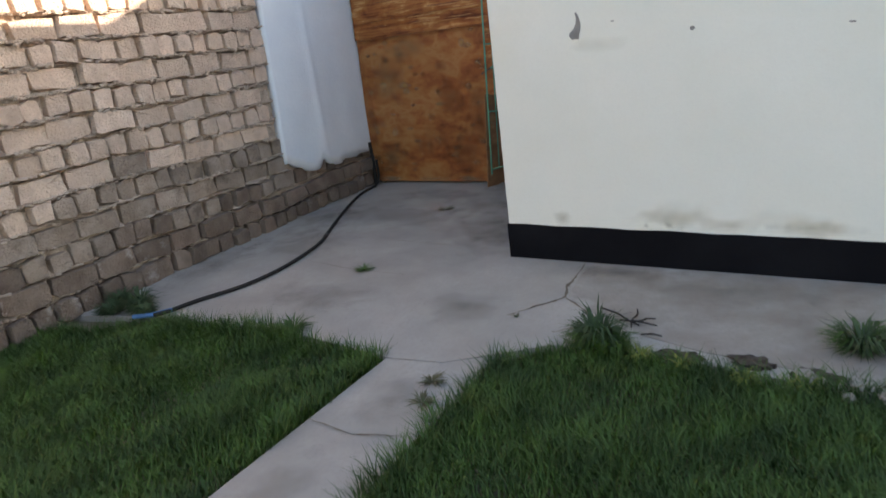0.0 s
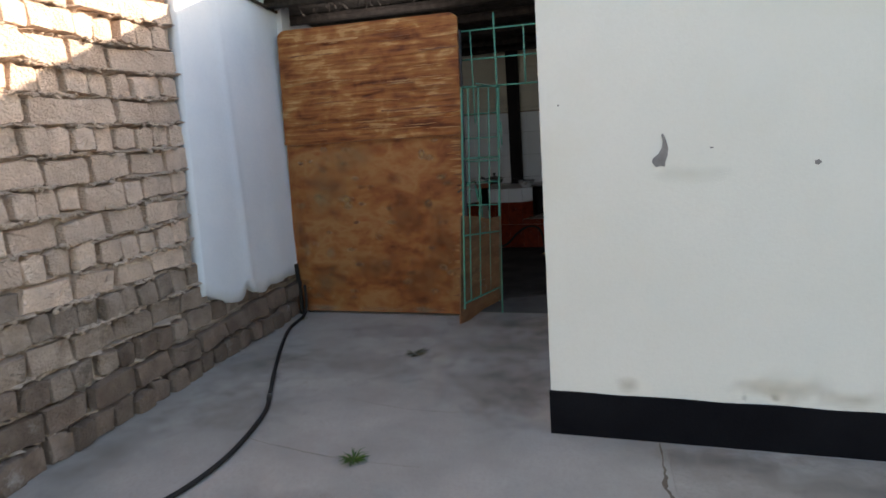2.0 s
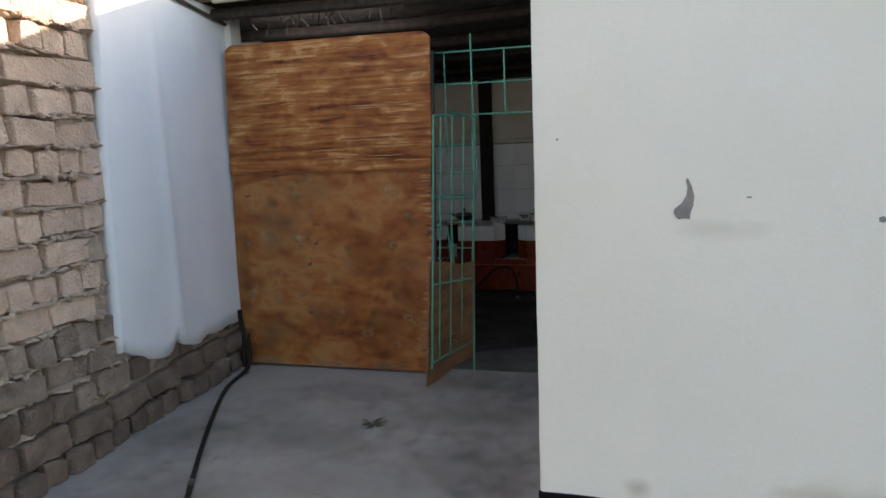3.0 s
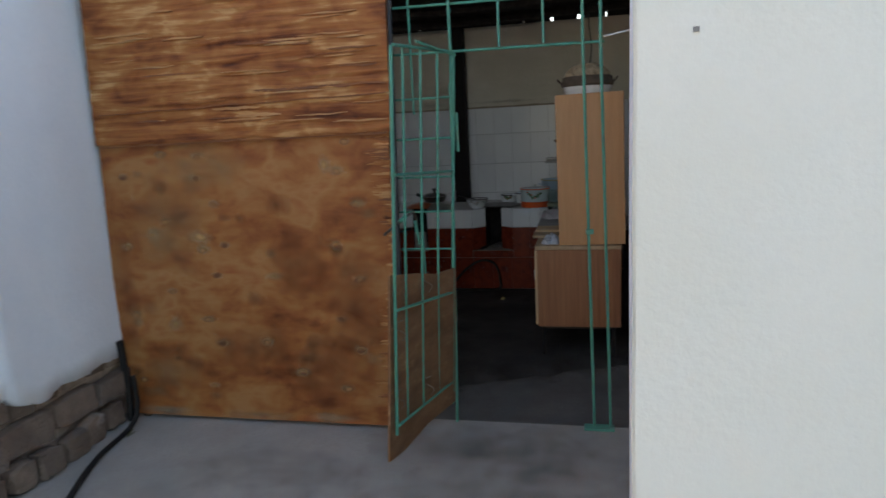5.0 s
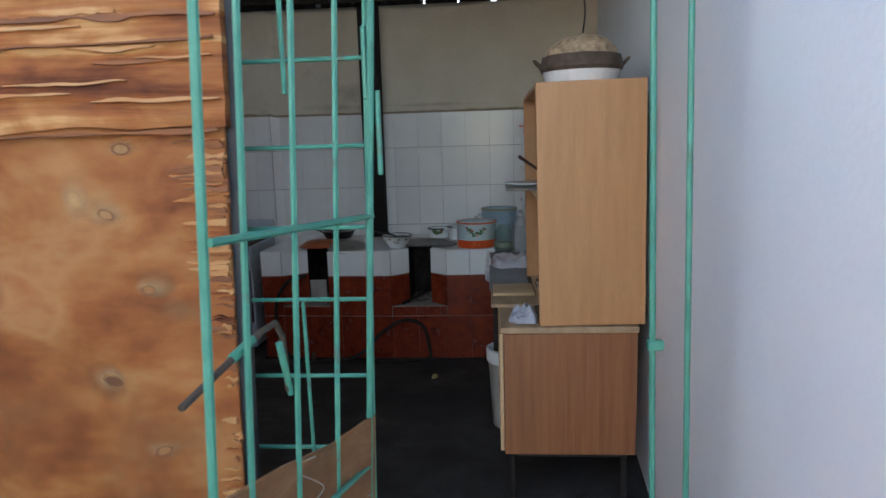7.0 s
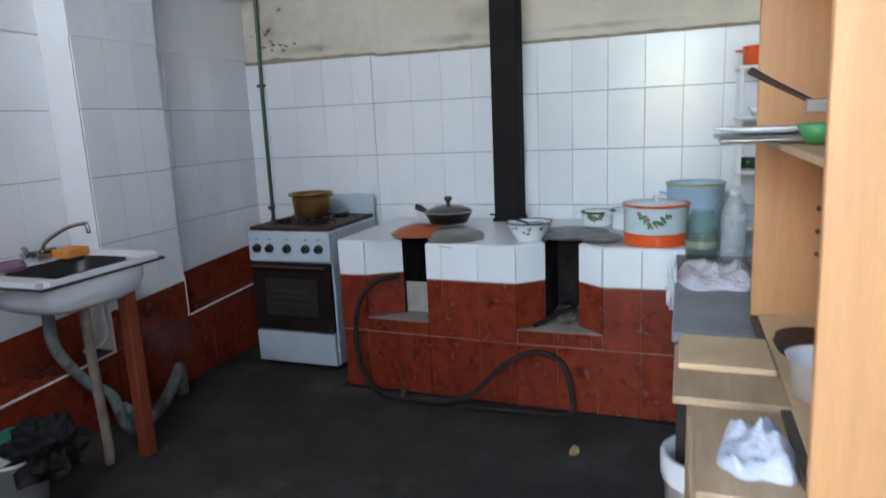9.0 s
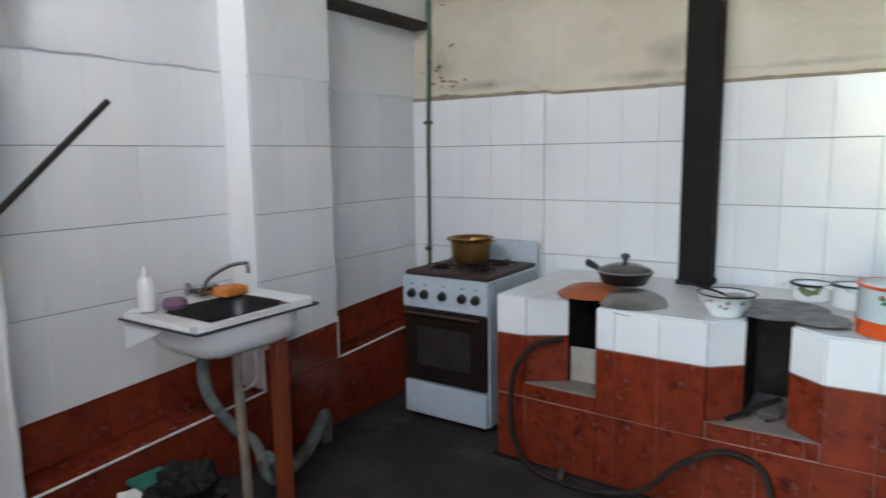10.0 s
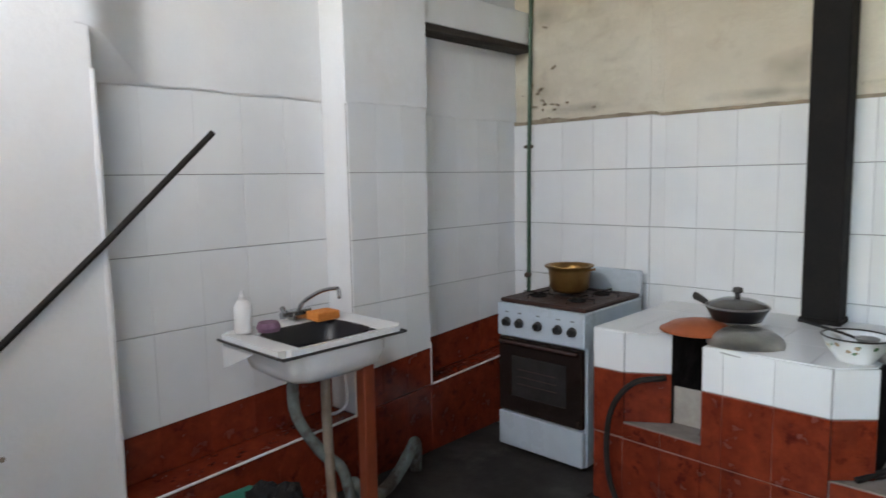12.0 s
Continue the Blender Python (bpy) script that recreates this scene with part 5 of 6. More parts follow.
weed(0.12, 3.76, 0.15, 200, 12, 0.7, GRASS)
weed(-1.75, 3.42, 0.17, 120, 13, 1.0, GRASS)
weed(-3.66, 6.75, 0.07, 20, 14, 1.2)
for x, y, size, n, seed in ((0.25, 3.72, 0.10, 40, 41), (0.45, 3.70, 0.09, 40, 42), (0.72, 3.66, 0.10, 50, 43), (0.95, 3.66, 0.09, 36, 44)):
    weed(x, y, size, n, seed, 0.8, LEAF_YELLOW)
weed(0.02, 3.80, 0.20, 420, 45, 0.55, GRASS_DULL)
weed(1.15, 4.08, 0.20, 240, 46, 0.7, GRASS_DULL)
for x, y, a, b, h, seed in ((0.72, 3.80, 0.09, 0.05, 0.035, 3.3), (0.98, 3.77, 0.08, 0.05, 0.025, 4.4), (0.42, 3.79, 0.10, 0.04, 0.018, 5.5), (1.35, 3.78, 0.12, 0.06, 0.03, 6.6)):
    t = thing("soil_clod", (x, y, 0.002), "dark crumbly soil heaped along the lawn edge", "soil", "soil along the lawn")
    part("soil", crumple((0, 0, 0), (a, b, h), 0.0, seed, 3, 0.5), SOIL_DARK, t)
q = random.Random(52)
for k in range(9):
    x, y, a = q.uniform(0.85, 1.5), q.uniform(3.62, 3.76), q.uniform(0.025, 0.06)
    t = thing("concrete_chunk", (x, y, 0.0), "broken piece of pale concrete beside the lawn", "rubble", "broken concrete")
    t.rotation_euler = (q.uniform(-0.15, 0.15), q.uniform(-0.15, 0.15), q.uniform(0, 3))
    bm = crumple((0, 0, 0), (a, a * 0.7, 0.03), 0.006, q.uniform(0, 9), 2, 0.35)
    part("chunk", bm, CONCRETE_DIRTY, t)


# ---------------------------------------------------------------- kitchen: gas stove
def gas_stove():
    t = thing("gas_stove", (-3.88, 10.35, 0), "white gas stove with five knobs and dark oven door", "stove")
    W, D = 0.55, 0.60
    part("body", box(0, W, 0.02, D, 0.03, 0.835, 0.006), STOVE_WHITE, t)
    for x in (0.05, W - 0.05):
        for y in (0.06, D - 0.06):
            part("foot", lathe([(0.0, 0), (0.018, 0), (0.018, 0.032), (0, 0.032)], (x, y, 0), 10), RUBBER, t)
    part("control_panel", box(0.0, W, -0.006, 0.03, 0.655, 0.835, 0.008, 2), STOVE_WHITE, t)
    for x in (0.065, 0.150, 0.27, 0.395, 0.48):
        bm = bmesh.new()
        add_lathe(bm, [(0.0, 0), (0.026, 0), (0.026, 0.006), (0.021, 0.010), (0.019, 0.028), (0.0, 0.029)], (0, 0, 0), 18)
        add_box(bm, -0.004, 0.004, -0.019, 0.019, 0.024, 0.036, 0.001)
        bmesh.ops.transform(bm, matrix=Matrix.Translation((x, -0.006, 0.735)) @ Matrix.Rotation(radians(90), 4, "X"), verts=bm.verts)
        k = part("knob", bm, PAN_DARK, t, "black knob")
        part("mark", box(x - 0.012, x + 0.012, -0.0075, -0.006, 0.785, 0.792, 0.0), GREY_PAINT, t)
    door = part("oven_door", box(0.008, W - 0.008, -0.012, 0.02, 0.235, 0.648, 0.006), BLACK_GLOSS, t, "dark brown oven door")
    part("window", box(0.10, W - 0.10, -0.0145, -0.0118, 0.33, 0.555, 0.003), OVEN_WINDOW, door)
    for z in (0.40, 0.44, 0.48):
        part("rack_bar", box(0.14, W - 0.16, -0.0155, -0.0146, z, z + 0.004, 0.0), STOVE_BROWN, door)
    part("door_handle", tube([(0.03, -0.03, 0.628), (W - 0.03, -0.03, 0.628)], 0.009, 8), STOVE_BROWN, door)
    part("drawer", box(0.006, W - 0.006, -0.012, 0.02, 0.035, 0.225, 0.010, 2), STOVE_WHITE, t)
    part("hob", box(0.005, W - 0.005, 0.01, D - 0.02, 0.835, 0.858, 0.006), STOVE_BROWN, t, "brown hob crusted with burnt grease")
    for x, y in ((0.15, 0.17), (0.40, 0.17), (0.15, 0.42), (0.40, 0.42)):
        part("burner", lathe([(0.0, 0), (0.045, 0), (0.045, 0.012), (0.03, 0.018), (0.0, 0.018)], (x, y, 0.857), 16), SOOT, t)
        bm = bmesh.new()
        for a in (0, 1):
            p = [(x - 0.10, y, 0.877), (x + 0.10, y, 0.877)] if a == 0 else [(x, y - 0.10, 0.877), (x, y + 0.10, 0.877)]
            add_tube(bm, [(p[0][0], p[0][1], 0.858), p[0], p[1], (p[1][0], p[1][1], 0.858)], 0.0035, 6)
        part("grate", bm, SOOT, t)
    part("back_panel", box(0.03, W + 0.0, D - 0.012, D + 0.004, 0.83, 0.985, 0.012, 2), STOVE_WHITE, t, "upright white back panel")
    for x in (0.06, 0.10, 0.24, 0.46):
        part("crumb", crumple((x + 0.02, 0.30 + x * 0.2, 0.858), (0.014, 0.012, 0.010), 0.002, x * 9, 2), ASH, t)


gas_stove()
t = thing("brass_pot", (-3.62, 10.66, 0.880), "wide brass cooking pot with two handles on the stove", "pot")
t.scale = (0.84, 0.84, 1.08)
part("bowl", lathe([(0, 0), (0.105, 0), (0.128, 0.02), (0.138, 0.10), (0.142, 0.125), (0.160, 0.130), (0.160, 0.136), (0.136, 0.134), (0.130, 0.10), (0.12, 0.02), (0, 0.012)]), BRASS, t, "", True)
for s in (-1, 1):
    part("handle", tube(smooth_line([(s * 0.145, -0.035, 0.115), (s * 0.178, -0.02, 0.122), (s * 0.178, 0.02, 0.122), (s * 0.145, 0.035, 0.115)], 5), 0.006, 6), BRASS, t)

t = thing("gas_pipe", (-4.15, 11.0, 0), "thin green gas pipe with a valve in the corner", "pipe")
part("pipe", tube([(0.0, 0, 0.72), (0.005, 0.0, 1.6), (0.03, 0.0, 2.75)], 0.013, 8), mat("dark_green_paint", (0.026, 0.068, 0.040), (0.036, 0.09, 0.052), 10, 60, 0.5, 0.1), t)
part("valve", tube([(0.0, -0.03, 0.885), (0.0, 0.02, 0.885)], 0.016, 10), STEEL, t, "dull steel valve")
part("clip", box(-0.03, 0.03, -0.006, 0.04, 1.70, 1.72, 0.002), STEEL, t)

# ---------------------------------------------------------------- tiled cooking range
TOP = 0.815
range_thing = thing("cooking_range", (0, 0, 0), "built-in cooking range faced with red and white tiles", "cooking range")
FRONT = [(-3.185, 10.20), (-3.035, 10.20), (-2.865, 10.31), (-2.855, 10.62), (-2.685, 10.62), (-2.675, 10.175), (-2.205, 10.155), (-2.085, 10.26), (-2.085, 10.62), (-1.915, 10.62), (-1.915, 10.26), (-1.795, 10.155), (-1.44, 10.165)]
body = part("upper_body", prism(FRONT + [(-1.44, 11.02), (-3.185, 11.02)], 0.405, TOP), FIREBOX, range_thing)
BASE = [(-3.185, 10.20), (-2.675, 10.18), (-2.205, 10.162), (-1.44, 10.165)]
base = part("lower_body", prism(BASE + [(-1.44, 11.02), (-3.185, 11.02)], 0.0, 0.405), RANGE_CLAY, range_thing, "grey clay core of the range")
part("plinth_dirt", prism([(-3.21, 10.17), (-1.43, 10.135), (-1.43, 10.18), (-3.21, 10.22)], 0.0, 0.004), FIREBOX, range_thing, "dark strip along the foot")


def grout_strip(parent, a, b, z0, z1, material):
    """A thin bed behind a run of tiles, so that their joints are filled."""
    a, b = Vector(a), Vector(b)
    way = (b - a).normalized()
    n = Vector((way.y, -way.x)) * 0.0045
    part("grout", prism([a + n + way * 0.002, b + n - way * 0.002, b - way * 0.002 - n, a + way * 0.002 - n], z0, z1), material, parent)


for seg, lead in (((0, 1), None), ((1, 2), None), ((5, 6), 0.085), ((6, 7), None), ((10, 11), None), ((11, 12), 0.17)):
    a, b = FRONT[seg[0]], FRONT[seg[1]]
    L = (Vector(b) - Vector(a)).length
    wide = L if not lead else 0.192
    low = 0.408 if seg in ((1, 2), (6, 7), (10, 11)) else 0.332
    tile_run(body, a, b, [(0.635, TOP + 0.004)], TILE, wide, gap=0.0016, first=lead)
    tile_run(body, a, b, [(low, 0.633)], TILE_RED, wide, gap=0.0018, name="red_tile", first=lead)
    grout_strip(body, a, b, low, 0.634, GROUT_PINK)
    grout_strip(body, a, b, 0.6345, TOP, GROUT)
for a, b, step, lead in ((BASE[0], BASE[1], 0.18, 0.15), (BASE[1], BASE[2], 0.192, 0.085), (BASE[2], BASE[3], 0.195, 0.195)):
    tile_run(base, a, b, [(0.005, 0.329)], TILE_RED, step, gap=0.0018, name="red_tile", first=lead)
    grout_strip(base, a, b, 0.03, 0.331, GROUT_PINK)
for a, b in (((-3.033, 10.194), (-2.677, 10.18)), ((-2.203, 10.162), (-1.797, 10.164))):
    tile_run(base, a, b, [(0.331, 0.402)], TILE_RED, 0.178, gap=0.0018, name="red_tile")
    grout_strip(base, a, b, 0.3315, 0.401, GROUT_PINK)
tile_run(base, (-3.185, 11.0), BASE[0], [(0.012, 0.329), (0.331, 0.633)], TILE_RED, 0.2, gap=0.0018, name="red_tile")
tile_run(body, (-3.185, 11.0), FRONT[0], [(0.635, TOP + 0.004)], TILE, 0.2, gap=0.0016)
# tiled worktop in three stretches and back strip
for x0, x1, y0, y1 in ((-3.19, -2.87, 10.20, 11.02), (-2.67, -2.09, 10.165, 11.02), (-1.91, -1.44, 10.165, 11.02), (-2.87, -2.67, 10.62, 11.02), (-2.09, -1.91, 10.62, 11.02)):
    nx_, ny_ = max(1, round((x1 - x0) / 0.2)), max(1, round((y1 - y0) / 0.28))
    for i in range(nx_):
        for j in range(ny_):
            xa, xb = x0 + (x1 - x0) * i / nx_, x0 + (x1 - x0) * (i + 1) / nx_
            ya, yb = y0 + (y1 - y0) * j / ny_, y0 + (y1 - y0) * (j + 1) / ny_
            bm = bmesh.new()
            if j == 0 and ((x0 < -3.1 and i == nx_ - 1) or (x0 == -2.67 and i == nx_ - 1)):
                cut = 0.11
                pts = [(xa + 0.001, ya + 0.001), (xb - cut if x0 < -3.1 else xb - cut, ya + 0.001), (xb - 0.001, ya + 0.10), (xb - 0.001, yb - 0.001), (xa + 0.001, yb - 0.001)]
            elif j == 0 and x0 == -1.91 and i == 0:
                pts = [(xa + 0.11, ya + 0.001), (xb - 0.001, ya + 0.001), (xb - 0.001, yb - 0.001), (xa + 0.001, yb - 0.001), (xa + 0.001, ya + 0.10)]
            else:
                pts = [(xa + 0.001, ya + 0.001), (xb - 0.001, ya + 0.001), (xb - 0.001, yb - 0.001), (xa + 0.001, yb - 0.001)]
            bm.free()
            part("tile", prism(pts, TOP - 0.004, TOP + 0.006), TILE, body)
# iron rings and plates over the fireboxes
part("iron_plate", lathe([(0, 0), (0.19, 0), (0.19, 0.010), (0.0, 0.012)], (-1.99, 10.50, TOP + 0.007), 26), GREY_IRON, range_thing, "round cast-iron stove plate")
part("iron_plate", lathe([(0, 0), (0.15, 0), (0.15, 0.010), (0.0, 0.012)], (-2.76, 10.55, TOP + 0.007), 26), GREY_IRON, range_thing)
part("leaning_tile", box(-2.862, -2.735, 10.33, 10.342, 0.406, 0.575, 0.003), mat("pale_broken_tile", (0.42, 0.38, 0.33), (0.33, 0.29, 0.25), 12, 60, 0.8, 0.2), range_thing, "pale broken tile in the firebox")
part("ash", crumple((-2.70, 10.30, 0.405), (0.03, 0.05, 0.02), 0.0, 2.0), ASH, range_thing)
part("ash", crumple((-2.0, 10.42, 0.405), (0.06, 0.12, 0.035), 0.0, 5.0), ASH, range_thing)
part("charred_stick", tube([(-2.13, 10.20, 0.415), (-2.02, 10.34, 0.45), (-1.96, 10.42, 0.46)], 0.012, 7), SOOT, range_thing)

t = thing("chimney_pipe", (-2.43, 10.95, 0), "dark square steel chimney pipe rising from the range", "chimney")
part("pipe", box(-0.078, 0.078, -0.07, 0.07, TOP, 2.95, 0.006), SOOT, t)
part("collar", box(-0.086, 0.086, -0.078, 0.078, TOP, TOP + 0.03, 0.004), SOOT, t)

# black rubber hose looped in front of the range
loop = smooth_line([(-2.88, 10.28, 0.62), (-2.98, 10.17, 0.60), (-3.06, 10.12, 0.46), (-3.06, 10.10, 0.22), (-2.98, 10.08, 0.06), (-2.82, 10.06, 0.02), (-2.60, 10.06, 0.02), (-2.42, 10.08, 0.08), (-2.28, 10.10, 0.22), (-2.12, 10.11, 0.31), (-1.98, 10.11, 0.27), (-1.93, 10.10, 0.10), (-1.95, 10.09, 0.02), (-2.15, 10.07, 0.017), (-2.5, 10.05, 0.017)], 8)
t = thing("rubber_hose", (0, 0, 0), "black rubber hose looped against the cooking range", "hose")
part("hose", tube(loop, 0.0128, 10), RUBBER_DUSTY, t, "", True)
part("connector", tube([(-2.80, 10.07, 0.02), (-2.79, 10.075, 0.075)], 0.017, 8), STEEL, t)

# ---------------------------------------------------------------- pots and dishes
def pot(name, at, r, h, body_mat, label, band=None, print_mat=None, lid=None, handles=True, rim=None):
    t = thing(name, at, label, "pot", "pots on the range")
    part("body", lathe([(0, 0), (r * 0.93, 0), (r, 0.012), (r, h - 0.006), (r + 0.006, h), (r - 0.002, h + 0.002), (r - 0.006, h - 0.008), (r - 0.006, 0.02), (0, 0.016)], n=32), body_mat, t, "", True)
    if band:
        part("band", lathe([(r + 0.0004, 0.004), (r + 0.0015, 0.016), (r + 0.0015, h * 0.32), (r + 0.0004, h * 0.33)], n=32), band, t, "orange enamel band")
    if rim:
        part("rim", lathe([(r + 0.002, h - 0.007), (r + 0.010, h - 0.001), (r + 0.004, h + 0.005), (r - 0.008, h + 0.004)], n=32), rim, t)
    if handles:
        for s in (-1, 1):
            part("handle", tube(smooth_line([(s * r, -0.03, h * 0.78), (s * (r + 0.03), -0.02, h * 0.8), (s * (r + 0.03), 0.02, h * 0.8), (s * r, 0.03, h * 0.78)], 4), 0.005, 6), body_mat, t)
    if print_mat:
        q = random.Random(r)
        for k in range(22):
            a = -math.pi / 2 + 0.95 * (k / 21 - 0.5) + q.uniform(-0.04, 0.04)
            z = h * (0.70 - 0.12 * math.cos((k / 21 - 0.5) * 5.0) + q.uniform(-0.07, 0.07))
            s = q.uniform(0.009, 0.020)
            bm = bmesh.new()
            rr = r + 0.0016
            pts = []
            tilt = q.uniform(0, 3.14)
            for i in range(8):
                u, w = s * math.cos(i * math.pi / 4), 0.5 * s * math.sin(i * math.pi / 4)
                uu, ww = u * math.cos(tilt) - w * math.sin(tilt), u * math.sin(tilt) + w * math.cos(tilt)
                pts.append(bm.verts.new((rr * math.cos(a + uu / rr), rr * math.sin(a + uu / rr), z + ww)))
            bm.faces.new(pts)
            part("leaf_print" if k % 6 else "flower_print", bm, print_mat if k % 6 else RED_PRINT, t)
    if lid:
        L = part("lid", lathe([(r - 0.010, h - 0.004), (r - 0.010, h + 0.002), (r * 0.75, h + 0.008), (r * 0.3, h + 0.013), (0, h + 0.014)], n=32), lid, t, "", True)
        part("lid_knob", lathe([(0.006, h + 0.011), (0.006, h + 0.022), (0.015, h + 0.028), (0.012, h + 0.038), (0, h + 0.040)], n=14), ALU, L)
    return t


Z = TOP + 0.007
pot("enamel_pot", (-1.575, 10.30, Z), 0.142, 0.185, POT_ENAMEL, "white enamel pot with leaf print and orange base band", ORANGE, LEAF_PRINT, POT_ENAMEL, True, ORANGE)
pot("stock_pot", (-1.40, 10.72, Z), 0.138, 0.235, BLUE_ENAMEL, "large pale blue enamel pot with yellowed rim", rim=YELLOWED)
pot("small_pot", (-1.90, 10.80, Z), 0.080, 0.075, ENAMEL, "small white enamel pot with flower print", None, LEAF_PRINT, None, True, PAN_DARK)
pot("saucepan", (-1.74, 10.70, Z), 0.070, 0.10, ENAMEL, "white enamel saucepan with dark rim", None, None, None, True, PAN_DARK)

t = thing("enamel_bowl", (-2.17, 10.31, Z), "white enamel bowl with flower print and dark rim", "bowl", "pots on the range")
t.scale = (0.82, 0.82, 0.9)
part("bowl", lathe([(0, 0), (0.075, 0), (0.08, 0.012), (0.118, 0.06), (0.135, 0.10), (0.142, 0.103), (0.128, 0.098), (0.11, 0.06), (0.07, 0.016), (0, 0.014)], n=32), ENAMEL, t, "", True)
part("rim", lathe([(0.138, 0.100), (0.144, 0.104), (0.137, 0.107), (0.133, 0.102), (0.138, 0.100)], n=32), PAN_DARK, t)
q = random.Random(5)
for k in range(9):
    a = -math.pi / 2 + q.uniform(-0.9, 0.9)
    bm = bmesh.new()
    z, s = q.uniform(0.05, 0.085), q.uniform(0.007, 0.013)
    rr = 0.1085 + (z - 0.05) * 0.56 + 0.004
    bm.faces.new([bm.verts.new(((rr + 0.5 * s * math.sin(i)) * math.cos(a + s * math.cos(i) / rr), (rr + 0.5 * s * math.sin(i)) * math.sin(a + s * math.cos(i) / rr), z + s * 0.8 * math.sin(i))) for i in [j * math.pi / 4 for j in range(8)]])
    part("flower_print", bm, LEAF_PRINT if k % 2 else WICKER, t)
t = thing("ladle", (-2.17, 10.31, Z + 0.078), "dark handled ladle lying in the enamel bowl", "ladle")
part("handle", tube([(-0.19, -0.03, 0.055), (-0.05, 0.0, 0.02), (0.0, 0.02, 0.0)], 0.006, 6), PAN_DARK, t)
part("scoop", lathe([(0, -0.02), (0.03, -0.01), (0.04, 0.008), (0.036, 0.008), (0, -0.012)], (0.03, 0.02, 0.0), 16), ALU, t)

t = thing("pot_lid", (-2.775, 10.36, Z + 0.02), "rust-orange enamel lid lying over the firebox", "lid", "lids on the range")
part("dome", lathe([(0, 0.045), (0.05, 0.043), (0.11, 0.028), (0.145, 0.004), (0.158, 0.0), (0.158, -0.004), (0.14, 0.0), (0, 0.035)], n=32), RUST_ORANGE, t, "", True)
t = thing("frying_pan", (-2.66, 10.50, Z + 0.055), "dark frying pan with glass lid and black handle", "frying pan")
t.scale = (0.96, 0.96, 1.3)
part("pan", lathe([(0, 0), (0.105, 0), (0.135, 0.042), (0.139, 0.043), (0.134, 0.045), (0.103, 0.006), (0, 0.006)], n=32), PAN_DARK, t, "", True)
part("handle", tube(smooth_line([(-0.13, 0.02, 0.034), (-0.17, 0.03, 0.05), (-0.215, 0.045, 0.06)], 5), lambda u: 0.011 + 0.004 * u, 8), PAN_DARK, t)
L = part("lid", lathe([(0.136, 0.044), (0.12, 0.056), (0.07, 0.070), (0, 0.076), (0, 0.073), (0.069, 0.067), (0.118, 0.053), (0.133, 0.044)], n=32), DARK_GLASS, t, "steel-rimmed glass lid", True)
part("lid_knob", lathe([(0, 0.073), (0.012, 0.075), (0.012, 0.088), (0.024, 0.096), (0.020, 0.108), (0, 0.112)], n=16), PAN_DARK, L)
part("lid_rim", lathe([(0.134, 0.043), (0.140, 0.045), (0.134, 0.050)], n=32), ALU, L)
t = thing("pot_lid", (-2.555, 10.30, Z + 0.016), "dull aluminium lid leaning beside the frying pan", "lid", "lids on the range")
t.rotation_euler = (radians(12), radians(5), 0)
part("dome", lathe([(0, 0.03), (0.05, 0.028), (0.11, 0.015), (0.135, 0.0), (0.148, -0.002), (0.148, -0.005), (0, 0.022)], n=32), ALU, t, "", True)
for x, y, r in ((-2.0, 10.36, 0.115), (-1.83, 10.33, 0.105)):
    t = thing("stove_ring", (x, y, Z + 0.012), "grey iron stove lid lying over the firebox", "stove lid", "lids on the range")
    part("disc", lathe([(0, 0), (r, 0), (r + 0.004, 0.005), (r, 0.011), (r * 0.3, 0.013), (0, 0.013)], n=28), GREY_IRON, t)
t = thing("glass_jar", (-1.38, 10.10, 0.80), "greenish glass jar with a brass-coloured label", "jar")
part("jar", lathe([(0, 0.0), (0.062, 0.0), (0.066, 0.01), (0.066, 0.15), (0.048, 0.18), (0.048, 0.205), (0.045, 0.205), (0.045, 0.18), (0.062, 0.15), (0.062, 0.012), (0, 0.010)], n=24), GREEN_GLASS, t, "", True)
part("label", lathe([(0.0668, 0.05), (0.0668, 0.08)], n=24), mat("old_gold_label", (0.24, 0.24, 0.15), (0.17, 0.22, 0.17), 12, 60, 0.6, 0.0), t)
t = thing("plastic_bottle", (-1.26, 10.10, 0.80), "clear plastic bottle with a white ribbed label", "bottle")
part("bottle", lathe([(0, 0), (0.045, 0), (0.048, 0.01), (0.048, 0.21), (0.02, 0.28), (0.016, 0.305), (0.0, 0.305)], n=20), CLEAR_PLASTIC, t, "", True)
for k in range(7):
    part("rib", lathe([(0.0485, 0.03 + k * 0.024), (0.0515, 0.036 + k * 0.024), (0.0515, 0.044 + k * 0.024), (0.0485, 0.05 + k * 0.024)], n=20), CLEAR_PLASTIC, t)
part("cap", lathe([(0.018, 0.268), (0.018, 0.285), (0, 0.286)], n=14), PLASTIC_W, t)

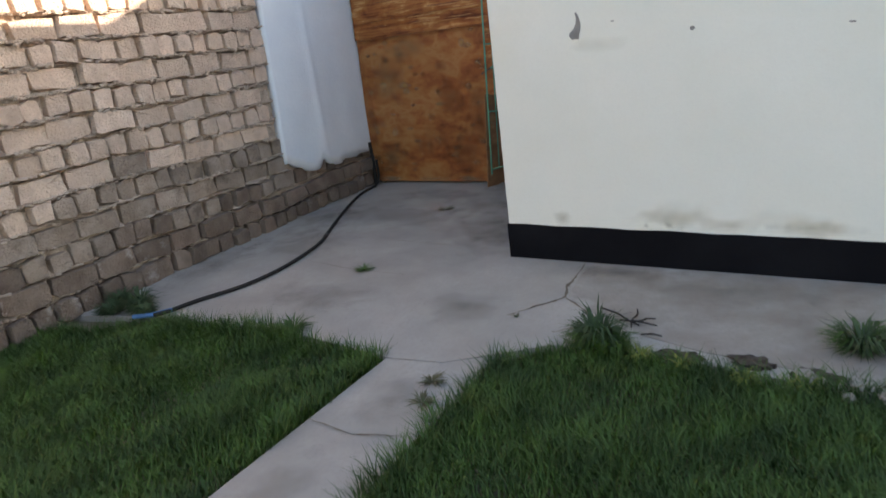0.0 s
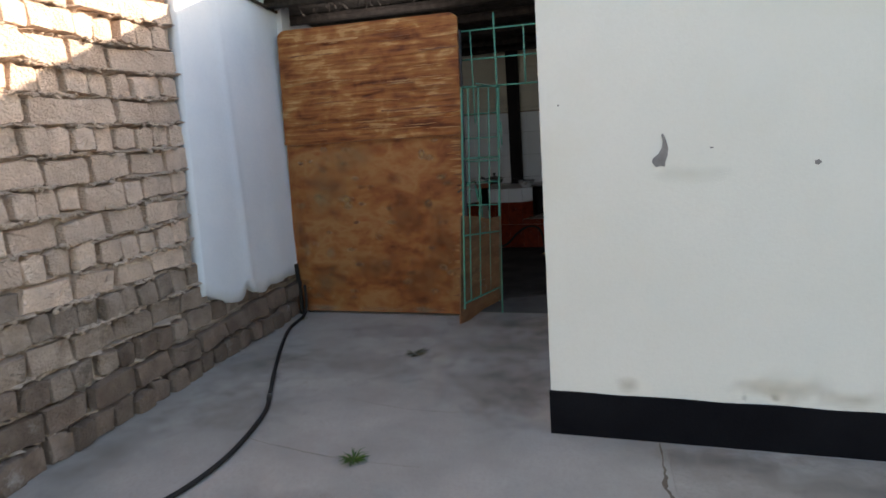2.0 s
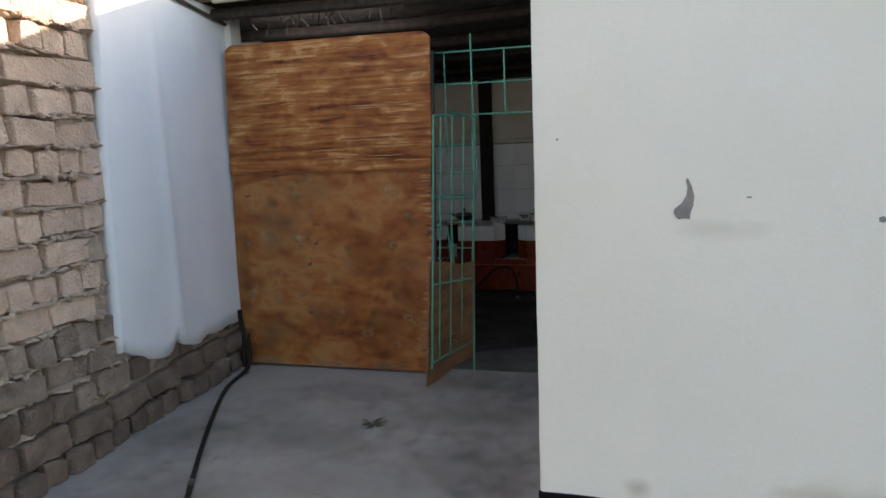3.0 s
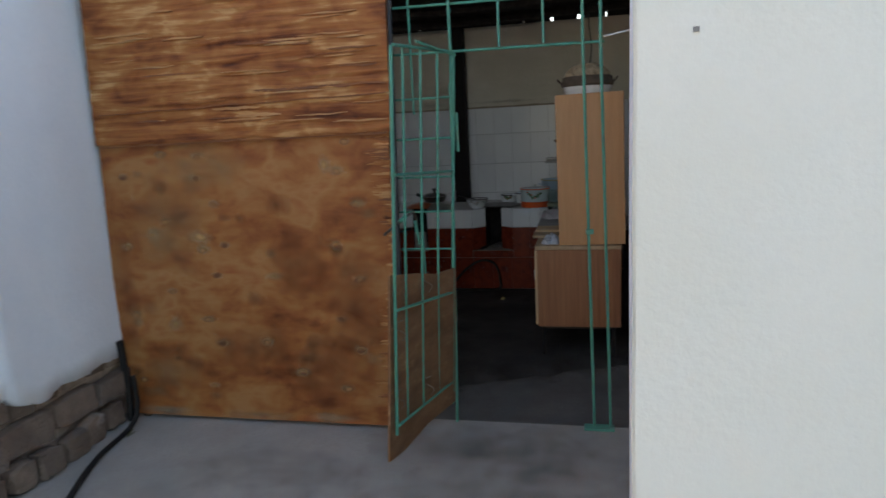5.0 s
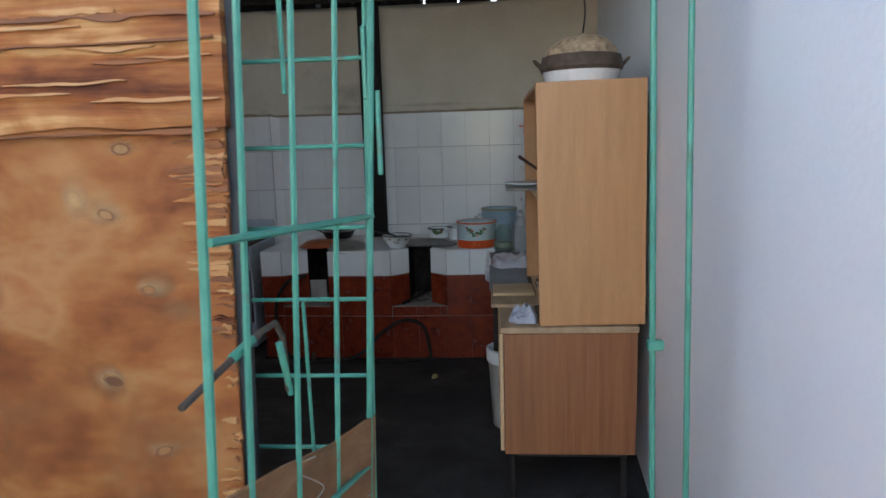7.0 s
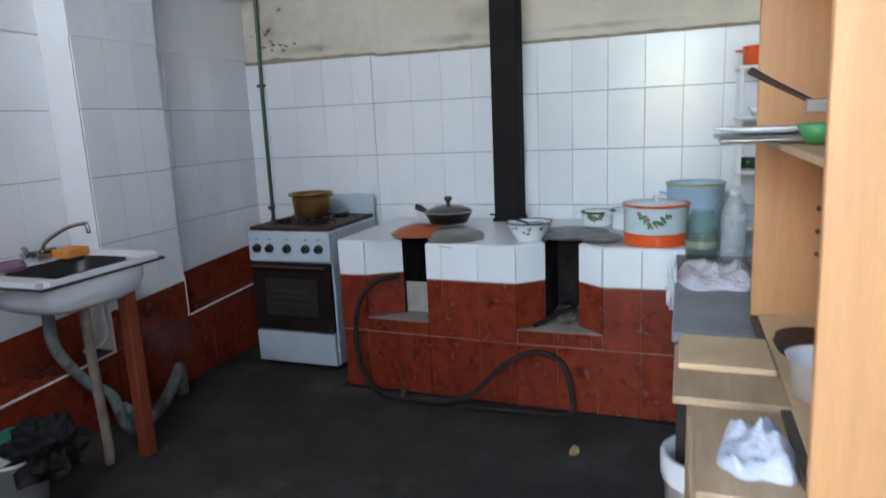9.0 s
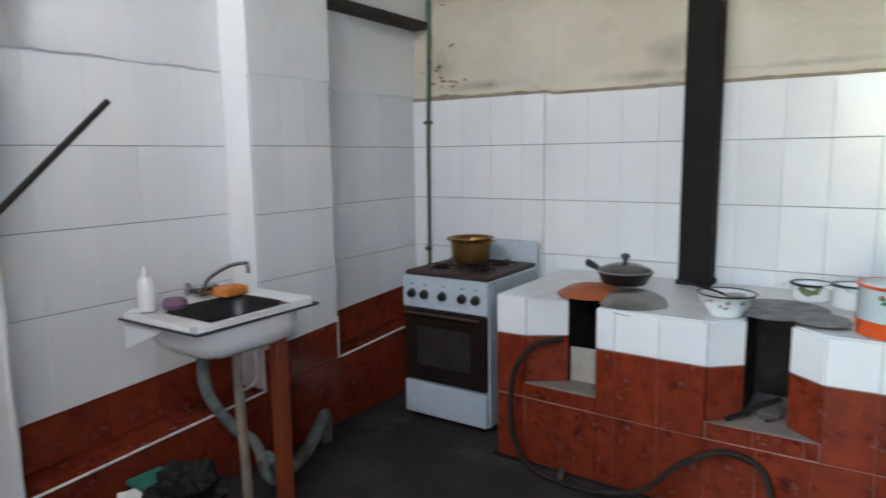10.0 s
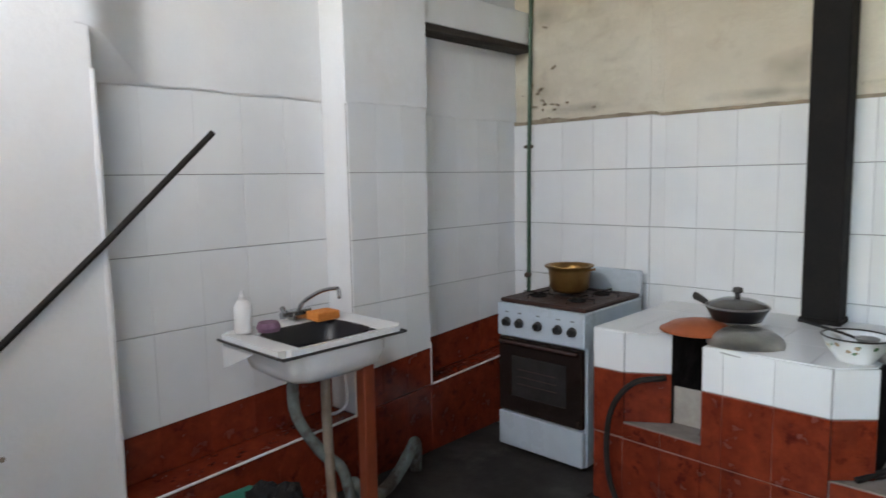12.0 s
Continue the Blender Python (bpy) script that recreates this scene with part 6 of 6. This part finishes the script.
# ---------------------------------------------------------------- sink
def sink():
    t = thing("sink", (-3.855, 9.125, 0), "white enamel sink with chipped dark rim on a painted post", "sink")
    X0, X1, Y0, Y1, ZT = -0.262, 0.222, -0.300, 0.300, 0.905
    bm = bmesh.new()
    bx0, bx1, by0, by1 = -0.16, 0.17, -0.20, 0.19
    outer = [bm.verts.new(c) for c in ((X0, Y0, ZT), (X1, Y0, ZT), (X1, Y1, ZT), (X0, Y1, ZT))]
    inner = [bm.verts.new(c) for c in ((bx0, by0, ZT - 0.008), (bx1, by0, ZT - 0.008), (bx1, by1, ZT - 0.008), (bx0, by1, ZT - 0.008))]
    under = [bm.verts.new((v.co.x, v.co.y, ZT - 0.030)) for v in outer]
    for i in range(4):
        j = (i + 1) % 4
        bm.faces.new((outer[i], outer[j], inner[j], inner[i]))
        bm.faces.new((outer[i], under[i], under[j], outer[j]))
    bmesh.ops.bevel(bm, geom=[e for e in bm.edges if abs(e.verts[0].co.z - e.verts[1].co.z) > 0.02], offset=0.035, segments=4, affect="EDGES")
    part("deck", bm, ENAMEL, t, "white enamel deck")
    bm = bmesh.new()
    def ring(k, z):
        out = []
        for i in range(24):
            a = 2 * math.pi * (i + 0.5) / 24
            c, s = math.cos(a), math.sin(a)
            m = max(abs(c), abs(s)) ** 0.75
            out.append(bm.verts.new(((bx0 + bx1) / 2 + (bx1 - bx0) / 2 * k * c / m, (by0 + by1) / 2 + (by1 - by0) / 2 * k * s / m, z)))
        return out
    rs = [ring(1.02, ZT - 0.004), ring(0.96, ZT - 0.03), ring(0.86, ZT - 0.12), ring(0.70, ZT - 0.14)]
    for p, q in zip(rs, rs[1:]):
        for i in range(24):
            bm.faces.new((p[i], p[(i + 1) % 24], q[(i + 1) % 24], q[i]))
    bm.faces.new(rs[-1])
    part("basin", bm, mat("dark_worn_basin", (0.007, 0.007, 0.011), (0.014, 0.013, 0.016), 8, 60, 0.4, 0.2), t, "dark worn basin", True)
    bm = bmesh.new()
    rs = [ring(1.30, ZT - 0.03), ring(1.29, ZT - 0.09), ring(1.20, ZT - 0.135), ring(1.02, ZT - 0.158), ring(0.75, ZT - 0.162)]
    for p, q in zip(rs, rs[1:]):
        for i in range(24):
            bm.faces.new((p[i], p[(i + 1) % 24], q[(i + 1) % 24], q[i]))
    bm.faces.new(rs[-1])
    part("underside", bm, ENAMEL, t, "", True)
    bm = bmesh.new()
    for a, b in (((X0, Y0), (X1, Y0)), ((X1, Y0), (X1, Y1)), ((X1, Y1), (X0, Y1))):
        add_tube(bm, [(a[0], a[1], ZT - 0.027), (b[0], b[1], ZT - 0.027)], 0.006, 6)
    part("dark_rim", bm, PAN_DARK, t, "chipped black edge")
    bm = bmesh.new()
    v = [bm.verts.new(c) for c in ((X0 + 0.01, Y0 + 0.012, ZT - 0.03), (X0 + 0.30, Y0 + 0.012, ZT - 0.03), (X0 + 0.01, Y0 + 0.012, ZT - 0.15))]
    w = [bm.verts.new((c.co.x, c.co.y + 0.006, c.co.z)) for c in v]
    bm.faces.new(v)
    bm.faces.new(w)
    for i in range(3):
        bm.faces.new((v[i], v[(i + 1) % 3], w[(i + 1) % 3], w[i]))
    part("bracket", bm, ENAMEL, t, "triangular white bracket")
    f = part("tap", tube(smooth_line([(-0.225, 0.06, ZT + 0.02), (-0.20, 0.07, ZT + 0.075), (-0.12, 0.11, ZT + 0.13), (-0.05, 0.14, ZT + 0.148), (-0.035, 0.147, ZT + 0.14), (-0.032, 0.148, ZT + 0.105)], 6), 0.009, 8), CHROME, t, "worn chrome swan-neck tap", True)
    part("tap_body", tube([(-0.23, -0.02, ZT + 0.03), (-0.23, 0.13, ZT + 0.03)], 0.017, 10), CHROME, f)
    part("tap_handle", tube([(-0.23, 0.0, ZT + 0.035), (-0.22, -0.02, ZT + 0.065)], 0.012, 8), CHROME, f)
    part("tap_base", box(-0.25, -0.19, 0.02, 0.10, ZT, ZT + 0.035, 0.008), CHROME, f)
    part("post", box(0.125, 0.178, 0.100, 0.158, 0.0, ZT - 0.03, 0.004), POST_RED, t, "red-brown painted wooden post")
    part("drain_pipe", tube(smooth_line([(-0.02, -0.11, ZT - 0.155), (-0.02, -0.11, 0.60), (0.0, -0.08, 0.50), (0.03, -0.01, 0.38), (0.06, 0.06, 0.30), (0.08, 0.09, 0.16), (0.05, 0.16, 0.09), (-0.04, 0.26, 0.06)], 6), 0.024, 10), PIPE_GREY, t, "grimy grey drain pipe", True)
    part("drain_pipe", tube(smooth_line([(0.05, 0.0, ZT - 0.155), (0.05, 0.0, 0.50), (0.055, 0.01, 0.12), (0.05, 0.01, 0.0)], 6), 0.021, 10), mat("rusty_pipe", (0.30, 0.25, 0.20), (0.20, 0.145, 0.10), 10, 60, 0.7, 0.3), t, "rust-stained iron pipe", True)
    part("drain_elbow", tube(smooth_line([(0.06, 0.11, 0.22), (0.04, 0.24, 0.10), (-0.02, 0.42, 0.10), (-0.06, 0.56, 0.17), (-0.08, 0.62, 0.20), (-0.10, 0.64, 0.05)], 6), 0.030, 10), PIPE_GREY, t, "", True)


sink()
t = thing("supply_hose", (-4.0, 9.33, 0), "thin cream supply hose under the sink", "hose")
part("hose", tube(smooth_line([(0.02, 0.0, 0.80), (0.03, 0.02, 0.62), (0.02, 0.03, 0.50), (0.0, -0.01, 0.46), (-0.04, -0.05, 0.45)], 5), 0.007, 8), TRIM_WHITE, t, "", True)
t = thing("soap_bottle", (-4.04, 8.90, 0.905), "white plastic soap bottle on the sink", "bottle")
part("bottle", lathe([(0, 0), (0.034, 0), (0.036, 0.01), (0.036, 0.11), (0.018, 0.135), (0.0, 0.135)], n=18), PLASTIC_W, t, "", True)
part("pump", lathe([(0.014, 0.132), (0.014, 0.155), (0.008, 0.158), (0.008, 0.172), (0, 0.173)], n=12), PLASTIC_W, t)
t = thing("sponge", (-4.01, 9.27, 0.903), "orange sponge on the sink", "sponge")
part("sponge", box(-0.05, 0.05, -0.06, 0.06, 0.0, 0.04, 0.010, 2), SPONGE_O, t)
t = thing("sponge", (-3.99, 8.985, 0.903), "purple scouring pad on the sink", "sponge")
part("pad", lathe([(0, 0), (0.045, 0.002), (0.05, 0.02), (0.04, 0.04), (0, 0.042)], n=18), SPONGE_P, t)

# ---------------------------------------------------------------- bucket, bench and rod by the side wall
t = thing("waste_bucket", (-3.90, 8.78, 0), "white plastic bucket with teal cloth and a black bag", "bucket")
t.scale = (1, 1, 0.80)
part("bucket", lathe([(0, 0), (0.105, 0), (0.125, 0.26), (0.132, 0.262), (0.132, 0.275), (0.118, 0.275), (0.10, 0.01), (0, 0.008)], n=28), PLASTIC_W, t, "", True)
part("rag", crumple((-0.02, -0.05, 0.235), (0.08, 0.07, 0.07), 0.03, 3.1, 3, 0.5), PLASTIC_W, t, "crumpled white rag")
part("cloth", box(-0.085, 0.07, -0.06, 0.085, 0.335, 0.362, 0.010, 2), PLASTIC_TEAL, t, "folded teal cloth")
part("bag", crumple((0.08, 0.06, 0.19), (0.145, 0.14, 0.15), 0.06, 6.3, 4, 0.40), BAG_BLACK, t, "black crumpled bag")
t = thing("black_bench", (-3.91, 7.75, 0), "low sooty black bench against the wall", "bench")
part("top", box(-0.21, 0.23, -0.55, 0.60, 0.27, 0.355, 0.035, 4), SOOT, t)
part("side_panel", box(0.15, 0.19, -0.52, 0.57, 0.02, 0.275, 0.008), SOOT, t)
part("end_panel", box(-0.20, 0.19, 0.51, 0.56, 0.0, 0.275, 0.008), SOOT, t)
part("side_board", box(0.191, 0.203, -0.3, 0.2, 0.10, 0.24, 0.003), STOVE_BROWN, t, "brown board")
t = thing("iron_rod", (0, 0, 0), "black iron rod leaning diagonally against the tiled wall", "rod")
part("rod", tube([(-4.095, 7.20, 0.24), (-4.11, 7.56, 0.53), (-4.115, 8.42, 1.305), (-4.12, 8.855, 1.715)], 0.0125, 8), RUBBER, t)

# ---------------------------------------------------------------- cupboards along the house wall
def cupboards():
    t = thing("base_cabinet", (-1.418, 8.25, 0), "brown wood-veneer base cabinet on thin legs", "cabinet")
    W = 0.57
    part("body", box(0.0, W, 0.0, 0.72, 0.215, 0.771, 0.003), WALNUT, t)
    part("top", box(-0.012, W + 0.004, -0.008, 0.74, 0.772, 0.800, 0.003), WOOD_TOP, t, "worn board top")
    part("door", box(-0.018, -0.001, 0.015, 0.35, 0.225, 0.765, 0.002), OAK_EDGE, t, "cabinet door with pale edge")
    part("door", box(-0.018, -0.001, 0.365, 0.70, 0.225, 0.765, 0.002), OAK_EDGE, t)
    for x, y in ((0.03, 0.03), (W - 0.05, 0.03), (0.03, 0.68), (W - 0.05, 0.68)):
        part("leg", tube([(x, y, 0.215), (x + 0.006, y, 0.0)], 0.013, 8), RUBBER, t)
    part("rail", box(0.02, W - 0.03, 0.02, 0.045, 0.195, 0.2145, 0.002), DARK_WOOD, t)
    t = thing("dish_cupboard", (-1.262, 8.262, 0.800), "tall light wood open-fronted dish cupboard on the cabinet", "cupboard")
    t.rotation_euler = (0, -0.012, 0)
    D, H, Wd = 1.0, 1.02, 0.445
    part("side", box(0, Wd, 0, 0.018, 0, H, 0.002), OAK, t)
    part("side", box(0, Wd, D - 0.018, D, 0, H, 0.002), OAK, t)
    part("top", box(0, Wd, 0.0185, D - 0.0185, H - 0.018, H, 0.002), OAK, t)
    part("back", box(Wd - 0.008, Wd, 0.0185, D - 0.0185, 0.0, H - 0.0185, 0.0), OAK_EDGE, t)
    for z in (0.0, 0.515):
        part("shelf", box(0.02, Wd - 0.01, 0.0185, D - 0.0185, z, z + 0.016, 0.002), OAK_EDGE, t)
    for z in (0.20, 0.265, 0.33):
        part("peg_hole", tube([(0.165, D - 0.0195, z), (0.165, D - 0.0172, z)], 0.008, 10), BROWN_BAND, t)
    part("bottom_board", box(0.0, 0.02, 0.0185, D - 0.0185, -0.0, 0.012, 0.002), BROWN_BAND, t)


cupboards()
t = thing("plastic_tub", (-1.17, 8.66, 0.816), "small white plastic tub in the cupboard", "tub")
part("tub", lathe([(0, 0), (0.06, 0), (0.075, 0.085), (0.08, 0.087), (0.072, 0.085), (0.056, 0.006), (0, 0.006)], n=20), PLASTIC_W, t, "", True)
t = thing("tray", (-1.285, 9.03, 1.336), "stack of white plates on a protruding steel tray", "tray")
part("tray", box(-0.10, 0.25, -0.17, 0.17, 0.0, 0.014, 0.006), ALU, t)
for k in range(1):
    part("plate", lathe([(0, 0.016 + k * 0.012), (0.06, 0.016 + k * 0.012), (0.125, 0.030 + k * 0.012), (0.125, 0.034 + k * 0.012), (0, 0.024 + k * 0.012)], (0.02, 0.0, 0.0), 24), ENAMEL, t, "", True)
t = thing("green_bowl", (-1.19, 8.80, 1.336), "small green plastic bowl in the cupboard", "bowl")
t.scale = (0.6, 0.6, 0.6)
part("bowl", lathe([(0, 0), (0.04, 0), (0.075, 0.07), (0.071, 0.07), (0.035, 0.008), (0, 0.008)], n=20), mat("green_plastic", (0.05, 0.26, 0.08), (0.04, 0.2, 0.06), 9, 60, 0.4, 0.0), t, "", True)
t = thing("kitchen_knife", (-1.24, 8.93, 1.42), "dark wooden-handled utensil leaning out of the cupboard", "utensil")
part("handle", tube([(-0.07, 0.07, 0.085), (-0.03, 0.02, 0.055), (0.05, -0.08, 0.0)], lambda u: 0.010 - 0.004 * u, 8), STOVE_BROWN, t)
part("blade", box(0.03, 0.16, -0.09, -0.075, -0.02, 0.01, 0.002), ALU, t)
t = thing("pan_stack", (-1.15, 8.93, 0.816), "stacked dark pans on the cupboard floor", "pans")
t.scale = (0.85, 0.85, 0.5)
for k, (r, m_) in enumerate(((0.105, PAN_DARK), (0.10, STOVE_BROWN))):
    part("pan", lathe([(0, k * 0.03), (r * 0.85, k * 0.03), (r, 0.05 + k * 0.03), (r - 0.004, 0.05 + k * 0.03), (0, 0.01 + k * 0.03)], (0, 0, 0), 24), m_, t, "", True)
t = thing("basket", (-1.06, 8.50, 1.826), "patterned round basket turned over a basin", "basket")
part("basin", lathe([(0, 0), (0.15, 0), (0.165, 0.035), (0.168, 0.055), (0, 0.055)], n=28), ENAMEL, t, "pale basin")
part("band", lathe([(0.172, 0.05), (0.180, 0.065), (0.168, 0.115), (0.150, 0.12)], n=28), BROWN_BAND, t, "dark brown band")
part("dome", lathe([(0.158, 0.11), (0.150, 0.145), (0.11, 0.185), (0.06, 0.205), (0, 0.21)], n=28), WICKER, t, "", True)
for s in (-1, 1):
    part("handle", tube(smooth_line([(s * 0.17, -0.04, 0.07), (s * 0.20, -0.02, 0.10), (s * 0.20, 0.02, 0.10), (s * 0.17, 0.04, 0.07)], 4), 0.006, 6), BROWN_BAND, t)
t = thing("hanging_cord", (-1.04, 8.62, 2.04), "thin dark cord hanging from the roof over the basket", "cord")
part("cord", tube(smooth_line([(0, 0, 0), (0.012, 0, 0.12), (-0.006, 0, 0.3), (0.0, 0, 0.72)], 5), 0.004, 6), RUBBER, t)
t = thing("chopping_board", (-1.29, 8.72, 0.800), "pale wooden board on the cabinet top", "board")
part("board", box(-0.18, 0.05, -0.14, 0.20, 0.0, 0.018, 0.003), WOOD_TOP, t)
part("board", box(-0.17, 0.04, 0.02, 0.24, 0.019, 0.034, 0.003), OAK_EDGE, t)
t = thing("cloth", (-1.325, 8.38, 0.800), "crumpled white cloth on the cabinet", "cloth")
part("cloth", drape(0.062, 0.085, 0.075, 4.4), PAPER, t, "", True)

t = thing("worktable", (-1.12, 9.6, 0), "low table with grey oilcloth beside the range", "table")
part("tabletop", box(-0.36, 0.40, -0.52, 0.56, 0.765, 0.80, 0.004), GREY_TOP, t, "grey oilcloth top")
part("apron", box(-0.33, 0.38, -0.50, -0.475, 0.64, 0.765, 0.003), DARK_WOOD, t)
part("apron", box(-0.33, -0.305, -0.47, 0.52, 0.64, 0.765, 0.003), DARK_WOOD, t)
for x, y in ((-0.32, -0.49), (0.36, -0.49), (-0.32, 0.50), (0.36, 0.50)):
    part("leg", box(x - 0.022, x + 0.022, y - 0.022, y + 0.022, 0.0, 0.765, 0.003), DARK_WOOD, t)
t = thing("plastic_bag", (-1.33, 9.72, 0.80), "crumpled pink and white plastic bag hanging off the table", "bag")
part("bag", drape(0.14, 0.17, 0.075, 1.7), PINK, t, "", True)
part("flap", crumple((-0.155, -0.02, -0.11), (0.02, 0.08, 0.10), 0.07, 8.7, 3, 0.5), PLASTIC_W, t, "white bag end")
t = thing("basin", (-1.05, 9.75, 0.80), "shallow steel basin on the table", "basin")
part("basin", lathe([(0, 0), (0.12, 0), (0.17, 0.07), (0.18, 0.072), (0.165, 0.068), (0.115, 0.006), (0, 0.006)], n=28), ALU, t, "", True)
t = thing("bin", (-1.37, 9.05, 0), "white plastic bin with a liner under the worktop", "bin")
t.scale = (1, 1, 1.4)
part("bin", lathe([(0, 0), (0.10, 0), (0.125, 0.30), (0.130, 0.30), (0.130, 0.315), (0.118, 0.315), (0.095, 0.01), (0, 0.01)], n=24), PLASTIC_W, t, "", True)
part("liner", lathe([(0.132, 0.27), (0.134, 0.32), (0.118, 0.325), (0.10, 0.18), (0.0, 0.16)], n=18), PLASTIC_W, t, "", True)

t = thing("wall_shelf", (-1.21, 10.80, 0.80), "white open shelf rack with dishes against the back wall", "shelf")
for x, y in ((0, 0), (0.27, 0), (0, 0.22), (0.27, 0.22)):
    part("upright", box(x, x + 0.022, y, y + 0.012, 0.0, 0.825, 0.002), PLASTIC_W, t)
for z in (0.0, 0.29, 0.555, 0.805):
    part("shelf", box(-0.01, 0.31, -0.01, 0.235, z, z + 0.018, 0.003), PLASTIC_W, t)
pot("red_pot", (-1.115, 10.91, 1.624), 0.078, 0.095, ORANGE, "small orange-red enamel pot on the shelf rack")
for x, z, m_, r in ((-1.10, 1.11, PAN_DARK, 0.07), (-1.02, 1.375, ENAMEL, 0.08), (-1.0, 0.82, PAN_DARK, 0.07), (-1.10, 1.375, ENAMEL, 0.06)):
    t = thing("dish", (x, 10.90, z - 0.001), "small dish stored on the shelf rack", "dish", "dishes on the rack")
    part("dish", lathe([(0, 0), (r * 0.6, 0), (r, 0.05), (r - 0.005, 0.05), (0, 0.008)], n=20), m_, t, "", True)
t = thing("green_bottle", (-1.15, 10.86, 1.113), "dark green bottle lying on the shelf rack", "bottle")
part("bottle", tube([(-0.04, 0, 0.03), (0.03, 0, 0.03), (0.06, 0.01, 0.03), (0.10, 0.015, 0.03)], lambda u: 0.03 if u < 0.5 else 0.014, 12), mat("dark_green_glass", (0.012, 0.06, 0.025), (0.01, 0.04, 0.02), 9, 60, 0.15, 0.0), t, "", True)

# scraps on the kitchen floor
t = thing("scrap", (-1.87, 9.78, 0.0), "yellow scrap on the floor", "scrap")
part("scrap", crumple((0, 0, 0), (0.02, 0.035, 0.012), 0.002, 2.2, 2, 0.5), mat("yellow_scrap", (0.5, 0.38, 0.12), (0.4, 0.3, 0.1), 20, 60, 0.8, 0.0), t)

# ---------------------------------------------------------------- wall pieces: tiles and bricks
ROWS_T = [(0.60, 0.903), (0.903, 1.226), (1.226, 1.553), (1.553, 1.848)]
tile_run(wall_back, (-4.28, 11.020), (-3.325, 11.020), ROWS_T, TILE, 0.215, first=0.165)
tile_run(wall_back, (-3.324, 11.020), (-3.25, 11.045), ROWS_T, TILE, 0.2)
tile_run(wall_back, (-3.25, 11.042), (-0.63, 11.042), ROWS_T, TILE, 0.2, first=0.18)
tile_run(wall_back, (-4.28, 11.020), (-3.33, 11.020), [(0.02, 0.30), (0.30, 0.598)], TILE_RED, 0.2, name="red_tile")


def sloped_row(parent, x, ya, yb, low, high, material, step, name):
    """A row of tiles on the side wall whose foot follows a gentle slope."""
    n = max(1, round((yb - ya) / step))
    for i in range(n):
        u, w = ya + (yb - ya) * i / n + 0.0002, ya + (yb - ya) * (i + 1) / n - 0.0002
        bm = bmesh.new()
        rings = []
        for d, c in ((0.0, 0), (0.0068, 0), (0.008, 0.0012)):
            rings.append([bm.verts.new((x + d, yy, zz)) for yy, zz in ((u + c, low(u) + c + 0.0015), (w - c, low(w) + c + 0.0015), (w - c, high(w) - c - 0.0015), (u + c, high(u) - c - 0.0015))])
        for p, q in zip(rings, rings[1:]):
            for k in range(4):
                bm.faces.new((p[k], p[(k + 1) % 4], q[(k + 1) % 4], q[k]))
        bm.faces.new(rings[2])
        link(name, bm, material, parent)


for x, ya, yb, top in ((XD + 0.003, 8.432, 9.533, 1.90), (XF - 0.005, 9.537, 10.06, 1.895), (XR + 0.003, 10.062, 11.03, 1.875)):
    sloped_row(wall_left, x, ya, yb, lambda y: red_top(y), lambda y: 0.90, TILE, 0.205, "tile")
    for z0, z1 in ((0.90, 1.226), (1.226, 1.553), (1.553, top)):
        sloped_row(wall_left, x, ya, yb, lambda y, z=z0: z, lambda y, z=z1: z, TILE, 0.205, "tile")
    sloped_row(wall_left, x, ya, yb, lambda y: sill_z(y) + 0.002, lambda y: red_top(y), TILE_RED, 0.205, "red_tile")
for ya, yb in ((8.432, 9.533), (10.062, 11.03)):
    sloped_row(wall_left, XF - 0.008, ya, yb, lambda y: 0.0, lambda y: sill_z(y) - 0.004, TILE_RED, 0.205, "red_tile")
sloped_row(wall_left, XF - 0.005, 9.537, 10.06, lambda y: 0.0, lambda y: sill_z(y), TILE_RED, 0.205, "red_tile")
lay_bricks()
mortar_lumps()
